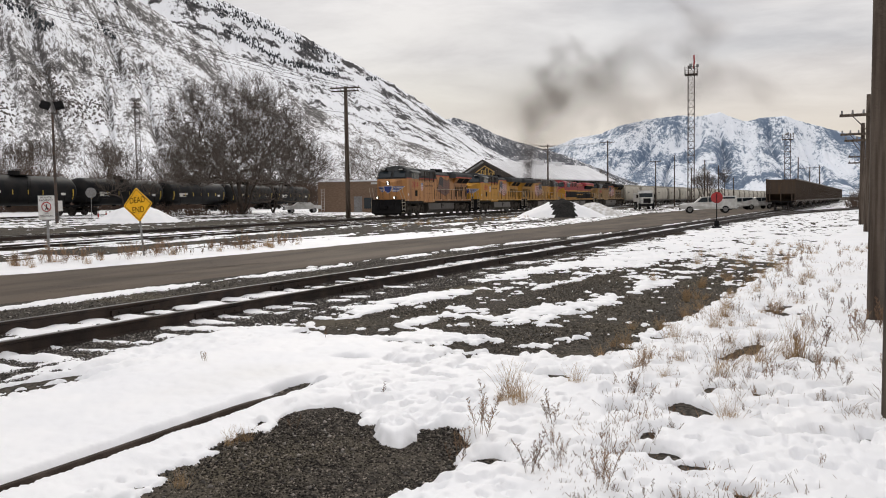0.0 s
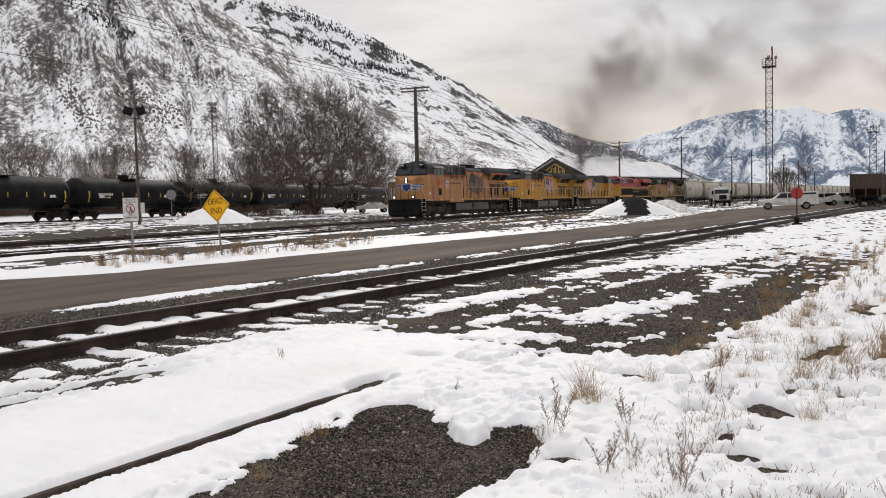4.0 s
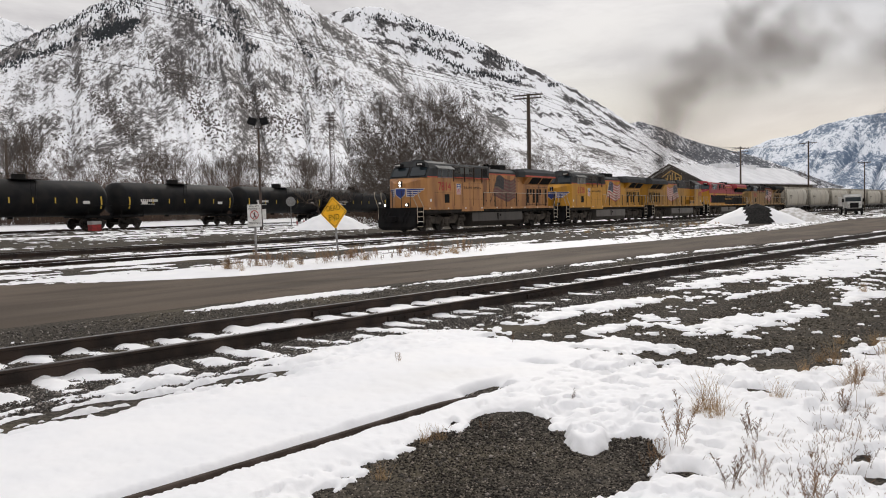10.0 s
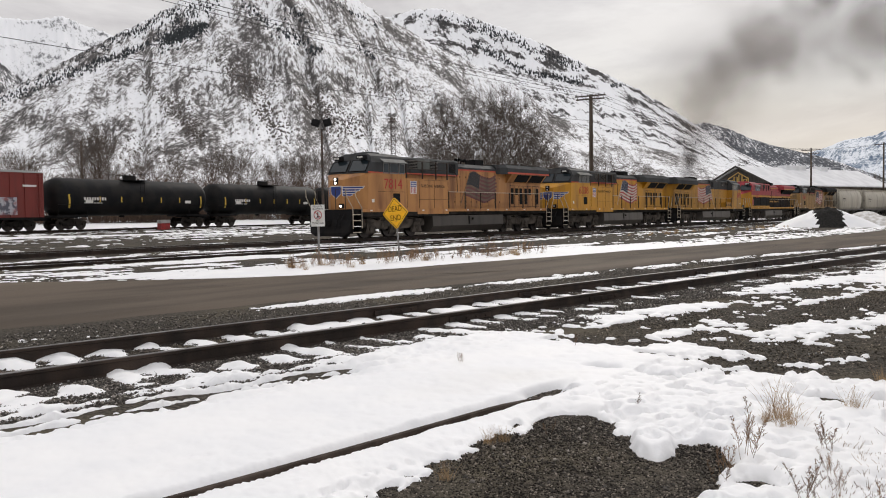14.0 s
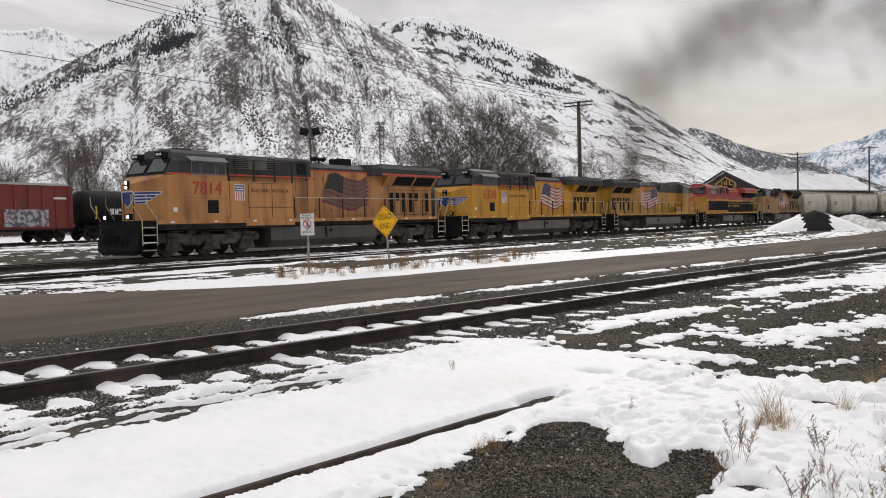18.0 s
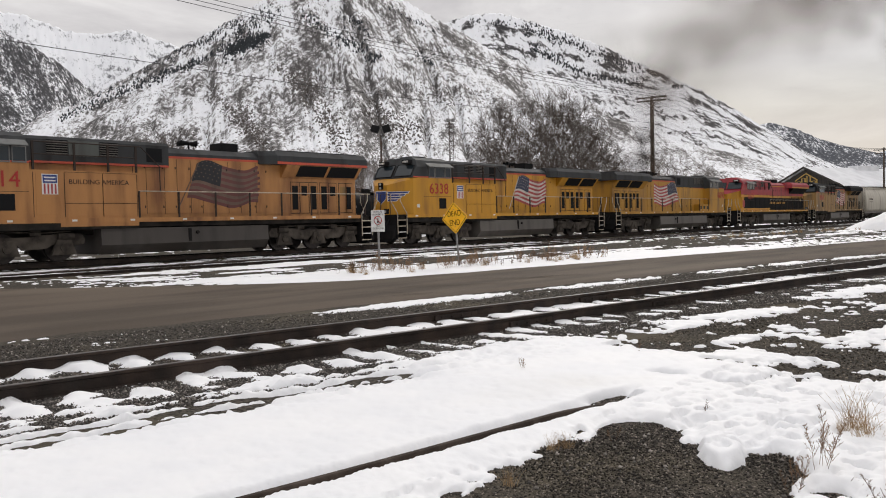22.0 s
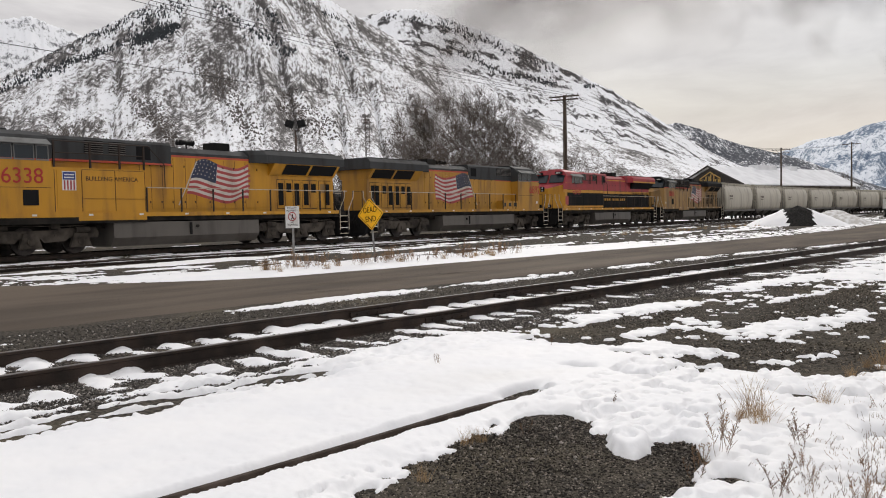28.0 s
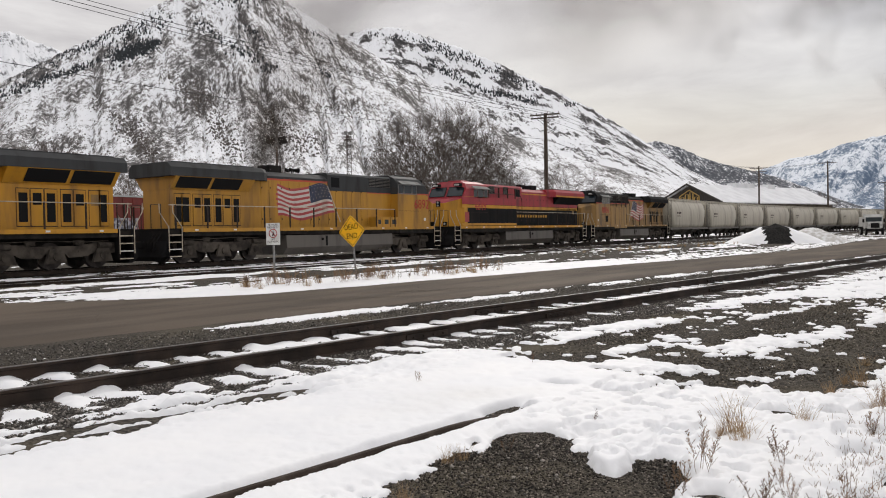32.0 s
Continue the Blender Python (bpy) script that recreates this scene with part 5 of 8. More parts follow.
# ---- freight cars ----
HOP = paint("grey-beige hopper paint", (0.52, 0.485, 0.405), (0.30, 0.265, 0.21), 0.42, 0.78)
HOP_D = paint("grimy hopper steel", (0.13, 0.12, 0.105), (0.07, 0.062, 0.055))
TANKBLK = mat("black tank paint", (0.009, 0.0095, 0.011), (0.018, 0.017, 0.016), rough=0.62, scale=0.8, bump=0.03, bscale=8, col3=(0.03, 0.027, 0.024), scale3=0.5, lo3=0.55, hi3=0.8)
BOXRED = paint("faded boxcar red", (0.19, 0.032, 0.026), (0.10, 0.030, 0.024))
RUST = paint("rusty brown hopper", (0.052, 0.034, 0.022), (0.125, 0.072, 0.03), 0.55, 0.8)
SAFETY = mat("yellow reflective tape", (0.65, 0.45, 0.06), rough=0.4, bump=0)
GRAFFITI = mat("graffiti paint", (0.42, 0.42, 0.46), (0.10, 0.10, 0.13), rough=0.5, scale=2.6, lo=0.45, hi=0.55, bump=0, col3=(0.30, 0.12, 0.12), scale3=1.4)
SMALL_W = []


def freight_truck(parent, cx, r=0.46):
    tr = empty("truck", Matrix.Translation((cx, 0, 0)))
    tr.parent = parent
    for s in (-1, 1):
        bm = bmesh.new()
        prism(bm, [(-1.15, 0.42), (-1.15, 0.66), (-0.75, 0.70), (-0.4, 0.86), (0.4, 0.86), (0.75, 0.70), (1.15, 0.66), (1.15, 0.42), (0.72, 0.45), (0.45, 0.28), (-0.45, 0.28), (-0.72, 0.45)], "y", s * 0.92, s * 1.08)
        for a in (-0.88, 0.88):
            cyl(bm, (a, s * 1.02, 0.46), (a, s * 1.16, 0.46), 0.13, n=10)
        for a in (-0.2, 0, 0.2):
            cyl(bm, (a, s * 1.08, 0.36), (a, s * 1.08, 0.66), 0.07, n=7)
        part("side_frame", bm, TRUCK, tr)
    for a in (-0.88, 0.88):
        bm = bmesh.new()
        cyl(bm, (0, -0.7, 0), (0, 0.7, 0), 0.08, n=6)
        for s in (-1, 1):
            cyl(bm, (0, s * 0.68, 0), (0, s * 0.80, 0), r, n=20)
        w = part("wheelset", bm, WHEEL, tr)
        w.matrix_basis = Matrix.Translation((a, 0, r))
        SMALL_W.append((w, a, r))
    bm = bmesh.new()
    box(bm, -0.2, 0.2, -0.95, 0.95, 0.5, 0.85)
    part("bolster", bm, TRUCK, tr)


def couplers(parent, half):
    for e in (-1, 1):
        bm = bmesh.new()
        box(bm, e * (half - 0.8), e * (half - 0.02), -0.14, 0.14, 0.74, 0.98)
        part("coupler", bm, BLACK, parent)


def ladder(parent, x, y, z0, z1, along="x", w=0.42, n=None, material=None):
    bm = bmesh.new()
    d = Vector((w, 0, 0)) if along == "x" else Vector((0, w, 0))
    p = Vector((x, y, z0))
    n = n or max(2, int((z1 - z0) / 0.38))
    for q in (p, p + d):
        cyl(bm, q, q + Vector((0, 0, z1 - z0)), 0.02, n=4)
    for i in range(n):
        z = Vector((0, 0, (i + 0.5) * (z1 - z0) / n))
        cyl(bm, p + z, p + d + z, 0.015, n=4)
    return part("ladder", bm, material or HOP, parent)


def hopper_car():
    c = empty("hopper_car", label="grey-beige rounded covered hopper wagon, grimy, on two trucks", category="hopper wagon", group="covered hopper wagons")
    sec = [(-1.42, 1.15), (-1.55, 1.6), (-1.60, 2.4), (-1.56, 3.2), (-1.38, 3.85), (-1.0, 4.25), (-0.55, 4.40), (0.55, 4.40), (1.0, 4.25), (1.38, 3.85), (1.56, 3.2), (1.60, 2.4), (1.55, 1.6), (1.42, 1.15)]
    bm = bmesh.new()

    def ring(x, k, slope=0.0):
        return [(x - slope * max(0, 2.9 - z) * (1 if x > 0 else -1), y * k, 1.15 + (z - 1.15) * (0.35 + 0.65 * k if k < 1 else 1)) for y, z in sec]
    loft(bm, [ring(-6.0, 0.86, 0.42), ring(-5.85, 0.97, 0.40), ring(-5.7, 1.0, 0.38), ring(-3.2, 1), ring(0, 1), ring(3.2, 1), ring(5.7, 1.0, 0.38), ring(5.85, 0.97, 0.40), ring(6.0, 0.86, 0.42)])
    part("body", bm, HOP, c, smooth=True)
    for s in (-1, 1):
        bm = bmesh.new()
        box(bm, -6.75, 6.75, s * 1.42, s * 1.60, 1.0, 1.22)
        part("side_sill", bm, HOP_D, c)
        bm = bmesh.new()
        box(bm, -5.8, 5.8, s * 1.0, s * 1.12, 4.22, 4.36)
        part("roof_rail", bm, HOP, c)
        bm = bmesh.new()
        for i in range(3):
            box(bm, -4.6 + i * 0.5, -4.25 + i * 0.5, s * 1.605, s * 1.612, 2.75, 2.95)
            box(bm, -4.6 + i * 0.45, -4.3 + i * 0.45, s * 1.605, s * 1.614, 2.45, 2.55)
        part("marking_bars", bm, TXT, c)
    for e in (-1, 1):
        bm = bmesh.new()
        box(bm, e * 5.7, e * 6.75, -1.5, 1.5, 0.98, 1.06)
        part("end_platform", bm, HOP_D, c)
        bm = bmesh.new()
        for y in (-1.3, 1.3):
            pipe(bm, [(e * 6.7, y, 1.06), (e * 6.55, y * 0.95, 3.9)], 0.045, 5)
        part("end_post", bm, HOP_D, c)
        ladder(c, e * 6.62 - 0.2, -1.56, 1.1, 4.2, material=HOP_D)
    for x in (-3.6, 0, 3.6):
        bm = bmesh.new()
        loft(bm, [[(x - 1.6, -1.3, 1.16), (x + 1.6, -1.3, 1.16), (x + 1.6, 1.3, 1.16), (x - 1.6, 1.3, 1.16)], [(x - 0.35, -0.5, 0.38), (x + 0.35, -0.5, 0.38), (x + 0.35, 0.5, 0.38), (x - 0.35, 0.5, 0.38)]])
        part("discharge_chute", bm, HOP_D, c)
    for i in range(4):
        bm = bmesh.new()
        x = -4.8 + 3.2 * i
        cyl(bm, (x, 0, 4.38), (x, 0, 4.52), 0.42, n=14)
        part("hatch", bm, HOP, c)
    bm = bmesh.new()
    for y in (-0.75, 0.75):
        box(bm, -6.1, 6.1, y - 0.2, y + 0.2, 4.44, 4.48)
    part("running_board", bm, HOP, c)
    freight_truck(c, -5.2)
    freight_truck(c, 5.2)
    couplers(c, 7.1)
    return c


def tank_car():
    c = empty("tank_car", label="long black tank wagon with yellow reflector strips, on two trucks", category="tank wagon", group="tank wagons")
    R, zc = 1.52, 2.62
    bm = bmesh.new()
    rings = []
    for x, k in ((-8.0, 0.05), (-7.97, 0.35), (-7.85, 0.65), (-7.6, 0.88), (-7.3, 0.98), (-7.1, 1.0), (0, 1.0), (7.1, 1.0), (7.3, 0.98), (7.6, 0.88), (7.85, 0.65), (7.97, 0.35), (8.0, 0.05)):
        rings.append([(x, R * k * math.cos(a), zc + R * k * math.sin(a)) for a in [i * math.pi / 16 for i in range(32)]])
    loft(bm, rings)
    part("tank_shell", bm, TANKBLK, c, smooth=True)
    for e in (-1, 1):
        bm = bmesh.new()
        box(bm, e * 5.2, e * 8.0, -1.3, 1.3, 0.98, 1.14)
        box(bm, e * 5.6, e * 7.4, -0.6, 0.6, 0.9, 1.6)
        part("stub_sill", bm, BLACK, c)
        for y in (-1.45, 1.45):
            bm = bmesh.new()
            pipe(bm, [(e * 8.0, y, 1.1), (e * 8.0, y, 2.0), (e * 5.4, y, 2.0), (e * 5.4, y, 1.1)], 0.03, 5)
            part("end_handrail", bm, BLACK, c)
        for s in (-1, 1):
            bm = bmesh.new()
            pr = [(R + 0.006) * math.sin(a) for a in (-0.1, 0.2, 0.5)]
            for i in range(6):
                a = -0.55 + i * 0.12
                y, z = s * (R + 0.005) * math.cos(a), zc + (R + 0.005) * math.sin(a)
                box(bm, e * 6.9 - 0.07 - 0.03 * i, e * 6.9 + 0.07 - 0.03 * i, y - 0.02, y + 0.02, z - 0.09, z + 0.09)
            part("end_reflector", bm, SAFETY, c)
            plate("placard", c, WHITE, e * 5.2 - 0.35, e * 5.2 + 0.35, 2.15, 2.4, s * 1.50, s, 0.012)
    for s in (-1, 1):
        for x in (-4.2, -2.1, 0, 2.1, 4.2):
            plate("reflector", c, SAFETY, x - 0.05, x + 0.05, 2.2, 2.65, s * 1.525, s, 0.01)
        bm = bmesh.new()
        for i in range(9):
            box(bm, -5.7 + i * 0.24, -5.55 + i * 0.24, s * 1.515, s * 1.535, 2.35, 2.58)
        for i in range(6):
            box(bm, -5.7 + i * 0.3, -5.48 + i * 0.3, s * 1.50, s * 1.525, 2.10, 2.16)
        part("marking_bars", bm, WHITE, c)
    bm = bmesh.new()
    cyl(bm, (0, 0, 4.05), (0, 0, 4.55), 0.55, n=16)
    part("valve_dome", bm, TANKBLK, c)
    bm = bmesh.new()
    box(bm, -1.3, 1.3, -1.0, 1.0, 4.10, 4.14)
    part("dome_platform", bm, BLACK, c)
    bm = bmesh.new()
    for y in (-1.0, 1.0):
        pipe(bm, [(-1.3, y, 4.14), (-1.3, y, 4.62), (1.3, y, 4.62), (1.3, y, 4.14)], 0.025, 5)
    part("dome_rail", bm, BLACK, c)
    ladder(c, -0.2, -1.62, 1.2, 4.1, material=BLACK)
    bm = bmesh.new()
    cyl(bm, (-0.9, 0, 0.95), (-0.9, 0, 1.2), 0.22, n=10)
    part("outlet_valve", bm, BLACK, c)
    freight_truck(c, -6.4)
    freight_truck(c, 6.4)
    couplers(c, 8.5)
    return c


def boxcar():
    c = empty("boxcar", label="faded red boxcar with graffiti on its lower side", category="boxcar", group="red boxcars")
    bm = bmesh.new()
    box(bm, -7.8, 7.8, -1.5, 1.5, 1.0, 4.35)
    part("body", bm, BOXRED, c)
    bm = bmesh.new()
    prism(bm, [(-1.55, 4.35), (1.55, 4.35), (0, 4.62)], "x", -7.85, 7.85)
    part("roof", bm, GREY_L, c)
    for s in (-1, 1):
        for i in range(14):
            x = -7.5 + i * 1.15
            if abs(x) > 1.6:
                plate("side_rib", c, BOXRED, x - 0.06, x + 0.06, 1.05, 4.3, s * 1.5, s, 0.06)
        plate("sliding_door", c, BOXRED, -1.5, 1.5, 1.1, 4.25, s * 1.5, s, 0.09)
        plate("sill", c, BLACK, -7.8, 7.8, 0.85, 1.02, s * 1.4, s, 0.12)
        for x0, x1 in ((2.0, 5.6), (-6.8, -2.2)):
            plate("graffiti", c, GRAFFITI, x0, x1, 1.2, 2.5, s * 1.5, s, 0.064)
    ladder(c, 7.2, -1.6, 1.0, 4.3, material=BOXRED)
    plate("marking_bar", c, WHITE, 6.1, 7.2, 3.3, 3.45, -1.5, -1, 0.066)
    freight_truck(c, -6.2)
    freight_truck(c, 6.2)
    couplers(c, 8.5)
    return c


def coal_hopper():
    c = empty("open_hopper", label="rusty brown open-top hopper wagon", category="hopper wagon", group="rusty open hopper wagons")
    bm = bmesh.new()
    for s in (-1, 1):
        box(bm, -6.9, 6.9, s * 1.48, s * 1.54, 1.1, 3.55)
    for e in (-1, 1):
        box(bm, e * 6.84, e * 6.9, -1.48, 1.48, 1.9, 3.55)
    box(bm, -5.5, 5.5, -1.48, 1.48, 1.1, 1.2)
    part("body", bm, RUST, c)
    for s in (-1, 1):
        bm = bmesh.new()
        box(bm, -6.95, 6.95, s * 1.50, s * 1.62, 3.5, 3.65)
        part("top_chord", bm, RUST, c)
        for i in range(11):
            plate("side_stake", c, RUST, -6.7 + 1.34 * i - 0.07, -6.7 + 1.34 * i + 0.07, 1.05, 3.5, s * 1.54, s, 0.10)
        plate("side_sill", c, RUST, -6.9, 6.9, 0.95, 1.15, s * 1.5, s, 0.12)
    for e in (-1, 1):
        bm = bmesh.new()
        v = [(e * 6.86, 1.9), (e * 5.2, 1.1), (e * 5.2, 1.18), (e * 6.86, 1.98)]
        prism(bm, v, "y", -1.47, 1.47)
        part("slope_sheet", bm, RUST, c)
        bm = bmesh.new()
        box(bm, e * 5.5, e * 6.95, -1.4, 1.4, 0.9, 1.02)
        part("end_sill", bm, BLACK, c)
        bm = bmesh.new()
        for y in (-1.2, 0, 1.2):
            box(bm, e * 6.88, e * 6.98, y - 0.06, y + 0.06, 1.0, 3.5)
        part("end_post", bm, RUST, c)
    for x in (-3.2, 0, 3.2):
        bm = bmesh.new()
        loft(bm, [[(x - 1.5, -1.3, 1.12), (x + 1.5, -1.3, 1.12), (x + 1.5, 1.3, 1.12), (x - 1.5, 1.3, 1.12)], [(x - 0.3, -0.9, 0.35), (x + 0.3, -0.9, 0.35), (x + 0.3, 0.9, 0.35), (x - 0.3, 0.9, 0.35)]])
        part("chute", bm, RUST, c)
    freight_truck(c, -5.3)
    freight_truck(c, 5.3)
    couplers(c, 7.3)
    return c


hop = hopper_car()
TRAIN.append((hop, 109.5 + 7.1, 5.2))
for i in range(1, 27):
    TRAIN.append((copy_thing(hop, Matrix()), 109.5 + 14.2 * (i + 0.5), 5.2))

# the second train, on the far track, creeps the other way
YARD_A, YARD_B, YARD_Z = 58.6, 0.15, 0.45
SECOND = []
tk = tank_car()
for i in range(7):
    SECOND.append((tk if i == 0 else copy_thing(tk, Matrix()), 8.5 + 17.0 * i))
bx = boxcar()
for i in range(3):
    SECOND.append((bx if i == 0 else copy_thing(bx, Matrix()), -8.5 - 17.0 * i))

NT_HEAD = math.atan(NT_B)
ch = coal_hopper()
for i in range(12):
    x = 102 + 7.3 + 14.6 * i
    m = Matrix.Translation((x, NT_A + NT_B * x, NEAR_Z)) @ Matrix.Rotation(NT_HEAD, 4, "Z")
    if i == 0:
        ch.matrix_world = m
    else:
        copy_thing(ch, m)


# ---- the other tracks ----
def track(name, pts, label, z_rail, a, b, tie_z=None):
    tr = empty(name, label=label, category="railway track", kind="structure")
    rails(tr, pts)
    return tr


main_track = track("main_track", [(x, float(main_y(x)), 0.0) for x in (*range(-60, 110, 20), *range(110, 170, 5), 180, 240, 320, 450)], "yard track on dark wet ballast carrying the moving train", 0, 0, 0)
far_track = track("far_track", [(x, YARD_A + YARD_B * x, YARD_Z) for x in (-60, 0, 60, 140)], "far yard track carrying tank wagons", 0, 0, 0)
side_track = track("side_track", [(50 + 5 * i, NT_A + NT_B * (50 + 5 * i) - 0.0018 * (5 * i) ** 2 * (1 if i < 6 else 1) - 0.0, NEAR_Z) for i in range(0, 22)], "diverging track curving away beside the rusty wagons", 0, 0, 0)
mid_track = track("mid_track", [(x, 26.0 - 0.004 * x, -0.17) for x in (-30, 20, 70, 104)], "disused track half hidden under snow", 0, 0, 0)

# an old buried rail, its top just clear of the snow
RAIL_OLD = mat("old rusted rail", (0.085, 0.066, 0.055), (0.045, 0.034, 0.027), rough=0.85, scale=5.0, bump=0.3, bscale=50)
old = empty("buried_rail", label="old rusty rail lying buried in the snow", category="rail")
bm = bmesh.new()
loft(bm, [[(x, float(old_rail_y(x)) - 0.004 + o * 0.62, zg(4) - 0.080 - 0.06 * max(0.0, x - 5.3) + z) for o, z in rail_profile(0.15)] for x in np.arange(0.6, 6.01, 0.2)])
part("rail", bm, RAIL_OLD, old)

ties(near_track, (-2.0, NT_A + NT_B * -2.0), (42.0, NT_A + NT_B * 42.0), lambda y: NEAR_Z - 0.180)

# ballast: loose stones, thickest near the near track and in the bare patches
rg = np.random.RandomState(5)


def stones(name, n, place, lo, hi, material, seed, sink=0.3, label=""):
    """Many angular stones joined into one object."""
    r = np.random.RandomState(seed)
    px_, py_, pz_ = place(r, n)
    base = np.array([(1, 0, 0), (-1, 0, 0), (0, 1, 0), (0, -1, 0), (0, 0, 1), (0, 0, -1)], dtype=float)
    tri = np.array([(0, 2, 4), (2, 1, 4), (1, 3, 4), (3, 0, 4), (2, 0, 5), (1, 2, 5), (3, 1, 5), (0, 3, 5)])
    m = len(px_)
    size = lo + (hi - lo) * r.rand(m) ** 2
    v = base[None] * (0.65 + 0.7 * r.rand(m, 6, 1)) + r.uniform(-0.35, 0.35, (m, 6, 3))
    v *= size[:, None, None] * np.array([1, 1, 0.7])
    a = r.rand(m) * 6.28
    ca, sa = np.cos(a)[:, None], np.sin(a)[:, None]
    x, y = v[..., 0] * ca - v[..., 1] * sa, v[..., 0] * sa + v[..., 1] * ca
    co = np.stack([x + px_[:, None], y + py_[:, None], v[..., 2] + pz_[:, None] + (0.5 - sink) * size[:, None] * 0.6], -1).reshape(-1, 3)
    f = (tri[None] + (np.arange(m) * 6)[:, None, None]).reshape(-1, 3)
    me = bpy.data.meshes.new(name)
    me.vertices.add(len(co))
    me.vertices.foreach_set("co", co.astype(np.float32).ravel())
    me.loops.add(f.size)
    me.loops.foreach_set("vertex_index", f.astype(np.int32).ravel())
    me.polygons.add(len(f))
    me.polygons.foreach_set("loop_start", (np.arange(len(f)) * 3).astype(np.int32))
    me.polygons.foreach_set("loop_total", np.full(len(f), 3, dtype=np.int32))
    me.update(calc_edges=True)
    me.materials.append(material)
    return tagged(new(name, me), label=label, kind="stuff", category="stones")


def stone_mat(name, a, b):
    """Each stone its own shade."""
    m = bpy.data.materials.new(name)
    m.use_nodes = True
    n, l = m.node_tree.nodes, m.node_tree.links
    g = n.new("ShaderNodeNewGeometry")
    mx = n.new("ShaderNodeMix")
    mx.data_type = "RGBA"
    mx.inputs["A"].default_value, mx.inputs["B"].default_value = (*a, 1), (*b, 1)
    pw = n.new("ShaderNodeMath")
    pw.operation = "POWER"
    pw.inputs[1].default_value = 4.0
    l.new(g.outputs["Random Per Island"], pw.inputs[0])
    l.new(pw.outputs[0], mx.inputs["Factor"])
    l.new(mx.outputs["Result"], n["Principled BSDF"].inputs["Base Color"])
    n["Principled BSDF"].inputs["Roughness"].default_value, n["Principled BSDF"].inputs["Specular IOR Level"].default_value = 0.85, 0.12
    return m


STONE_D, STONE_L = stone_mat("dark gravel", (0.019, 0.017, 0.0155), (0.36, 0.31, 0.26)), stone_mat("pale ballast", (0.062, 0.057, 0.053), (0.44, 0.40, 0.36))
STONE_M = stone_mat("brown yard gravel", (0.040, 0.035, 0.029), (0.38, 0.325, 0.26))


def near_patch(r, n):
    x, y = r.uniform(2.4, 7.6, n), r.uniform(1.0, 3.9, n)
    k = snow_mask(x, y) < 0.1
    return x[k], y[k], zg(y[k])


def mid_patch(r, n):
    x, y = r.uniform(7.5, 26, n), r.uniform(-0.5, 5.2, n)
    k = snow_mask(x, y) < 0.0
    return x[k], y[k], zg(y[k])


def shoulder(r, n):
    x = 1.5 + 34 * r.rand(n) ** 1.7
    v = np.where(r.rand(n) < 0.55, -0.8 - 1.5 * r.rand(n) ** 1.3, np.where(r.rand(n) < 0.5, r.uniform(-0.7, 0.7, n), 0.8 + 2.2 * r.rand(n) ** 1.5))
    y = NT_A + NT_B * x + v / NT_C
    return x, y, zg(y) + track_dip(x, y) + 0.012


stones("gravel_patch", 120000, near_patch, 0.002, 0.011, STONE_D, 1, label="dark wet gravel showing through the snow")
stones("pebbles", 1500, near_patch, 0.006, 0.020, STONE_L, 8, sink=0.1, label="scattered paler pebbles on the dark gravel")
stones("yard_gravel", 70000, mid_patch, 0.004, 0.016, STONE_M, 2, label="bare dark gravel between snow streaks")
stones("ballast", 130000, shoulder, 0.005, 0.019, STONE_L, 3, label="grey crushed-stone ballast beside the rails")

# long bars joining the rails, and spikes near by
bm = bmesh.new()
box(bm, -0.46, 0.46, -0.016, 0.016, 0.035, 0.115)
for i in range(4):
    cyl(bm, (-0.33 + 0.22 * i, -0.045, 0.075), (-0.33 + 0.22 * i, 0.0, 0.075), 0.016, n=6)
fish = link("joint_bar", bm, RAIL, near_track)
first = True
for x in (9.9, 13.5, 20.5, 24.0):
    for s in (-1, 1):
        y = NT_A + NT_B * x + s * 0.7525
        m = Matrix.Translation((x, y - 0.03, NEAR_Z - 0.185)) @ Matrix.Rotation(NT_HEAD, 4, "Z")
        if first:
            fish.matrix_basis, first = m, False
        else:
            share("joint_bar", fish, near_track, m)


# ---- yard things ----
WOOD = mat("weathered pole timber", (0.075, 0.058, 0.046), (0.13, 0.105, 0.085), rough=0.95, scale=2.0, stretch=(8, 8, 0.5), bump=0.6, bscale=20, col3=(0.045, 0.035, 0.03), scale3=0.8)
STEEL = mat("galvanised steel", (0.28, 0.28, 0.28), (0.20, 0.19, 0.18), rough=0.45, metal=0.6, scale=8, bump=0.05)
STEEL_D = mat("dark tower steel", (0.075, 0.07, 0.068), (0.13, 0.09, 0.07), rough=0.7, metal=0.3, scale=2)
SIGN_T = mat("black sign lettering", (0.008, 0.007, 0.006), rough=0.8, bump=0)
SIGN_Y = mat("yellow sign sheeting", (0.95, 0.50, 0.006), (0.85, 0.43, 0.01), rough=0.4, scale=3, bump=0)
SIGN_W = mat("white sign sheeting", (0.70, 0.70, 0.68), (0.58, 0.57, 0.54), rough=0.4, scale=6, bump=0)
SIGN_R = mat("red sign paint", (0.42, 0.03, 0.03), (0.25, 0.03, 0.03), rough=0.45, scale=4, bump=0)
WIRE = mat("cable", (0.03, 0.03, 0.03), rough=0.7, bump=0)
CAR_W = mat("white car paint", (0.66, 0.66, 0.64), (0.50, 0.49, 0.46), rough=0.3, scale=1.5, bump=0)
CAR_G = mat("silver car paint", (0.40, 0.40, 0.39), (0.3, 0.29, 0.28), rough=0.3, metal=0.3, scale=2, bump=0)
TYRE = mat("tyre rubber", (0.02, 0.02, 0.02), rough=0.9, bump=0)
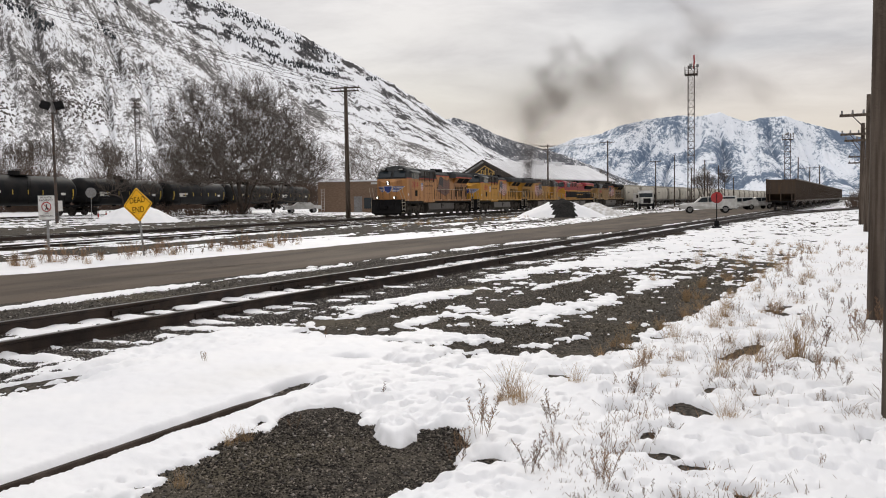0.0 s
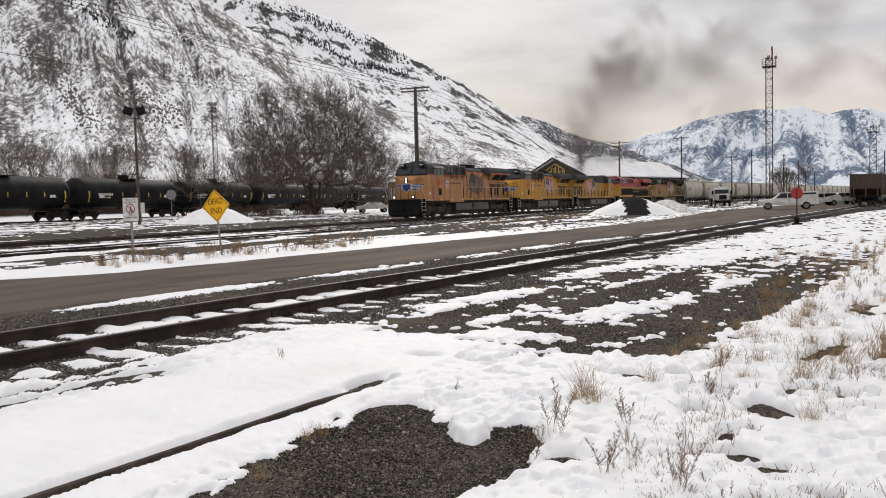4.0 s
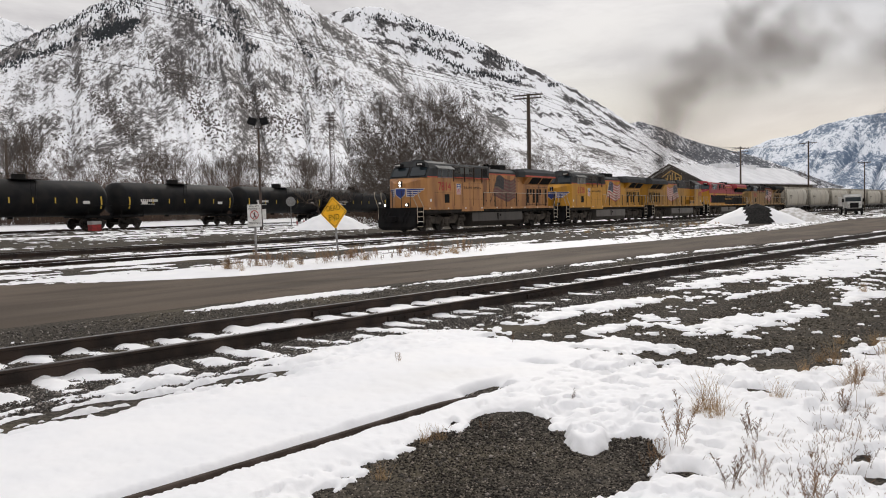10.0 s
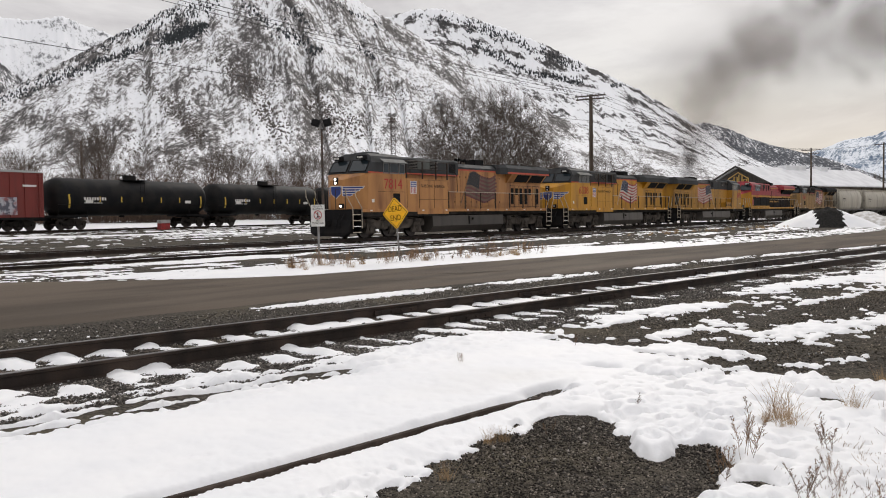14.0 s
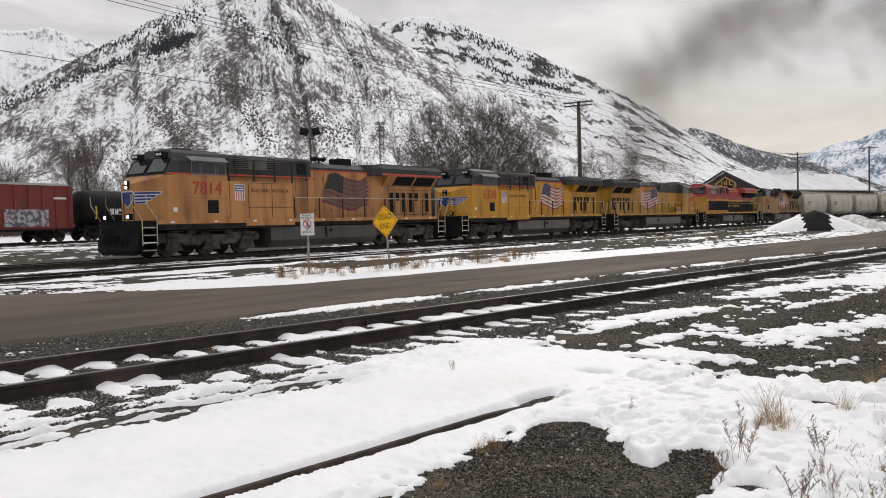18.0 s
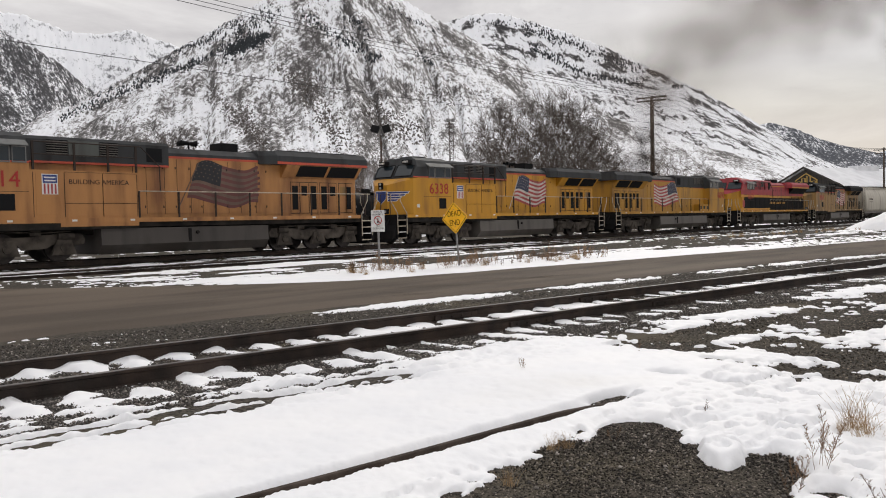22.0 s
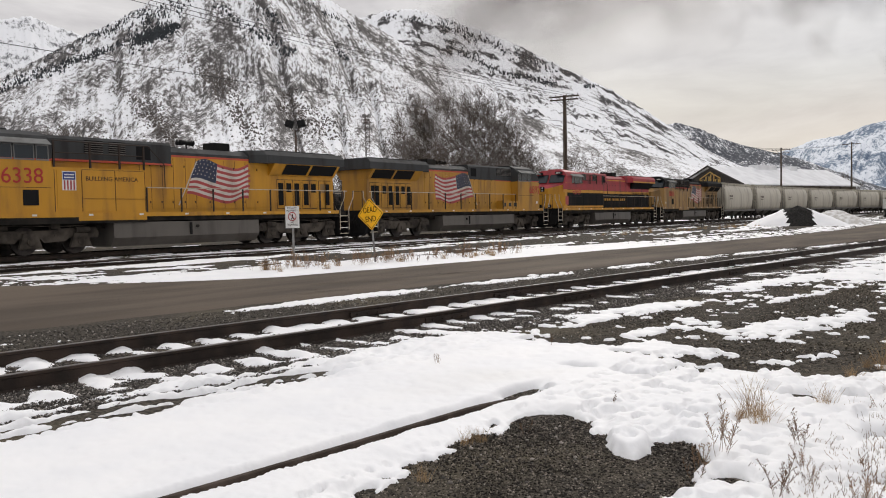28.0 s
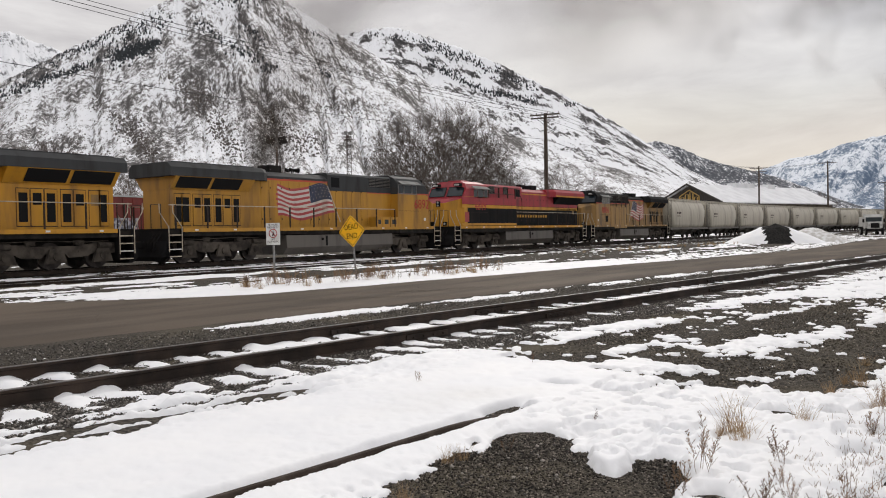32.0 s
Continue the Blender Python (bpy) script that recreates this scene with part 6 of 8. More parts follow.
BRICK = mat("tan brick wall", (0.25, 0.175, 0.125), (0.19, 0.130, 0.092), rough=0.9, scale=3.0, bump=0.3, bscale=12, stretch=(1, 1, 3))
CLAD = mat("dark shed cladding", (0.045, 0.042, 0.04), (0.07, 0.062, 0.055), rough=0.8, scale=1.5, stretch=(4, 4, 0.3))
CLAD_T = mat("tan shed cladding", (0.20, 0.175, 0.14), (0.14, 0.12, 0.10), rough=0.8, scale=1.0, stretch=(3, 3, 0.3))
ROOF_S = mat("snow-dusted metal roof", (0.84, 0.85, 0.87), (0.72, 0.73, 0.75), rough=0.5, scale=0.4, bump=0.05, bscale=3)
CINDER = mat("black cinder heap", (0.012, 0.012, 0.012), (0.03, 0.028, 0.026), rough=0.95, scale=8, bump=0.8, bscale=10)
GOLD = mat("yellow emblem paint", (0.55, 0.36, 0.10), rough=0.5, bump=0)


def insulator(bm, p):
    cyl(bm, p, (p[0], p[1], p[2] + 0.16), 0.05, 0.035, n=6)


def pole(x, y, top, r=0.15, arms=(), arm_dir=0.0, label="weathered wooden utility pole with a crossarm", lean=0.0, name="utility_pole"):
    """Tapered wooden pole; arms: (height, half length, pegs)."""
    z = float(zg(y)) - 0.1
    po = empty(name, Matrix.Translation((x, y, z)) @ Matrix.Rotation(lean, 4, "Y"), label=label, category="utility pole", group="utility poles")
    bm = bmesh.new()
    h = top - z
    rings = []
    for i in range(7):
        k = i / 6
        rr = r * (1 - 0.35 * k)
        rings.append([(rr * math.cos(a), rr * math.sin(a), h * k) for a in [j * math.pi / 5 for j in range(10)]])
    loft(bm, rings)
    part("shaft", bm, WOOD, po, smooth=True)
    d = Vector((math.cos(arm_dir), math.sin(arm_dir), 0))
    for za, half, pegs in arms:
        bm = bmesh.new()
        m = Matrix.Translation((0, 0, za - z)) @ Matrix.Rotation(arm_dir, 4, "Z")
        box(bm, -half, half, r * 0.7, r * 0.7 + 0.10, -0.06, 0.06, m)
        ar = part("crossarm", bm, WOOD, po)
        bm = bmesh.new()
        for i in range(pegs):
            q = d * (-half * 0.92 + 2 * half * 0.92 * i / max(1, pegs - 1)) + Vector((-d.y, d.x, 0)) * (r * 0.7 + 0.05)
            insulator(bm, (q.x, q.y, za - z + 0.06))
        part("insulators", bm, STEEL, ar)
        bm = bmesh.new()
        for s in (-1, 1):
            pipe(bm, [tuple(d * s * half * 0.55 + Vector((-d.y, d.x, 0)) * r + Vector((0, 0, za - z - 0.05))), (0, 0, za - z - 0.75)], 0.02, 4)
        part("brace", bm, STEEL_D, ar)
    return po


# the two close poles at the edge of the weeds, and the line behind them
pole(6.42, -1.06, 9.0, 0.15, label="rough weathered timber pole standing in snowy weeds")
pole(11.6, -1.62, 9.0, 0.16, label="rough weathered timber pole behind another one")
A_N = math.radians(82)
pole(39.7, -5.0, 5.6, 0.17, [(4.72, 1.15, 6)], A_N)
pole(50.0, -6.0, 5.2, 0.16, [(4.6, 1.1, 6), (4.25, 0.9, 4)], A_N)
pole(82.0, -9.9, 5.4, 0.16, [(4.75, 1.2, 6), (4.2, 1.2, 6)], A_N)
pole(68.5, 35.2, 12.2, 0.24, [(12.05, 1.45, 6), (11.75, 1.35, 4)], math.radians(100), label="tall dark utility pole with double crossarms and insulators")
pole(158.0, 36.8, 12.4, 0.2, [(12.0, 1.6, 6), (11.4, 1.4, 4)], math.radians(95))
pole(178.0, 28.2, 14.1, 0.2, [(13.7, 1.7, 6)], math.radians(85))
pole(199.0, 20.2, 10.4, 0.16, [(10.2, 1.3, 4)], math.radians(85))
for x, y, t in ((199.4, 15.9, 11.6), (199.8, 9.1, 10.3), (199.9, 6.0, 8.9), (199.7, -11.0, 10.2), (199.4, -15.4, 8.2), (240, 14.5, 10.0), (260, 11.0, 9.5), (280, 6.5, 9.0), (220, 3.0, 6.5)):
    pole(x, y, t, 0.17, label="plain dark pole far down the yard")
pole(199.6, -13.4, 7.9, 0.15, [(7.7, 2.2, 4)], math.radians(85))
pole(71.5, 131.9, 14.6, 0.3, label="thick dark pole behind the tank wagons")


def wire(p, q, sag, r=0.014, name="overhead_wire", label="thin dark overhead cable slung between poles"):
    bm = bmesh.new()
    p, q = Vector(p), Vector(q)
    pts = []
    for i in range(21):
        k = i / 20
        c = p.lerp(q, k)
        c.z -= sag * 4 * k * (1 - k)
        pts.append(tuple(c))
    pipe(bm, pts, r, 4)
    ob = link(name, bm, WIRE)
    return tagged(ob, label=label, category="cable", group="overhead cables")


for dy, z0, z1 in ((-1.2, 12.1, 13.4), (-0.4, 12.1, 13.5), (0.9, 12.1, 13.9), (0.2, 9.8, 9.7)):
    wire((68.5, 35.2 + dy, z0), (-22, 33.5 + dy, z1), 1.1)
    wire((68.5, 35.2 + dy, z0), (158, 36.8 + dy, z0 + 0.1), 1.5)
for dy in (-1.2, 1.2):
    wire((158, 36.8 + dy, 12.1), (178, 28.2 + dy, 13.8), 0.2, 0.012)
pole(-22, 33.5, 14.0, 0.22, [(13.5, 1.45, 6)], math.radians(100))


def lattice_tower(x, y, top, w, label, platform=True, taper=1.0, legs=4, material=None):
    z = float(zg(y)) - 0.1
    tw = empty("lattice_tower", Matrix.Translation((x, y, z)), label=label, category="light tower")
    h = top - z
    n = max(6, int(h / (w * 1.1)))
    cs = [(math.cos(2 * math.pi * (i + 0.5) / legs), math.sin(2 * math.pi * (i + 0.5) / legs)) for i in range(legs)]

    def at(i, k):
        s = w * 0.7 * (taper + (1 - taper) * k)
        return (cs[i][0] * s, cs[i][1] * s, h * k)
    m = material or STEEL_D
    for i in range(legs):
        bm = bmesh.new()
        cyl(bm, at(i, 0), at(i, 1), 0.05, n=5)
        part("leg", bm, m, tw)
    for i in range(legs):
        j = (i + 1) % legs
        for s in range(n):
            a, b = s / n, (s + 1) / n
            bm = bmesh.new()
            cyl(bm, at(i, a), at(j, a), 0.026, n=4)
            part("strut", bm, m, tw)
            bm = bmesh.new()
            cyl(bm, at(i, a) if s % 2 else at(j, a), at(j, b) if s % 2 else at(i, b), 0.026, n=4)
            part("brace", bm, m, tw)
    if platform:
        bm = bmesh.new()
        box(bm, -w, w, -w, w, h - 1.4, h - 1.3)
        part("platform", bm, m, tw)
        bm = bmesh.new()
        for a, b in ((-w, -w), (w, -w), (w, w), (-w, w)):
            cyl(bm, (a, b, h - 1.35), (a, b, h - 0.3), 0.03, n=4)
        for zz in (h - 0.8, h - 0.3):
            pipe(bm, [(-w, -w, zz), (w, -w, zz), (w, w, zz), (-w, w, zz), (-w, -w, zz)], 0.025, 4)
        part("guard_rail", bm, m, tw)
        for a, b in ((-w, 0), (w, 0.2), (0, -w)):
            bm = bmesh.new()
            box(bm, a - 0.25, a + 0.25, b - 0.2, b + 0.2, h - 0.25, h + 0.15)
            part("floodlight", bm, STEEL, tw)
    return tw


tw = lattice_tower(129.8, 7.9, 21.4, 0.92, "tall slim lattice light tower with a railed platform")
bm = bmesh.new()
pipe(bm, [(0.5, -0.3, 21.6), (0.7, -0.4, 22.6), (0.55, -0.35, 23.6)], 0.13, 6)
part("red_marker", bm, SIGN_R, tw, "red marker on top")
lattice_tower(199.8, -8.8, 15.6, 1.15, "four-legged lattice light tower far down the yard", taper=1.25)
lattice_tower(113.0, 98.4, 19.8, 0.7, "thin guyed lattice mast in front of the mountain", legs=3)

# floodlight pole
fz = float(zg(50.4))
fp = empty("floodlight_pole", Matrix.Translation((48.6, 50.4, fz)), label="dark steel pole with two floodlights on top", category="floodlight")
bm = bmesh.new()
cyl(bm, (0, 0, -0.1), (0, 0, 8.6), 0.13, 0.08, n=10)
part("pole", bm, STEEL_D, fp)
bm = bmesh.new()
pipe(bm, [(-0.25, 0.35, 9.0), (-0.1, 0.25, 8.55), (0.1, -0.25, 8.55), (0.25, -0.35, 9.0)], 0.04, 6)
part("yoke", bm, STEEL_D, fp)
for s in (-1, 1):
    bm = bmesh.new()
    m = Matrix.Translation((-0.28 * s, 0.42 * s, 9.15)) @ Euler((0.3 * s, 0.35, 0.6)).to_matrix().to_4x4()
    box(bm, -0.2, 0.2, -0.33, 0.33, -0.28, 0.28, m, bevel=0.04)
    part("lamp_head", bm, BLACK, fp)


# signs
def sign_post(x, y, face, lean=0.0):
    return Matrix.Translation((x, y, float(zg(y)))) @ Matrix.Rotation(face, 4, "Z") @ Matrix.Rotation(lean, 4, "X")


ds = empty("dead_end_sign", sign_post(20.1, 17.4, radians(-86 - 8), radians(0)), label="yellow diamond warning sign on a leaning steel post in dry weeds", category="road sign")
ds.matrix_world = Matrix.Translation((20.1, 17.4, float(zg(17.4)))) @ Matrix.Rotation(radians(-86), 4, "Z") @ Matrix.Rotation(radians(5), 4, "Y").inverted()
bm = bmesh.new()
prism(bm, [(-0.03, -0.02), (0.03, -0.02), (0.03, 0.005), (0.015, 0.02), (-0.015, 0.02), (-0.03, 0.005)], "z", -0.3, 1.75)
part("post", bm, STEEL, ds)
bm = bmesh.new()
k, t = 0.535, 1.62
prism(bm, [(-k + 0.05, t - 0.05), (-0.05, t - k + 0.05), (0, t - k + 0.02), (0.05, t - k + 0.05), (k - 0.05, t - 0.05), (k - 0.02, t), (k - 0.05, t + 0.05), (0.05, t + k - 0.05), (0, t + k - 0.02), (-0.05, t + k - 0.05), (-k + 0.05, t + 0.05), (-k + 0.02, t)], "y", -0.034, -0.024)
pl = part("diamond_plate", bm, SIGN_Y, ds)
bm = bmesh.new()
for a, b in (((-1, 0), (0, -1)), ((0, -1), (1, 0)), ((1, 0), (0, 1)), ((0, 1), (-1, 0))):
    p, q = Vector((a[0], 0, a[1])) * (k - 0.06), Vector((b[0], 0, b[1])) * (k - 0.06)
    cyl(bm, p + Vector((0, -0.036, t)), q + Vector((0, -0.036, t)), 0.009, n=4)
part("border_line", bm, TXT, pl)
letters("word", "DEAD", pl, SIGN_T, Matrix.Translation((-0.27, -0.036, t + 0.06)) @ pose(0, 0, 0, 90), 0.54, 0.18, 0.003)
letters("word", "END", pl, SIGN_T, Matrix.Translation((-0.21, -0.036, t - 0.24)) @ pose(0, 0, 0, 90), 0.42, 0.18, 0.003)
bm = bmesh.new()
for z in (1.35, 1.9):
    cyl(bm, (0, -0.04, z), (0, -0.02, z), 0.016, n=6)
part("bolts", bm, STEEL, pl)

ps = empty("notice_sign", Matrix.Translation((17.6, 18.6, float(zg(18.6)))) @ Matrix.Rotation(radians(-70), 4, "Z"), label="white private property notice on a steel post", category="notice sign")
bm = bmesh.new()
box(bm, -0.03, 0.03, -0.02, 0.02, -0.2, 1.80)
part("post", bm, STEEL, ps)
bm = bmesh.new()
box(bm, -0.235, 0.235, -0.034, -0.024, 1.22, 1.90, bevel=0.004)
np_ = part("plate", bm, SIGN_W, ps)
letters("word", "PRIVATE", np_, TXT, Matrix.Translation((-0.16, -0.035, 1.815)) @ pose(0, 0, 0, 90), 0.32, 0.055, 0.002)
letters("word", "PROPERTY", np_, TXT, Matrix.Translation((-0.19, -0.035, 1.735)) @ pose(0, 0, 0, 90), 0.38, 0.055, 0.002)
letters("word", "NO", np_, TXT, Matrix.Translation((-0.05, -0.035, 1.375)) @ pose(0, 0, 0, 90), 0.10, 0.05, 0.002)
letters("word", "TRESPASSING", np_, TXT, Matrix.Translation((-0.20, -0.035, 1.295)) @ pose(0, 0, 0, 90), 0.40, 0.055, 0.002)
bm = bmesh.new()
pts = [(0.13 * math.cos(i * math.pi / 12), -0.036, 1.58 + 0.13 * math.sin(i * math.pi / 12)) for i in range(25)]
pipe(bm, pts, 0.014, 4)
pipe(bm, [(-0.09, -0.036, 1.67), (0.09, -0.036, 1.49)], 0.012, 4)
part("prohibition_ring", bm, SIGN_R, np_)
bm = bmesh.new()
pipe(bm, [(-0.03, -0.035, 1.49), (0.01, -0.035, 1.58), (0.0, -0.035, 1.66)], 0.016, 4)
pipe(bm, [(0.04, -0.035, 1.49), (0.01, -0.035, 1.58)], 0.014, 4)
part("symbol", bm, TXT, np_)

# switch stand with a red target
sw = empty("switch_stand", Matrix.Translation((46.9, 1.5, float(zg(1.5)))), label="black switch stand with a round red target beside the track", category="switch stand")
bm = bmesh.new()
box(bm, -0.35, 0.35, -0.25, 0.25, -0.05, 0.10)
box(bm, -0.16, 0.16, -0.12, 0.12, 0.10, 0.42, bevel=0.03)
part("base", bm, BLACK, sw)
bm = bmesh.new()
cyl(bm, (0, 0, 0.4), (0, 0, 1.9), 0.03, n=8)
part("mast", bm, BLACK, sw)
bm = bmesh.new()
cyl(bm, (-0.02, 0, 1.68), (0.02, 0, 1.68), 0.31, n=24)
part("target", bm, SIGN_R, sw)
bm = bmesh.new()
pipe(bm, [(0, -0.1, 0.2), (0.1, -0.6, 0.14), (0.1, -0.62, 0.35)], 0.025, 6)
part("lever", bm, BLACK, sw)

# crossing-side cabinet, oval sign and small boxes by the far track
for x, y, w, h, mtl, nm, lab in ((55.0, 57.5, 0.8, 1.9, STEEL, "relay_cabinet", "pale grey relay cabinet beside the far track"), (52.5, 55.6, 0.7, 0.75, STEEL, "junction_box", "small grey junction box on the snow")):
    e = empty(nm, Matrix.Translation((x, y, float(zg(y)))) @ Matrix.Rotation(radians(-45), 4, "Z"), label=lab, category="cabinet")
    bm = bmesh.new()
    box(bm, -w / 2, w / 2, -0.35, 0.35, 0, h, bevel=0.02)
    part("housing", bm, mtl, e)
    bm = bmesh.new()
    box(bm, -w / 2 + 0.06, w / 2 - 0.06, -0.365, -0.35, 0.1, h - 0.1)
    part("door", bm, mtl, e)
ov = empty("round_sign", Matrix.Translation((57.5, 55.5, float(zg(55.5)))) @ Matrix.Rotation(radians(-40), 4, "Z"), label="round pale sign on a thin post, seen from behind", category="sign")
bm = bmesh.new()
cyl(bm, (0, 0, -0.1), (0, 0, 2.6), 0.035, n=6)
part("post", bm, STEEL, ov)
bm = bmesh.new()
cyl(bm, (0, -0.06, 2.45), (0, -0.04, 2.45), 0.46, n=24)
part("disc", bm, STEEL, ov)
rbx = empty("equipment_box", Matrix.Translation((41.4, 63.0, float(zg(63)))), label="small red and green track equipment box", category="box")
bm = bmesh.new()
box(bm, -0.45, 0.45, -0.3, 0.3, 0, 0.55, bevel=0.02)
part("body", bm, SIGN_R, rbx)
bm = bmesh.new()
box(bm, -0.47, 0.47, -0.32, 0.32, 0.55, 0.85, bevel=0.02)
part("lid", bm, CAR_G, rbx)


# heaps
def heap(name, cx, cy, rx, ry, h, material, seed, label, turn=0.0, black=None):
    k = np.linspace(0, 1.08, 26)
    a = np.linspace(0, 2 * math.pi, 73)
    Am, K = np.meshgrid(a, k)
    nz = fbm(np.cos(Am) * 1.6 + 5, np.sin(Am) * 1.6 + K, 4, seed)
    x0, y0 = rx * K * np.cos(Am) * (1 + 0.15 * nz), ry * K * np.sin(Am) * (1 + 0.15 * nz)
    nz2 = fbm(x0 * 1.5 + 9, y0 * 1.5, 3, seed + 4)
    z = h * (1 - K ** 1.25) * (1 + 0.06 * nz2) + 0.04 * nz2
    ct, s_ = math.cos(turn), math.sin(turn)
    x, y = cx + x0 * ct - y0 * s_, cy + x0 * s_ + y0 * ct
    ob = grid_mesh(name, x, y, zg(y) + z - 0.04, [material] + ([black] if black else []))
    if black:
        c = y0[:-1, :-1] - 0.35 * x0[:-1, :-1] + 0.5 * nz2[:-1, :-1] - 0.2
        idx = ((c > -0.9) & (c < 1.1)).astype(np.int32)
        ob.data.polygons.foreach_set("material_index", idx.ravel())
    return tagged(ob, label=label, category="heap")


heap("snow_mound", 53.0, 46.5, 3.9, 3.0, 1.65, SNOW, 3, "ploughed heap of white snow")
heap("cinder_mound", 77.0, 16.6, 3.2, 4.6, 1.75, SNOW, 8, "snow-covered heap with a bare black cinder face", turn=0.0, black=CINDER)
heap("gravel_mound", 82.5, 14.6, 2.6, 3.6, 1.40, SNOW_DIRTY, 9, "grey gravel heap dusted with snow")


# warehouse
def shed():
    o = Vector((164.0, 45.4, 0))
    u, v = Vector((0.962, -0.272, 0)), Vector((0.272, 0.962, 0))
    L, Wd, ze, zr = 48.0, 14.5, 6.3, 10.0
    w = empty("warehouse", label="long low warehouse, snowy metal roof, dark gable with emblem", category="warehouse")

    def P(a, b, z):
        q = o + u * a + v * b
        return (q.x, q.y, z)
    bm = bmesh.new()
    g = [P(0, 0, -0.6), P(0, Wd, -0.6), P(0, Wd, ze), P(0, Wd / 2, zr - 0.25), P(0, 0, ze)]
    loft(bm, [g, [tuple(Vector(p) + u * 0.3) for p in g]])
    part("gable_wall", bm, CLAD, w)
    bm = bmesh.new()
    loft(bm, [[P(0.3, 0, -0.6), P(L, 0, -0.6), P(L, 0, ze), P(0.3, 0, ze)], [P(0.3, 0.3, -0.6), P(L, 0.3, -0.6), P(L, 0.3, ze), P(0.3, 0.3, ze)]])
    part("side_wall", bm, CLAD_T, w)
    bm = bmesh.new()
    loft(bm, [[P(0.3, Wd, -0.6), P(L, Wd, -0.6), P(L, Wd, ze), P(0.3, Wd, ze)], [P(0.3, Wd - 0.3, -0.6), P(L, Wd - 0.3, -0.6), P(L, Wd - 0.3, ze), P(0.3, Wd - 0.3, ze)]])
    part("back_wall", bm, CLAD_T, w)
    bm = bmesh.new()
    g2 = [tuple(Vector(p) + u * (L - 0.3)) for p in g]
    loft(bm, [g2, [tuple(Vector(p) + u * 0.3) for p in g2]])
    part("far_gable", bm, CLAD, w)
    for s, b0 in ((0, -0.8), (1, Wd + 0.8)):
        bm = bmesh.new()
        zz = ze - 0.35
        q = [P(-0.9, b0, zz), P(L + 0.6, b0, zz), P(L + 0.6, Wd / 2, zr), P(-0.9, Wd / 2, zr)]
        loft(bm, [q, [(p[0], p[1], p[2] + 0.22) for p in q]])
        part("roof_slope", bm, ROOF_S, w)
    bm = bmesh.new()
    pipe(bm, [P(-0.95, -0.8, ze - 0.2), P(-0.95, Wd / 2, zr + 0.1), P(-0.95, Wd + 0.8, ze - 0.2)], 0.2, 4)
    part("barge_board", bm, CLAD, w)
    for i in range(10):
        bm = bmesh.new()
        a = 2.5 + i * 4.7
        loft(bm, [[P(a, -0.06, 0), P(a + 0.35, -0.06, 0), P(a + 0.35, -0.06, ze - 0.5), P(a, -0.06, ze - 0.5)], [P(a, 0, 0), P(a + 0.35, 0, 0), P(a + 0.35, 0, ze - 0.5), P(a, 0, ze - 0.5)]])
        part("pilaster", bm, CLAD, w)
        if i < 9:
            bm = bmesh.new()
            loft(bm, [[P(a + 1.0, -0.05, 4.4), P(a + 4.0, -0.05, 4.4), P(a + 4.0, -0.05, 5.3), P(a + 1.0, -0.05, 5.3)], [P(a + 1.0, 0, 4.4), P(a + 4.0, 0, 4.4), P(a + 4.0, 0, 5.3), P(a + 1.0, 0, 5.3)]])
            part("window_band", bm, GREY, w)
    bm = bmesh.new()
    for a, b in ((16, 24), (30, 33)):
        q = [P(a, Wd / 2 - 1.0, zr - 0.3), P(b, Wd / 2 - 1.0, zr - 0.3), P(b, Wd / 2 + 1.0, zr - 0.3), P(a, Wd / 2 + 1.0, zr - 0.3)]
        loft(bm, [q, [(p[0], p[1], zr + 0.7) for p in q]])
    part("roof_vent", bm, ROOF_S, w)
    em = empty("gable_emblem")
    em.parent = w
    for k2, (dx, hh) in enumerate(((-1.6, 2.0), (-0.55, 3.0), (0.55, 2.6), (1.6, 2.0))):
        bm = bmesh.new()
        c = Wd / 2 + dx
        pipe(bm, [P(-0.08, c - 0.35, 5.4), P(-0.08, c - 0.35, 5.4 + hh), P(-0.08, c + 0.35, 5.4 + hh), P(-0.08, c + 0.35, 5.4)], 0.12, 4)
        part("bar_shape", bm, GOLD, em)
    bm = bmesh.new()
    pipe(bm, [P(-0.08, Wd / 2 - 2.3, 5.4), P(-0.08, Wd / 2 - 2.3, 7.6), P(-0.08, Wd / 2, 8.9), P(-0.08, Wd / 2 + 2.3, 7.6), P(-0.08, Wd / 2 + 2.3, 5.4)], 0.13, 4)
    part("outline_shape", bm, GOLD, em)


shed()


# switch cabinet and marker posts
cb = empty("switch_cabinet", Matrix.Translation((53.0, 54.8, float(zg(54.8)))), label="small pale steel switch cabinet on a post", category="cabinet")
bm = bmesh.new()
box(bm, -0.30, 0.30, -0.22, 0.22, 0.85, 1.75, bevel=0.02)
part("housing", bm, SIGN_W, cb)
bm = bmesh.new()
box(bm, -0.05, 0.05, -0.05, 0.05, -0.05, 0.85)
part("stand", bm, STEEL, cb)
bm = bmesh.new()
box(bm, -0.325, -0.30, -0.17, 0.17, 0.92, 1.68)
part("door", bm, SIGN_W, cb)
for k, (dx, dy) in enumerate(((0.0, 0.0), (0.9, -0.35), (1.6, 0.7))):
    mk = empty("marker_post", Matrix.Translation((50.4 + dx, 48.0 + dy, float(zg(48.0 + dy)))), label="short red and white marker post", category="post", group="marker posts")
    for z0, z1, mtl in ((-0.05, 0.45, SIGN_W), (0.45, 0.75, SIGN_R), (0.75, 0.95, SIGN_W)):
        bm = bmesh.new()
        cyl(bm, (0, 0, z0), (0, 0, z1), 0.055, n=8)
        part("band", bm, mtl, mk)


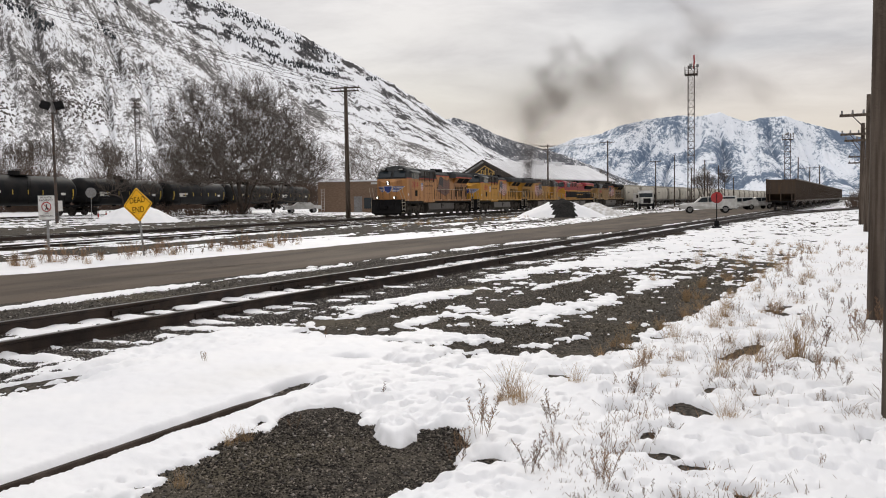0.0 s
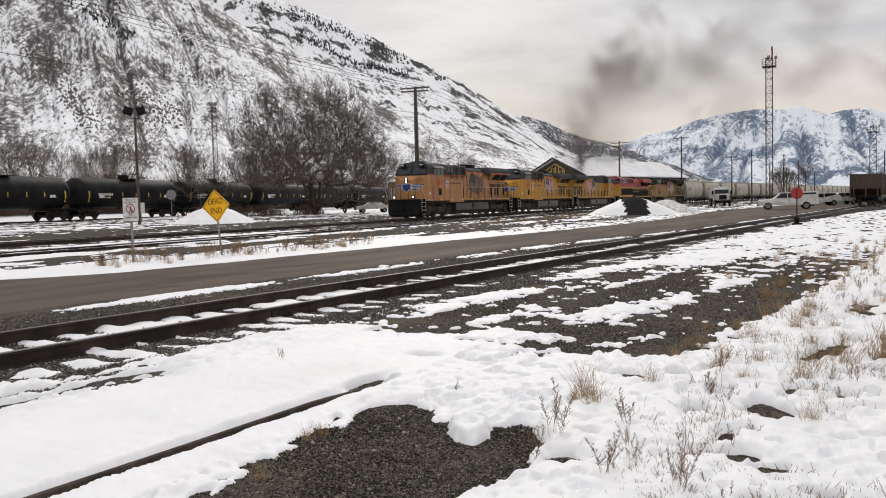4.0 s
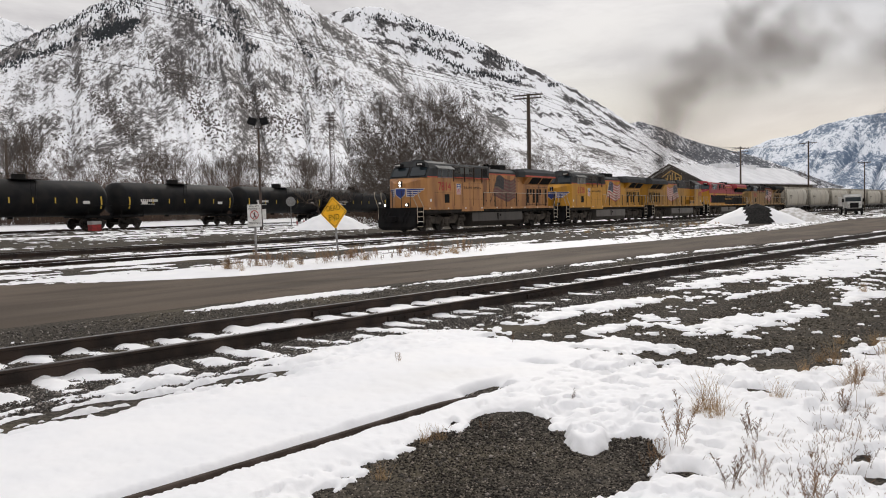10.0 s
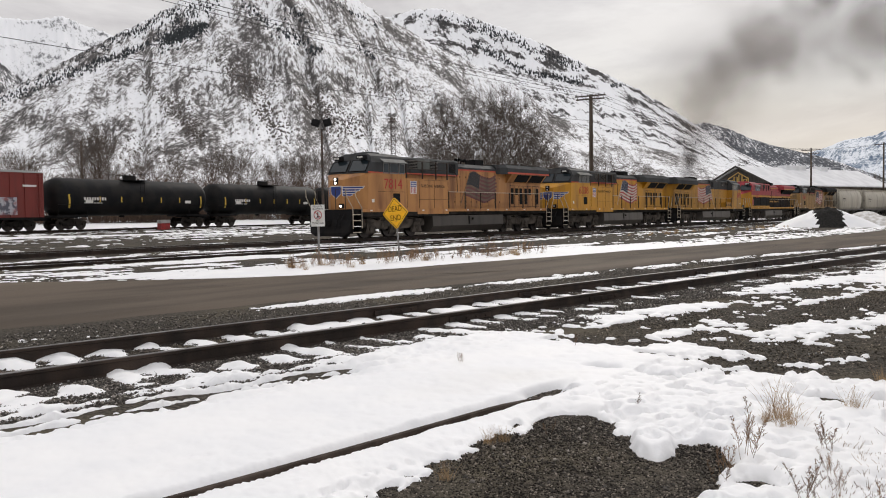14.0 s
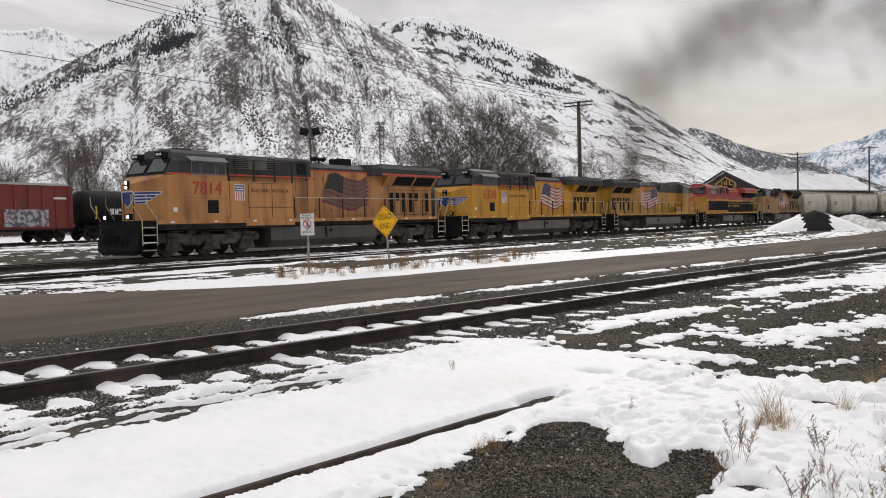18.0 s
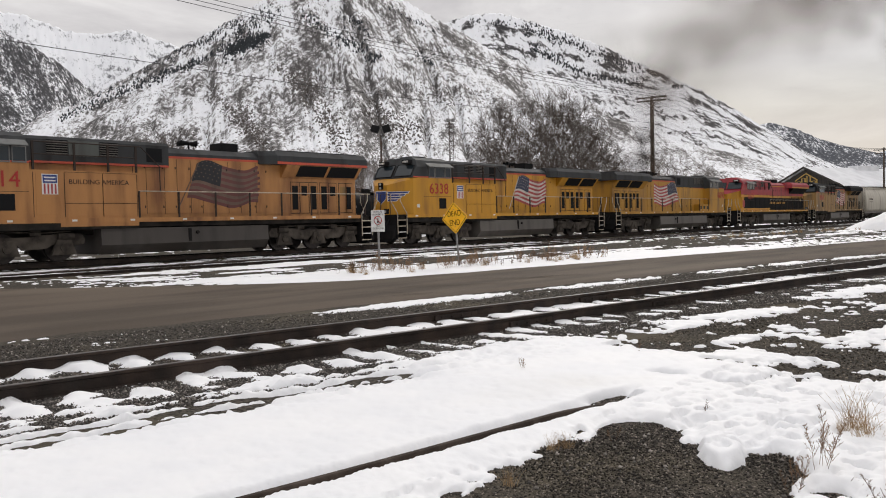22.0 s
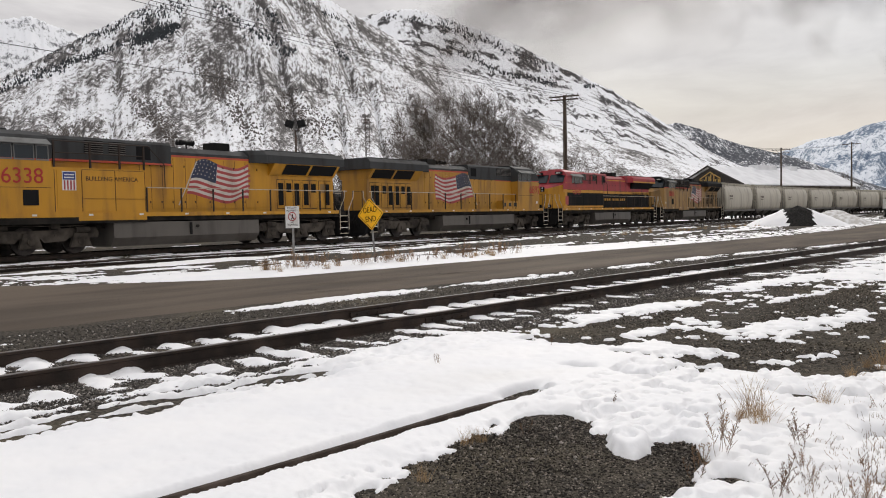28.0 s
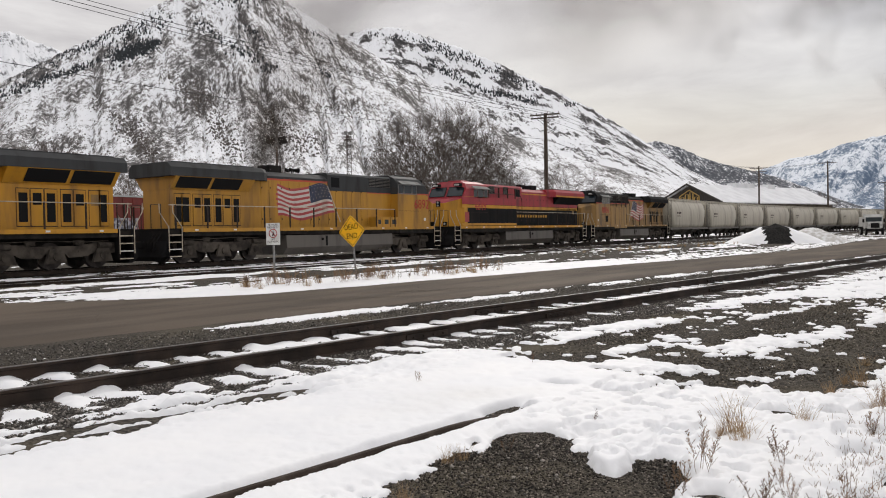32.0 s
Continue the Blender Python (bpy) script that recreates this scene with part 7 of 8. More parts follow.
# brick hut
def hut():
    b = empty("brick_building", Matrix.Translation((100.5, 50.5, 0)) @ Matrix.Rotation(radians(-71), 4, "Z"), label="flat-roofed brown brick yard building with a grey door", category="building")
    z0 = float(zg(50)) - 0.1
    bm = bmesh.new()
    for q in ((-5.2, 5.2, -0.0, 0.3), (-5.2, 5.2, 7.7, 8.0), (-5.2, -4.9, 0.3, 7.7), (4.9, 5.2, 0.3, 7.7)):
        box(bm, q[0], q[1], q[2], q[3], z0, 4.3)
    bmesh.ops.remove_doubles(bm, verts=bm.verts[:], dist=0.001)
    part("wall", bm, BRICK, b)
    bm = bmesh.new()
    box(bm, -5.4, 5.4, -0.2, 8.2, 4.3, 4.5)
    part("roof", bm, ROOF_S, b)
    bm = bmesh.new()
    box(bm, -5.25, 5.25, -0.06, 0.0, 2.55, 2.75)
    part("brick_band", bm, BRICK, b)
    for x, w, h, m in ((-0.2, 1.1, 2.2, STEEL), (1.2, 1.2, 2.0, GLASS)):
        bm = bmesh.new()
        box(bm, x, x + w, -0.07, 0.0, z0 + (0.1 if m is STEEL else 0.6), z0 + h + 0.1)
        part("door" if m is STEEL else "window", bm, m, b)
    bm = bmesh.new()
    box(bm, 2.2, 3.4, -0.12, 0.0, 3.9, 4.15)
    part("sign_panel", bm, SIGN_W, b)
    ladder(b, -4.6, -0.7, z0, 3.4, material=SIGN_W)


hut()


# houses under the mountain
def house(x, y, w, d, h, turn, n):
    z0 = 0.6
    hs_ = empty("house", Matrix.Translation((x, y, z0)) @ Matrix.Rotation(turn, 4, "Z"), label="small house with a snowy roof beyond the tracks", category="house", group="houses under the mountain")
    bm = bmesh.new()
    prism(bm, [(-d / 2, 0), (d / 2, 0), (d / 2, h), (0, h + d * 0.28), (-d / 2, h)], "x", -w / 2, w / 2)
    part("walls", bm, CLAD_T if n % 2 else BRICK, hs_)
    for s in (-1, 1):
        bm = bmesh.new()
        q = [(-w / 2 - 0.4, s * (d / 2 + 0.5), h - 0.1), (w / 2 + 0.4, s * (d / 2 + 0.5), h - 0.1), (w / 2 + 0.4, 0, h + d * 0.28 + 0.12), (-w / 2 - 0.4, 0, h + d * 0.28 + 0.12)]
        loft(bm, [q, [(p[0], p[1], p[2] + 0.2) for p in q]])
        part("roof", bm, ROOF_S, hs_)
    for i in range(3):
        plate("window", hs_, GLASS, -w / 2 + 1 + i * w / 3, -w / 2 + 2.2 + i * w / 3, 1.2, 2.4, -d / 2, -1, 0.05)


for i, (x, y, t) in enumerate(((95, 150, 0.2), (118, 152, 0.3), (150, 160, 0.1), (165, 140, 0.35), (72, 165, 0.2), (190, 130, 0.2), (50, 160, 0.0))):
    house(x, y, 14, 9, 3.4, t, i)


# vehicles
def wheels(parent, xs, half, r, z=0.0):
    for x in xs:
        for s in (-1, 1):
            bm = bmesh.new()
            cyl(bm, (x, s * (half - 0.24), r), (x, s * half, r), r, n=20)
            w = part("wheel", bm, TYRE, parent)
            bm = bmesh.new()
            cyl(bm, (x, s * half, r), (x, s * (half + 0.012), r), r * 0.58, n=14)
            part("rim", bm, STEEL, w)


def car(name, m, prof, glass, wxs, half, r, paint_m, label, category):
    """prof: outline of the body side (x, z), nose at -x; glass: outlines of the windows."""
    c = empty(name, m, label=label, category=category)
    bm = bmesh.new()
    rings = []
    for y, k in ((-half, 0.94), (-half * 0.86, 1.0), (0, 1.0), (half * 0.86, 1.0), (half, 0.94)):
        rings.append([(x, y * (1.0 if z < 1.05 else 0.86), 0.35 + (z - 0.35) * (1 if abs(y) < half else (0.985 if z > 0.6 else 1))) for x, z in prof])
    loft(bm, rings)
    part("body", bm, paint_m, c)
    for s in (-1, 1):
        for g in glass:
            bm = bmesh.new()
            yy = s * (half * 0.865 + 0.012)
            q = [(x, yy, z) for x, z in g]
            loft(bm, [q, [(x, y + s * 0.012, z) for x, y, z in q]])
            part("side_window", bm, GLASS, c)
        bm = bmesh.new()
        x0 = min(p[0] for p in prof)
        box(bm, x0 - 0.015, x0 + 0.05, s * (half - 0.42), s * (half - 0.12), 0.68, 0.86)
        part("headlight", bm, LENS, c)
    x0, x1 = min(p[0] for p in prof), max(p[0] for p in prof)
    bm = bmesh.new()
    box(bm, x0 - 0.08, x0 + 0.1, -half * 0.95, half * 0.95, 0.40, 0.60, bevel=0.02)
    part("front_bumper", bm, BLACK, c)
    bm = bmesh.new()
    box(bm, x1 - 0.1, x1 + 0.08, -half * 0.95, half * 0.95, 0.42, 0.62, bevel=0.02)
    part("rear_bumper", bm, STEEL, c)
    bm = bmesh.new()
    box(bm, x0 - 0.02, x0 + 0.03, -half * 0.5, half * 0.5, 0.64, 0.86)
    part("grille", bm, BLACK, c)
    wheels(c, wxs, half, r)
    return c


PICK = [(-2.95, 0.45), (-2.95, 0.95), (-2.75, 1.08), (-1.45, 1.18), (-0.75, 1.78), (0.95, 1.84), (2.9, 1.86), (2.98, 0.5)]
PICK_G = [[(-1.18, 1.22), (-0.68, 1.70), (-0.1, 1.73), (-0.1, 1.22)], [(0.0, 1.22), (0.0, 1.73), (0.75, 1.74), (0.75, 1.22)], [(1.15, 1.26), (1.15, 1.72), (2.7, 1.74), (2.75, 1.26)]]
SUV = [(-2.4, 0.45), (-2.4, 0.95), (-1.4, 1.10), (-0.7, 1.68), (1.6, 1.72), (2.35, 1.25), (2.4, 0.5)]
SUV_G = [[(-1.1, 1.12), (-0.62, 1.58), (0.1, 1.60), (0.1, 1.12)], [(0.2, 1.12), (0.2, 1.60), (1.5, 1.62), (1.95, 1.15)]]
SEDAN = [(-2.4, 0.45), (-2.4, 0.85), (-1.2, 0.98), (-0.6, 1.40), (0.9, 1.40), (1.5, 0.98), (2.4, 0.95), (2.4, 0.5)]
SEDAN_G = [[(-1.0, 1.0), (-0.52, 1.34), (0.1, 1.34), (0.1, 1.0)], [(0.2, 1.0), (0.2, 1.34), (0.85, 1.34), (1.2, 1.0)]]
zc = lambda y: float(zg(y)) + 0.03
car("pickup_truck", Matrix.Translation((93.5, 3.9, zc(3.9))) @ Matrix.Rotation(radians(-84), 4, "Z"), PICK, PICK_G, (-1.95, 1.75), 0.98, 0.40, CAR_W, "white pickup truck with a canopy over its bed, parked", "pickup truck")
car("parked_car", Matrix.Translation((120, 0.9, zc(1))) @ Matrix.Rotation(radians(-70), 4, "Z"), SUV, SUV_G, (-1.45, 1.4), 0.92, 0.36, CAR_W, "white sport utility car parked beyond the pickup", "car")
car("parked_car", Matrix.Translation((128, -1.6, zc(-1))) @ Matrix.Rotation(radians(-60), 4, "Z"), SUV, SUV_G, (-1.45, 1.4), 0.92, 0.36, CAR_G, "silver sport utility car parked in a row", "car")
car("parked_car", Matrix.Translation((93.5, 54.8, zc(54.8))) @ Matrix.Rotation(radians(-50), 4, "Z"), SEDAN, SEDAN_G, (-1.5, 1.4), 0.88, 0.33, CAR_W, "old white saloon car parked by the brick building", "car")

tr = empty("dump_truck", Matrix.Translation((131, 15.1, zc(15))) @ Matrix.Rotation(radians(14), 4, "Z"), label="white dump truck facing the camera on the yard road", category="truck")
bm = bmesh.new()
box(bm, -3.6, -2.3, -0.85, 0.85, 0.9, 1.85, bevel=0.08)
part("bonnet", bm, CAR_W, tr)
bm = bmesh.new()
box(bm, -2.3, -0.9, -1.15, 1.15, 0.9, 2.75, bevel=0.08)
part("cab", bm, CAR_W, tr)
bm = bmesh.new()
box(bm, -2.325, -2.30, -1.0, 1.0, 1.9, 2.5)
part("windscreen", bm, GLASS, tr)
bm = bmesh.new()
box(bm, -3.63, -3.60, -0.55, 0.55, 1.0, 1.7)
part("grille", bm, BLACK, tr)
bm = bmesh.new()
box(bm, -3.75, -3.5, -1.1, 1.1, 0.5, 0.85, bevel=0.03)
part("bumper", bm, BLACK, tr)
bm = bmesh.new()
box(bm, -0.7, 3.8, -1.2, 1.2, 1.2, 2.6, bevel=0.04)
box(bm, -1.6, -0.7, -1.2, 1.2, 2.75, 2.95)
part("tipper_body", bm, CAR_W, tr)
for s in (-1, 1):
    bm = bmesh.new()
    box(bm, -3.62, -3.58, s * 0.62, s * 0.85, 1.25, 1.5)
    part("headlight", bm, LENS, tr)
    bm = bmesh.new()
    box(bm, -2.5, -2.4, s * 1.2, s * 1.45, 1.8, 2.3)
    part("mirror", bm, BLACK, tr)
wheels(tr, (-2.9, 1.8, 3.0), 1.15, 0.5)


# ---- trees, brush, weeds ----
BARK = mat("bare twig bark", (0.10, 0.082, 0.069), (0.145, 0.121, 0.104), rough=0.95, scale=0.7, bump=0)
BARK_D = mat("dark bark", (0.05, 0.04, 0.034), (0.08, 0.066, 0.056), rough=0.95, scale=2, bump=0.4, bscale=20)
BRUSH = mat("bare brush", (0.13, 0.088, 0.066), (0.09, 0.066, 0.054), rough=0.95, scale=0.4, bump=0)
STRAW = mat("dry straw", (0.46, 0.32, 0.175), (0.30, 0.195, 0.105), rough=0.9, scale=3, bump=0)
WEED = mat("dead brown weed", (0.34, 0.22, 0.135), (0.17, 0.105, 0.066), rough=0.9, scale=4, bump=0)


def segs_mesh(name, segs, material, parent, sides=3):
    """Many thin tapered twigs (p, q, r0, r1) as one mesh."""
    n = len(segs)
    p = np.array([s[0] for s in segs], dtype=float)
    q = np.array([s[1] for s in segs], dtype=float)
    r0, r1 = np.array([s[2] for s in segs]), np.array([s[3] for s in segs])
    d = q - p
    d /= np.linalg.norm(d, axis=1, keepdims=True) + 1e-9
    ref = np.where(np.abs(d[:, 2:3]) > 0.9, np.array([[1.0, 0, 0]]), np.array([[0, 0, 1.0]]))
    a = np.cross(d, ref)
    a /= np.linalg.norm(a, axis=1, keepdims=True)
    b = np.cross(d, a)
    ang_ = np.arange(sides) * 2 * math.pi / sides
    ring = a[:, None, :] * np.cos(ang_)[None, :, None] + b[:, None, :] * np.sin(ang_)[None, :, None]
    co = np.concatenate([p[:, None] + ring * r0[:, None, None], q[:, None] + ring * r1[:, None, None]], 1).reshape(-1, 3)
    i = np.arange(sides)
    quad = np.stack([i, (i + 1) % sides, (i + 1) % sides + sides, i + sides], 1)
    f = (quad[None] + (np.arange(n) * 2 * sides)[:, None, None]).reshape(-1, 4)
    me = bpy.data.meshes.new(name)
    me.vertices.add(len(co))
    me.vertices.foreach_set("co", co.astype(np.float32).ravel())
    me.loops.add(f.size)
    me.loops.foreach_set("vertex_index", f.astype(np.int32).ravel())
    me.polygons.add(len(f))
    me.polygons.foreach_set("loop_start", (np.arange(len(f)) * 4).astype(np.int32))
    me.polygons.foreach_set("loop_total", np.full(len(f), 4, dtype=np.int32))
    me.update(calc_edges=True)
    me.materials.append(material)
    ob = new(name, me)
    ob.parent = parent
    ob["kind"] = "stuff"
    return ob


def bare_tree(x, y, h, spread, seed, stems=3, depth=7, label="leafless broad tree with an airy crown of bare twigs", twig=0.008, z=None, kids=(2, 3), group="bare trees", first=0.22, keep=(0.66, 0.90), lean=0.45):
    rg = random.Random(seed)
    z = float(zg(y)) - 0.1 if z is None else z
    t = empty("bare_tree", Matrix.Translation((x, y, z)), label=label, category="tree", group=group)
    trunk, limbs, twigs = [], [], []

    def grow(p, d, l, r, lev):
        n = 2 if lev < 4 else 1
        for i in range(n):
            q = p + d * (l / n)
            (trunk if lev == 0 else limbs if lev < 3 else twigs).append((tuple(p), tuple(q), r, max(r * (0.85 if n == 2 else 0.6), twig * 0.7)))
            p, r = q, r * 0.85
            d = (d + Vector((rg.gauss(0, 0.10), rg.gauss(0, 0.10), rg.gauss(0.04, 0.05)))).normalized()
        if lev >= depth:
            return
        k = rg.randint(*kids) + (1 if lev == 0 else 0)
        for i in range(k):
            a = rg.uniform(0, 2 * math.pi)
            out = Vector((math.cos(a), math.sin(a), rg.uniform(-0.25, 0.5)))
            dd = (d + out * rg.uniform(0.25, 0.75) * spread + Vector((0, 0, 0.10))).normalized()
            grow(p, dd, l * rg.uniform(*keep), max(r * rg.uniform(0.55, 0.75), twig), lev + 1)
        if 1 <= lev < depth - 1:   # side shoots along the limb
            for i in range(2):
                a = rg.uniform(0, 2 * math.pi)
                dd = (d * 0.6 + Vector((math.cos(a), math.sin(a), 0.35)) * spread).normalized()
                grow(p - d * l * rg.uniform(0.2, 0.7), dd, l * 0.55, max(r * 0.4, twig), max(lev + 2, depth - 1))

    for s in range(stems):
        a = 2 * math.pi * s / stems + rg.uniform(-0.4, 0.4)
        ln = lean * rg.uniform(0.3, 1.25) if stems > 1 else 0.03
        grow(Vector((0.3 * math.cos(a), 0.3 * math.sin(a), 0)) * (stems > 1), Vector((ln * math.cos(a), ln * math.sin(a), 1)).normalized(), h * first * rg.uniform(0.85, 1.1), h * 0.013, 0)
    segs_mesh("trunk", trunk, BARK_D, t, 7)
    segs_mesh("branchwork", limbs, BARK_D, t, 5)
    segs_mesh("crown", twigs, BARK, t, 3)
    return t


def dome_tree(x, y, wide, h, seed, n=1500, stems=5, twigs=6, label="", low=0.14, twig=0.009, r_tip=0.011):
    """Leafless tree whose limbs fork until they fill a dome; every fork keeps the wood's cross-section."""
    rn = np.random.RandomState(seed)
    t = empty("bare_tree", Matrix.Translation((x, y, float(zg(y)) - 0.1)), label=label, category="tree", group="bare trees")
    pts = []
    while len(pts) < n:
        p = rn.uniform(-1, 1, 3)
        p[2] = abs(p[2])
        rr = math.sqrt(p[0] ** 2 + p[1] ** 2 + p[2] ** 2)
        edge = 0.86 + 0.16 * math.sin(3 * math.atan2(p[1], p[0]) + seed) * math.cos(4 * p[2]) + 0.08 * rn.rand()
        if 0.28 < rr < edge and rn.rand() < 0.25 + 0.85 * rr:
            pts.append((p[0] * wide / 2, p[1] * wide / 2, h * (low + (1 - low) * p[2])))
    pts = np.array(pts)
    pts = pts[np.argsort(np.linalg.norm(pts * (1, 1, 0.8), axis=1))]
    node, up = [np.zeros(3)], [-1]
    for i in range(stems):
        a = 2 * math.pi * (i + 0.4 * rn.rand()) / stems
        lean = 0.10 + 0.30 * rn.rand()
        k = 0
        for j in range(1, 4):
            z = h * 0.085 * j
            node.append(np.array((math.cos(a) * (0.3 + lean * z), math.sin(a) * (0.3 + lean * z), z)) + rn.normal(0, 0.06, 3))
            up.append(k)
            k = len(node) - 1
    buf = np.zeros((len(node) + 2 * n + 8, 3))
    buf[:len(node)] = node
    m = len(node)
    for p in pts:
        d = p - buf[:m]
        cost = np.linalg.norm(d, axis=1) + 0.9 * np.maximum(0, -d[:, 2]) + 0.05 * (np.arange(m) < 1) * 99
        k = int(np.argmin(cost))
        gap = np.linalg.norm(d[k])
        if gap > 0.9:
            mid = buf[k] + 0.5 * d[k] + rn.normal(0, 0.05 * gap, 3) + (0, 0, 0.06 * gap)
            buf[m] = mid
            up.append(k)
            k, m = m, m + 1
        buf[m] = p
        up.append(k)
        m += 1
    area = np.full(m, r_tip ** 2.4)
    for i in range(m - 1, 0, -1):
        area[up[i]] += area[i] if up[i] else 0
    rad = area ** (1 / 2.4)
    trunk, limbs, thin = [], [], []
    for i in range(1, m):
        r0 = min(rad[up[i]], rad[i] * 1.25) if up[i] else rad[i] * 1.2
        (trunk if i <= 3 * stems else limbs if rad[i] > 0.06 else thin).append((tuple(buf[up[i]]), tuple(buf[i]), r0, rad[i]))
    for i in range(3 * stems + 1, m):
        if rad[i] > 0.05:
            continue
        out = buf[i] / np.array((wide, wide, h * 1.3))
        out = out / (np.linalg.norm(out) + 1e-6)
        for _ in range(twigs):
            d = out * 0.7 + rn.normal(0, 0.55, 3) + (0, 0, 0.35)
            d = d / np.linalg.norm(d)
            q = buf[i] + d * rn.uniform(0.5, 1.4)
            thin.append((tuple(buf[i]), tuple(q), twig, twig * 0.7))
            for _ in range(2):
                e = d + rn.normal(0, 0.5, 3)
                o = buf[i] + (q - buf[i]) * rn.uniform(0.4, 0.9)
                thin.append((tuple(o), tuple(o + e * rn.uniform(0.2, 0.45)), twig * 0.8, twig * 0.5))
    segs_mesh("trunk", trunk, BARK_D, t, 7)
    segs_mesh("branchwork", limbs, BARK, t, 5)
    segs_mesh("crown", thin, BARK, t, 3)
    return t


dome_tree(82.5, 56.5, 22.0, 16.4, 4, n=2500, stems=8, twigs=6, twig=0.0095, low=0.22, label="big leafless tree with a wide airy crown by the yard")
dome_tree(91.5, 58.0, 10.0, 10.0, 11, n=420, stems=5, twigs=3, label="leafless tree crowded against a bigger one")
dome_tree(74.0, 66.0, 8.0, 8.0, 12, n=260, stems=4, twigs=3, low=0.3, label="leafless tree beside a bigger one")
dome_tree(118.0, 57.0, 15.0, 12.0, 21, n=700, stems=6, twigs=4, twig=0.007, r_tip=0.009, label="leafless tree behind the brick building")
src = bare_tree(52.0, 112.0, 11.5, 0.65, 31, stems=3, depth=6, twig=0.010, z=0.5, label="leafless tree behind the tank wagons", group="trees behind the tank wagons")
src2 = bare_tree(66.0, 116.0, 12.5, 0.7, 32, stems=4, depth=6, twig=0.010, z=0.5, label="leafless tree behind the tank wagons", group="trees behind the tank wagons")
src3 = bare_tree(160.0, 26.0, 10.5, 0.75, 33, stems=3, depth=6, twig=0.011, label="frosted leafless tree by the far poles")
src3.matrix_world = Matrix.Translation((232, 38, 0.0)) @ Matrix.Scale(1.0, 4)
rg = random.Random(77)
for i, (x, y) in enumerate(((40, 110), (60, 108), (77, 118), (86, 113), (98, 122), (110, 118), (31, 118), (124, 116), (138, 112), (20, 120), (47, 122), (92, 104), (150, 104))):
    c = copy_thing((src, src2)[i % 2], Matrix.Translation((x, y, 0.5)) @ Matrix.Rotation(rg.uniform(0, 6.28), 4, "Z") @ Matrix.Scale(rg.uniform(1.0, 1.35), 4))
for x, y in ((300, 14), (236, 46), (228, 10.5), (234, 8.0)):
    copy_thing(src3, Matrix.Translation((x, y, -0.3)) @ Matrix.Rotation(rg.uniform(0, 6.28), 4, "Z"))


def brush(name, spots, seed, label):
    """Thicket of bare shoots."""
    r = random.Random(seed)
    e = empty(name, label=label, category="brush", kind="stuff")
    segs = []
    for cx, cy, w, h in spots:
        for i in range(int(70 * w)):
            a, d = r.uniform(0, 6.28), w * math.sqrt(r.random())
            p = Vector((cx + d * math.cos(a) * 1.6, cy + d * math.sin(a) * 0.7, float(zg(cy)) - 0.05))
            hh = h * r.uniform(0.5, 1.0) * (1 - 0.5 * (d / w) ** 2)
            q = p + Vector((r.gauss(0, 0.16) * hh, r.gauss(0, 0.16) * hh, hh * 0.55))
            segs.append((tuple(p), tuple(q), 0.022, 0.016))
            for _ in range(3):
                segs.append((tuple(q), tuple(q + Vector((r.gauss(0, 0.2) * hh, r.gauss(0, 0.2) * hh, hh * r.uniform(0.2, 0.45)))), 0.014, 0.007))
    segs_mesh("shoots", segs, BRUSH, e, 3)


rg = random.Random(9)
brush("hedge_brush", [(24 + 2.6 * i + rg.uniform(-1, 1), 90 + rg.uniform(-4, 6), rg.uniform(2.2, 3.4), rg.uniform(6.5, 9.5)) for i in range(56)], 1, "reddish-brown bare thicket behind the far track")
brush("tree_brush", [(73 + 2.1 * i + rg.uniform(-1, 1), 60 - 0.3 * i + rg.uniform(-2, 2), rg.uniform(1.0, 1.8), rg.uniform(1.2, 2.4)) for i in range(7)], 2, "bare undergrowth round the big tree's foot")
brush("track_brush", [(120 + 7 * i, -15 - 1.2 * i + rg.uniform(-1, 1), rg.uniform(1.5, 2.5), rg.uniform(2.0, 4.0)) for i in range(8)], 3, "bare bushes beside the far end of the tracks")


def grass_tuft(name, seed, n, h, material, label):
    """Bunch of thin arching stalks."""
    r = random.Random(seed)
    e = empty(name, label=label, category="dry grass", group="dry grass tufts")
    segs = []
    for i in range(n):
        a, lean = r.uniform(0, 6.28), abs(r.gauss(0, 0.42))
        p = Vector((0.06 * r.gauss(0, 1), 0.06 * r.gauss(0, 1), -0.03))
        d = Vector((math.cos(a) * lean, math.sin(a) * lean, 1)).normalized()
        l = h * r.uniform(0.4, 1.0)
        w = 0.0022
        for k in range(3):
            q = p + d * (l / 3)
            segs.append((tuple(p), tuple(q), w, w * 0.7))
            p, w = q, w * 0.75
            d = (d + Vector((math.cos(a), math.sin(a), -0.5)) * 0.10 * (k + 1)).normalized()
    segs_mesh("blade_clump", segs, material, e, 3)
    return e


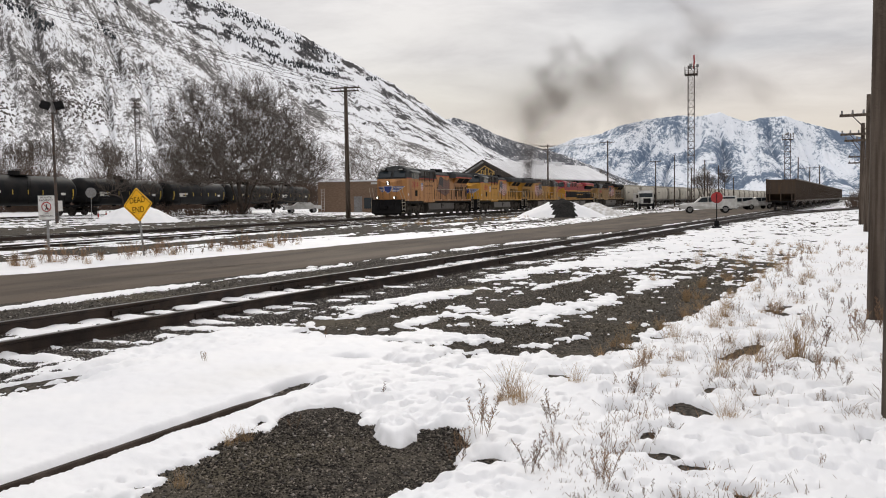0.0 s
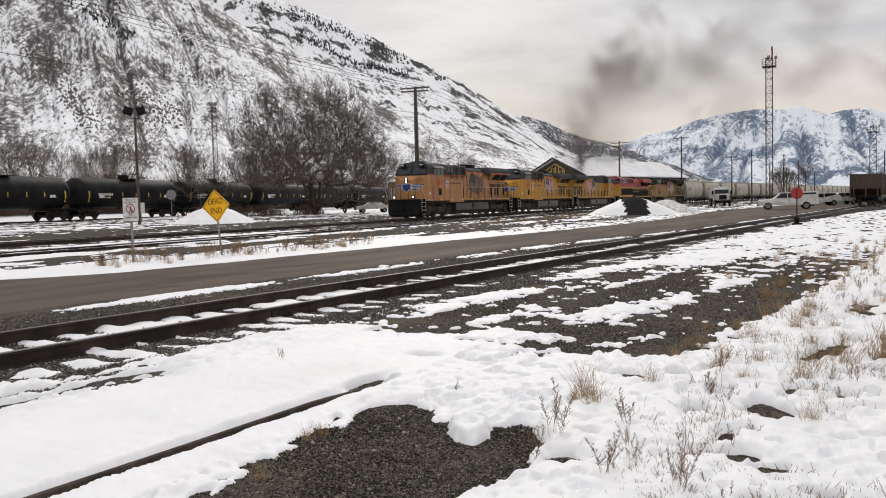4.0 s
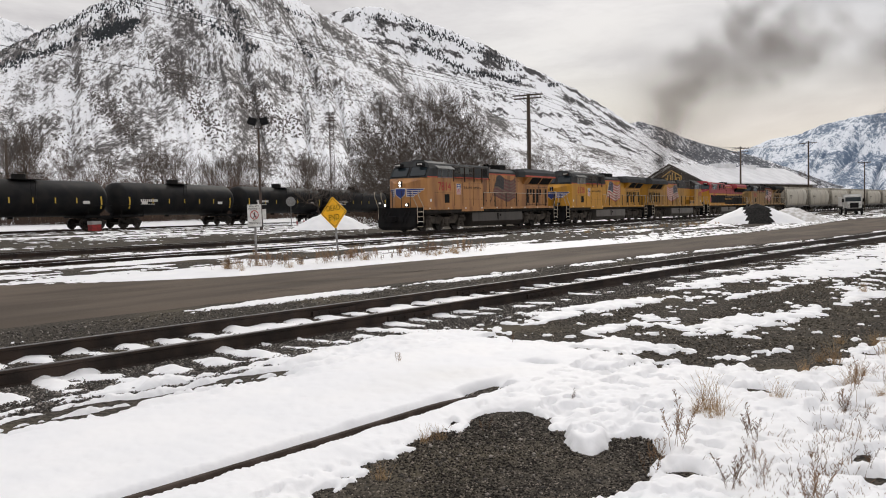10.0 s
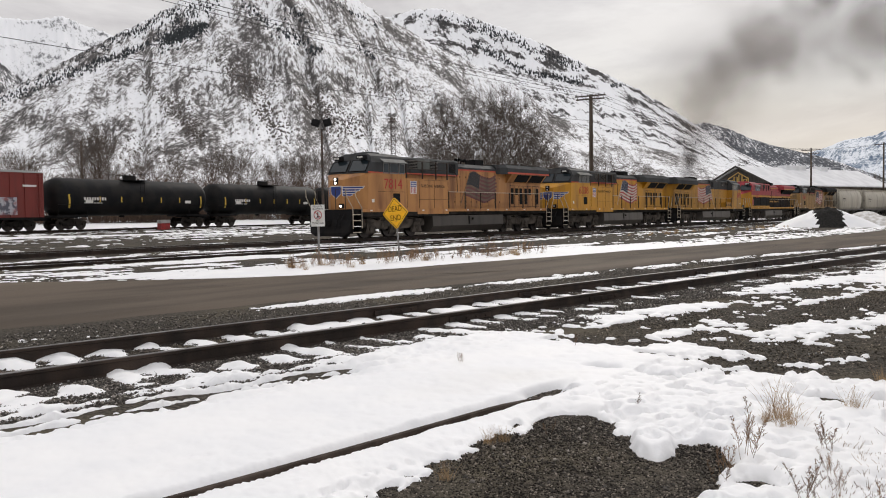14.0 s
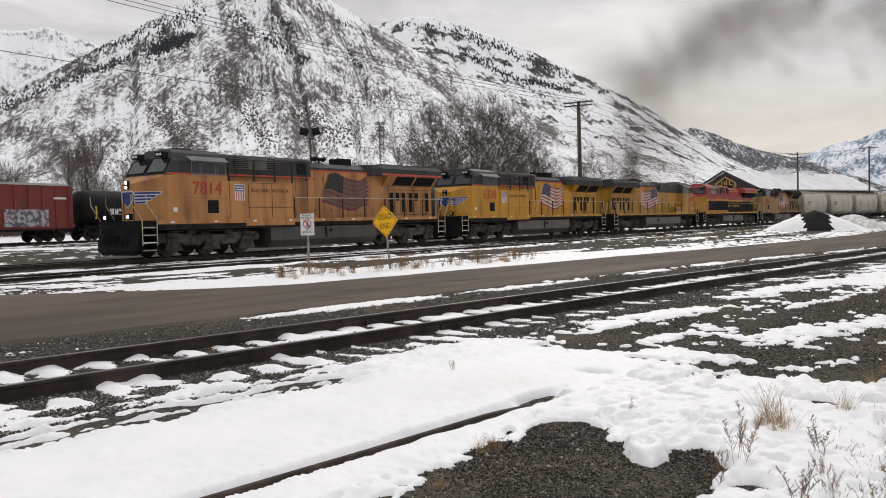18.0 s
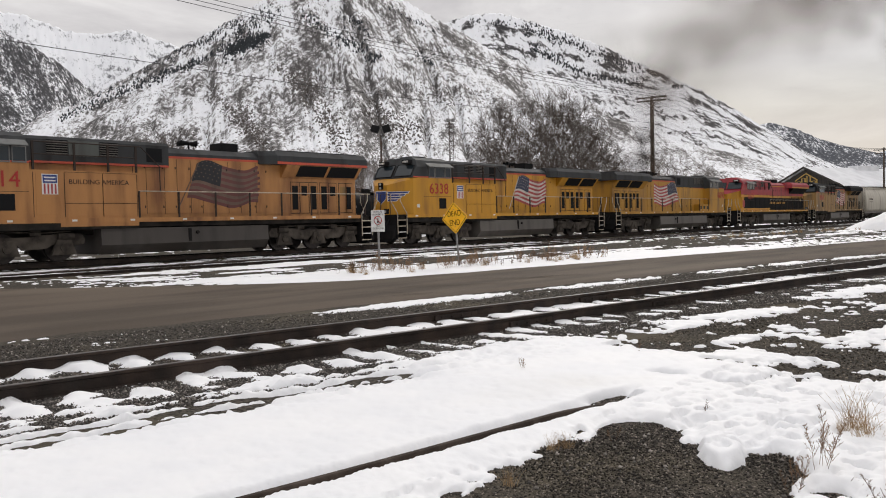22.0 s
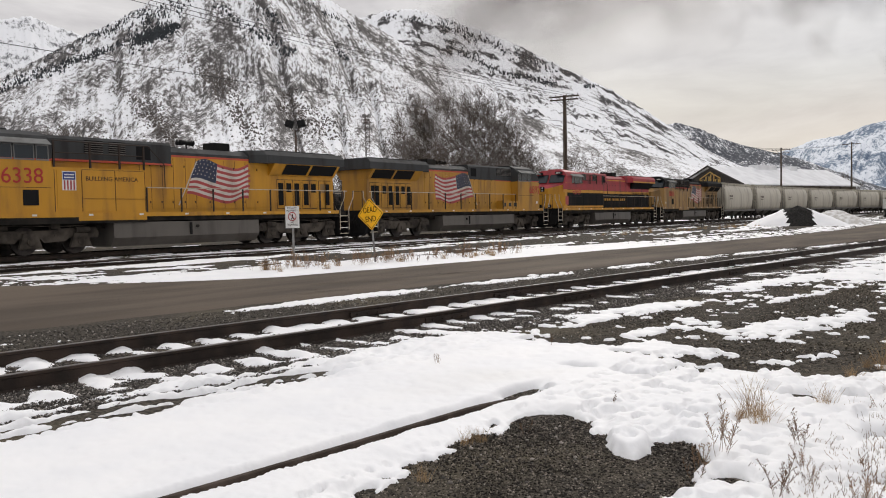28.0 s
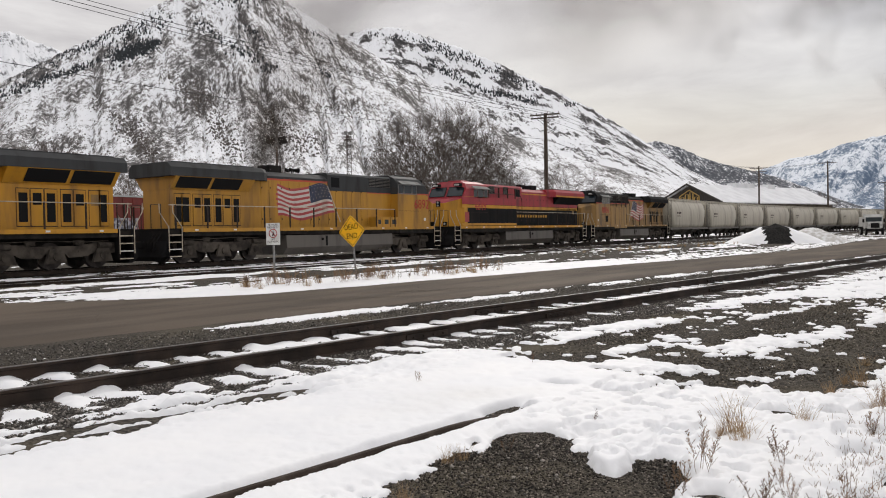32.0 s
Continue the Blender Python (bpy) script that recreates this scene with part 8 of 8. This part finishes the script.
def weed_stalk(name, seed, h, material, label, n=4):
    """Dead upright weed: thin stems that fork upwards, with fine seed sprays along them."""
    r = random.Random(seed)
    e = empty(name, label=label, category="weed", group="dead weeds")
    segs, heads = [], []
    for s in range(n):
        a = r.uniform(0, 6.28)
        p = Vector((0.035 * r.gauss(0, 1), 0.035 * r.gauss(0, 1), -0.03))
        d = Vector((0.32 * math.cos(a), 0.32 * math.sin(a), 1)).normalized()
        l, hh = h * r.uniform(0.55, 1.05), 0
        while hh < l:
            step = 0.042
            q = p + d * step
            segs.append((tuple(p), tuple(q), 0.0026, 0.0023))
            if hh > l * 0.22:
                for _ in range(2):
                    b = r.uniform(0, 6.28)
                    bl = 0.13 * (1.05 - 0.75 * hh / l) * r.uniform(0.5, 1.3)
                    e2 = q + Vector((math.cos(b), math.sin(b), r.uniform(0.9, 2.2))).normalized() * bl
                    segs.append((tuple(q), tuple(e2), 0.0016, 0.0010))
                    for _ in range(6):
                        o = q.lerp(e2, r.uniform(0.25, 1.0))
                        heads.append((tuple(o), tuple(o + Vector((r.gauss(0, .009), r.gauss(0, .009), r.gauss(0.006, .008)))), 0.0034, 0.0012))
            p, hh = q, hh + step
            d = (d + Vector((r.gauss(0, 0.08), r.gauss(0, 0.08), 0.03))).normalized()
    segs_mesh("stem", segs, material, e, 3)
    segs_mesh("seed_spray", heads, material, e, 3)
    return e


grasses = [grass_tuft("grass_tuft", i, 60 + 12 * i, 0.34 + 0.06 * i, STRAW, "tuft of dry straw-coloured grass standing in snow") for i in range(3)]
WEED_D = mat("dark withered weed", (0.22, 0.14, 0.088), (0.115, 0.072, 0.047), rough=0.9, scale=4, bump=0)
weeds = [weed_stalk("dead_weed", 10 + i, 0.34 + 0.09 * i, WEED_D if i % 2 == 0 else WEED, "dead brown branching weed poking out of the snow", 3 + i) for i in range(4)]
for i, o in enumerate(grasses + weeds):
    o.matrix_world = Matrix.Translation((7.6 + 0.55 * i, 0.2 - 0.33 * i, float(zg(0)) + 0.05))
rg = random.Random(41)


def plant(o, x, y, k=1.0):
    m = float(snow_mask(np.array([x]), np.array([y]))[0])
    z = float(zg(y)) + (0.06 if m > 0.3 else 0.0)
    c = copy_thing(o, Matrix.Translation((x, y, z)) @ Matrix.Rotation(rg.uniform(0, 6.28), 4, "Z"))
    c.scale = (0.58 * k,) * 3


# thick growth at the right, thinning away down the yard
for i in range(215):
    x = 3.6 + 26 * rg.random() ** 1.25
    y = 1.9 - 0.115 * x - (0.2 + 2.6 * rg.random()) * (0.45 + x / 16)
    plant(rg.choice(weeds), x, y, rg.uniform(0.40, 1.0) * (0.6 if x < 7 else 1))
for i in range(110):
    x = rg.uniform(6.0, 30)
    y = 1.55 - 0.13 * x + rg.gauss(0.35, 0.55) * (0.5 + x / 22)
    plant(rg.choice(grasses), x, y, rg.uniform(0.6, 1.25))
# the tufts nearest the camera
for o, x, y, k in ((grasses[2], 6.15, 1.72, 1.35), (grasses[1], 5.95, 1.62, 1.1), (weeds[2], 5.45, 1.25, 1.0), (weeds[3], 5.05, 1.62, 1.1), (grasses[0], 4.55, 3.28, 0.8), (weeds[1], 6.9, 0.9, 0.9),
                   (weeds[2], 4.45, 1.15, 1.0), (weeds[3], 4.3, 0.7, 0.9), (grasses[1], 9.3, 0.75, 1.2), (grasses[2], 10.2, 0.35, 1.2), (weeds[0], 5.0, 3.05, 0.6), (weeds[0], 5.9, 2.75, 0.6),
                   (grasses[0], 3.75, 3.05, 0.7), (weeds[1], 4.84, 1.73, 0.9), (weeds[0], 4.62, 1.66, 0.8), (grasses[0], 4.66, 3.22, 0.7), (weeds[0], 8.3, 4.6, 0.7), (weeds[1], 6.6, 5.0, 0.6)):
    plant(o, x, y, k)
# short stubble and litter round the weeds
rn = np.random.RandomState(12)
sx = 3.8 + 24 * rn.rand(60000) ** 1.35
sy = 1.75 - 0.12 * sx - 3.2 * rn.rand(60000) * (0.5 + sx / 18) + 0.3
dense = fbm(sx * 0.9, sy * 1.3, 4, 301) + 0.4 * fbm(sx * 4, sy * 4, 2, 302)
ok = dense > 0.10 + 0.5 * rn.rand(60000)
sx, sy = sx[ok][:12000], sy[ok][:12000]
deep = np.where(snow_mask(sx, sy) > 0.2, 0.05, 0.0)
stubble = []
for x, y, dz in zip(sx, sy, deep):
    l = (0.02 + 0.11 * rn.rand() ** 2) * min(1.0, x / 9)
    ux, uy = rn.normal(0, 0.45, 2) * l
    z = float(zg(y)) + dz - 0.01
    stubble.append(((x, y, z), (x + ux, y + uy, z + l), 0.0021, 0.0010))
tagged(segs_mesh("dry_stubble", stubble, WEED, None), label="short dry stubble and litter poking through the snow", category="stubble", kind="stuff")
# round the sign posts
for i in range(120):
    x = rg.uniform(15.5, 27)
    plant(rg.choice(weeds + grasses[:1]), x, 20.8 - 0.16 * x - 0.25 + rg.gauss(0, 0.45), rg.uniform(0.9, 2.0))
for i in range(40):
    x = rg.uniform(48, 76)
    plant(rg.choice(grasses), x, 22.5 - 0.07 * (x - 40) + rg.gauss(0, 0.8), rg.uniform(1.0, 2.0))


# ---- what moves ----
def nose_x(t):
    """Where the train's front coupler stands at t seconds."""
    return 67.0 - 2.447 * t - 0.02044 * t * t + 0.000265 * t ** 3


ARC_X = np.arange(-120, 900, 0.5)
ARC_S = np.concatenate([[0], np.cumsum(np.hypot(np.diff(ARC_X), np.diff(main_y(ARC_X))))]) - 120


def on_main(s):
    x = float(np.interp(s, ARC_S, ARC_X))
    return x, float(main_y(x))


# ---- exhaust smoke of the third engine ----
def smoke_mat(name, col, dens, scale):
    """Thin soot: fades out towards the rim of each wisp, broken up by noise."""
    m = bpy.data.materials.new(name)
    m.use_nodes = True
    n, l = m.node_tree.nodes, m.node_tree.links
    n.clear()
    out = n.new("ShaderNodeOutputMaterial")
    mix = n.new("ShaderNodeMixShader")
    tr = n.new("ShaderNodeBsdfTransparent")
    df = n.new("ShaderNodeBsdfDiffuse")
    df.inputs["Color"].default_value = (*col, 1)
    uv = n.new("ShaderNodeUVMap")
    ln = n.new("ShaderNodeVectorMath")
    ln.operation = "LENGTH"
    l.new(uv.outputs[0], ln.inputs[0])
    r = n.new("ShaderNodeMapRange")
    r.interpolation_type = "SMOOTHERSTEP"
    r.inputs["From Min"].default_value, r.inputs["From Max"].default_value = 0.0, 0.95
    r.inputs["To Min"].default_value, r.inputs["To Max"].default_value = 1.0, 0.0
    l.new(ln.outputs["Value"], r.inputs["Value"])
    tc_ = n.new("ShaderNodeTexCoord")
    oi = n.new("ShaderNodeObjectInfo")
    ad = n.new("ShaderNodeVectorMath")
    l.new(tc_.outputs["Object"], ad.inputs[0])
    sc_ = n.new("ShaderNodeMath")
    sc_.operation = "MULTIPLY"
    sc_.inputs[1].default_value = 400.0
    l.new(oi.outputs["Random"], sc_.inputs[0])
    l.new(sc_.outputs[0], ad.inputs[1])
    tx = n.new("ShaderNodeTexNoise")
    tx.inputs["Scale"].default_value, tx.inputs["Detail"].default_value = scale, 4.0
    l.new(ad.outputs[0], tx.inputs["Vector"])
    r2 = n.new("ShaderNodeMapRange")
    r2.inputs["From Min"].default_value, r2.inputs["From Max"].default_value = 0.18, 0.80
    l.new(tx.outputs["Fac"], r2.inputs["Value"])
    sq = n.new("ShaderNodeMath")
    sq.operation = "POWER"
    sq.inputs[1].default_value = 1.3
    l.new(r.outputs[0], sq.inputs[0])
    mu = n.new("ShaderNodeMath")
    mu.operation = "MULTIPLY"
    l.new(sq.outputs[0], mu.inputs[0])
    l.new(r2.outputs[0], mu.inputs[1])
    mu2 = n.new("ShaderNodeMath")
    mu2.operation = "MULTIPLY"
    mu2.inputs[1].default_value = dens
    l.new(mu.outputs[0], mu2.inputs[0])
    l.new(mu2.outputs[0], mix.inputs["Fac"])
    l.new(tr.outputs[0], mix.inputs[1])
    l.new(df.outputs[0], mix.inputs[2])
    l.new(mix.outputs[0], out.inputs["Surface"])
    return m


def wisp(name, rx, rz, material, seed):
    """One curved, soft-edged veil of soot."""
    r = random.Random(seed)
    bm = bmesh.new()
    uvl = bm.loops.layers.uv.new("UVMap")
    m = Matrix.Rotation(r.uniform(-0.3, 0.3) + radians(-52), 4, "Z")
    c = bm.verts.new((0, 0, 0))
    rim = []
    for i in range(20):
        a = 2 * math.pi * i / 20
        k = 1 + 0.15 * math.sin(3 * a)
        rim.append((bm.verts.new(m @ Vector((rx * k * math.cos(a), 0.06 * rx * math.sin(2 * a + seed), rz * k * math.sin(a)))), a))
    for i in range(20):
        (p, a), (q, b) = rim[i], rim[(i + 1) % 20]
        f = bm.faces.new((c, p, q))
        for lp, t in zip(f.loops, ((0, 0), (math.cos(a), math.sin(a)), (math.cos(b), math.sin(b)))):
            lp[uvl].uv = t
        f.smooth = True
    ob = link(name, bm, material)
    ob.visible_shadow = False
    return ob


SOOT = smoke_mat("dark soot", (0.155, 0.118, 0.092), 0.22, 0.20)
HAZE = smoke_mat("thin brown smoke", (0.23, 0.185, 0.155), 0.40, 0.07)
rg = random.Random(3)
STACK = 55.65 - 3.4


def stack_at(t):
    x, y = on_main(nose_x(t) + STACK)
    return Vector((x, y, 3.6))


def puffs(name, rx, rz, material, label, group, start, step, n, seed):
    out = []
    src_ = [wisp(name, rx, rz, material, seed + i) for i in range(3)]
    for i in range(n):
        ob = src_[i] if i < 3 else new(name, src_[i % 3].data)
        ob.visible_shadow = False
        tagged(ob, label=label, category="smoke", group=group)
        out.append((ob, start + i * step, rg.gauss(0, 1), rg.gauss(0, 1), rg.gauss(0, 1), rg.uniform(-1, 1)))
    return out


PUFFS = puffs("smoke_puff", 4.3, 3.7, SOOT, "small dark puff of diesel exhaust smoke", "exhaust smoke", -12.0, 0.26, 169, 0)
DRIFT = puffs("smoke_haze", 12.5, 8.0, HAZE, "wide thin brown drift of exhaust smoke", "drifting smoke", -24.0, 1.6, 31, 10)
# the dense foot of the plume stands over the stack and travels with it
COLUMN = puffs("smoke_column", 1.5, 1.9, smoke_mat("fresh soot", (0.060, 0.050, 0.043), 0.82, 0.55), "dense dark foot of the exhaust plume over the stack", "plume over the stack", 0.0, 1.0, 4, 20)


# ---- what moves ----
def motions():
    times = [i * 2.0 for i in range(17)]
    for ob, back, reach in TRAIN:
        rows = []
        flip = ob.get("faces_back", 0)
        for t in times:
            s = nose_x(t) + back
            (xa, ya), (xb, yb) = on_main(s - reach), on_main(s + reach)
            a = math.atan2(yb - ya, xb - xa) + (math.pi if flip else 0)
            rows.append((t, Matrix.Translation(((xa + xb) / 2, (ya + yb) / 2, 0)) @ Matrix.Rotation(a, 4, "Z")))
        walk(ob, rows)
    head = math.atan(YARD_B)
    for ob, along in SECOND:
        rows = []
        for t in (0.0, 16.0, 32.0):
            x = 29.8 + 0.9 * (t - 13) + along * math.cos(head)
            rows.append((t, Matrix.Translation((x, YARD_A + YARD_B * x, YARD_Z)) @ Matrix.Rotation(head, 4, "Z")))
        walk(ob, rows)
    # the engines' wheels roll
    steps = [i * 0.25 for i in range(129)]
    for w, ax, r, _ in WHEELS:
        back = w.parent.parent.get("faces_back", 0)
        rows = []
        for t in steps:
            a = (nose_x(t) - nose_x(0)) / r * (-1 if back else 1)
            rows.append((t, Matrix.Translation((ax, 0, r)) @ Matrix.Rotation(a, 4, "Y")))
        walk(w, rows)
    # smoke: each puff comes up out of the stack, then rises, slows and drifts off downwind
    for cloud, spread, slow, gust, cross in ((PUFFS, 0.40, 0.02, 0.15, 0.045), (DRIFT, 0.46, 0.05, 0.7, 0.085)):
        for ob, birth, g1, g2, g3, sp in cloud:
            rows = []
            for t in sorted({0.0, 32.0, *(float(i) for i in range(33)), *(q for q in (birth - 0.3, birth - 0.12, birth, birth + 0.4) if 0 < q < 32)}):
                age = t - birth
                if age < -0.05:
                    p = stack_at(birth)
                    p.z = -9.0
                    rows.append((t, Matrix.Translation(p)))
                    continue
                p = stack_at(birth)
                rise = 1.15 * age / (1 + slow * age) + 8.5 * (1 - math.exp(-age / 2.4)) + 2.6 * (1 - math.exp(-age / 0.6))
                wide = spread * max(age, 0.0) ** 0.9
                p = p + Vector((gust * age - 2.6 * (1 - math.exp(-age / 1.2)) + g1 * wide, -cross * age * age / (1 + 0.04 * age) + g2 * wide, rise + g3 * wide * 0.8))
                rows.append((t, Matrix.Translation(p) @ Matrix.Rotation(max(-0.7, min(0.7, 0.15 * sp * age)), 4, "Y")))
            walk(ob, rows)

    for ob, i, g1, g2, g3, sp in COLUMN:
        rows = []
        for k in range(65):
            t = k * 0.5
            p = stack_at(t) + Vector((0.30 * i + 0.22 * i * math.sin(0.9 * t + 2 * g1), 0.15 * g2, 1.5 + 0.95 * i + 0.25 * math.sin(1.3 * t + 3 * g3)))
            rows.append((t, Matrix.Translation(p) @ Matrix.Rotation(0.4 * math.sin(0.7 * t + 4 * sp), 4, "Y")))
        walk(ob, rows)


motions()
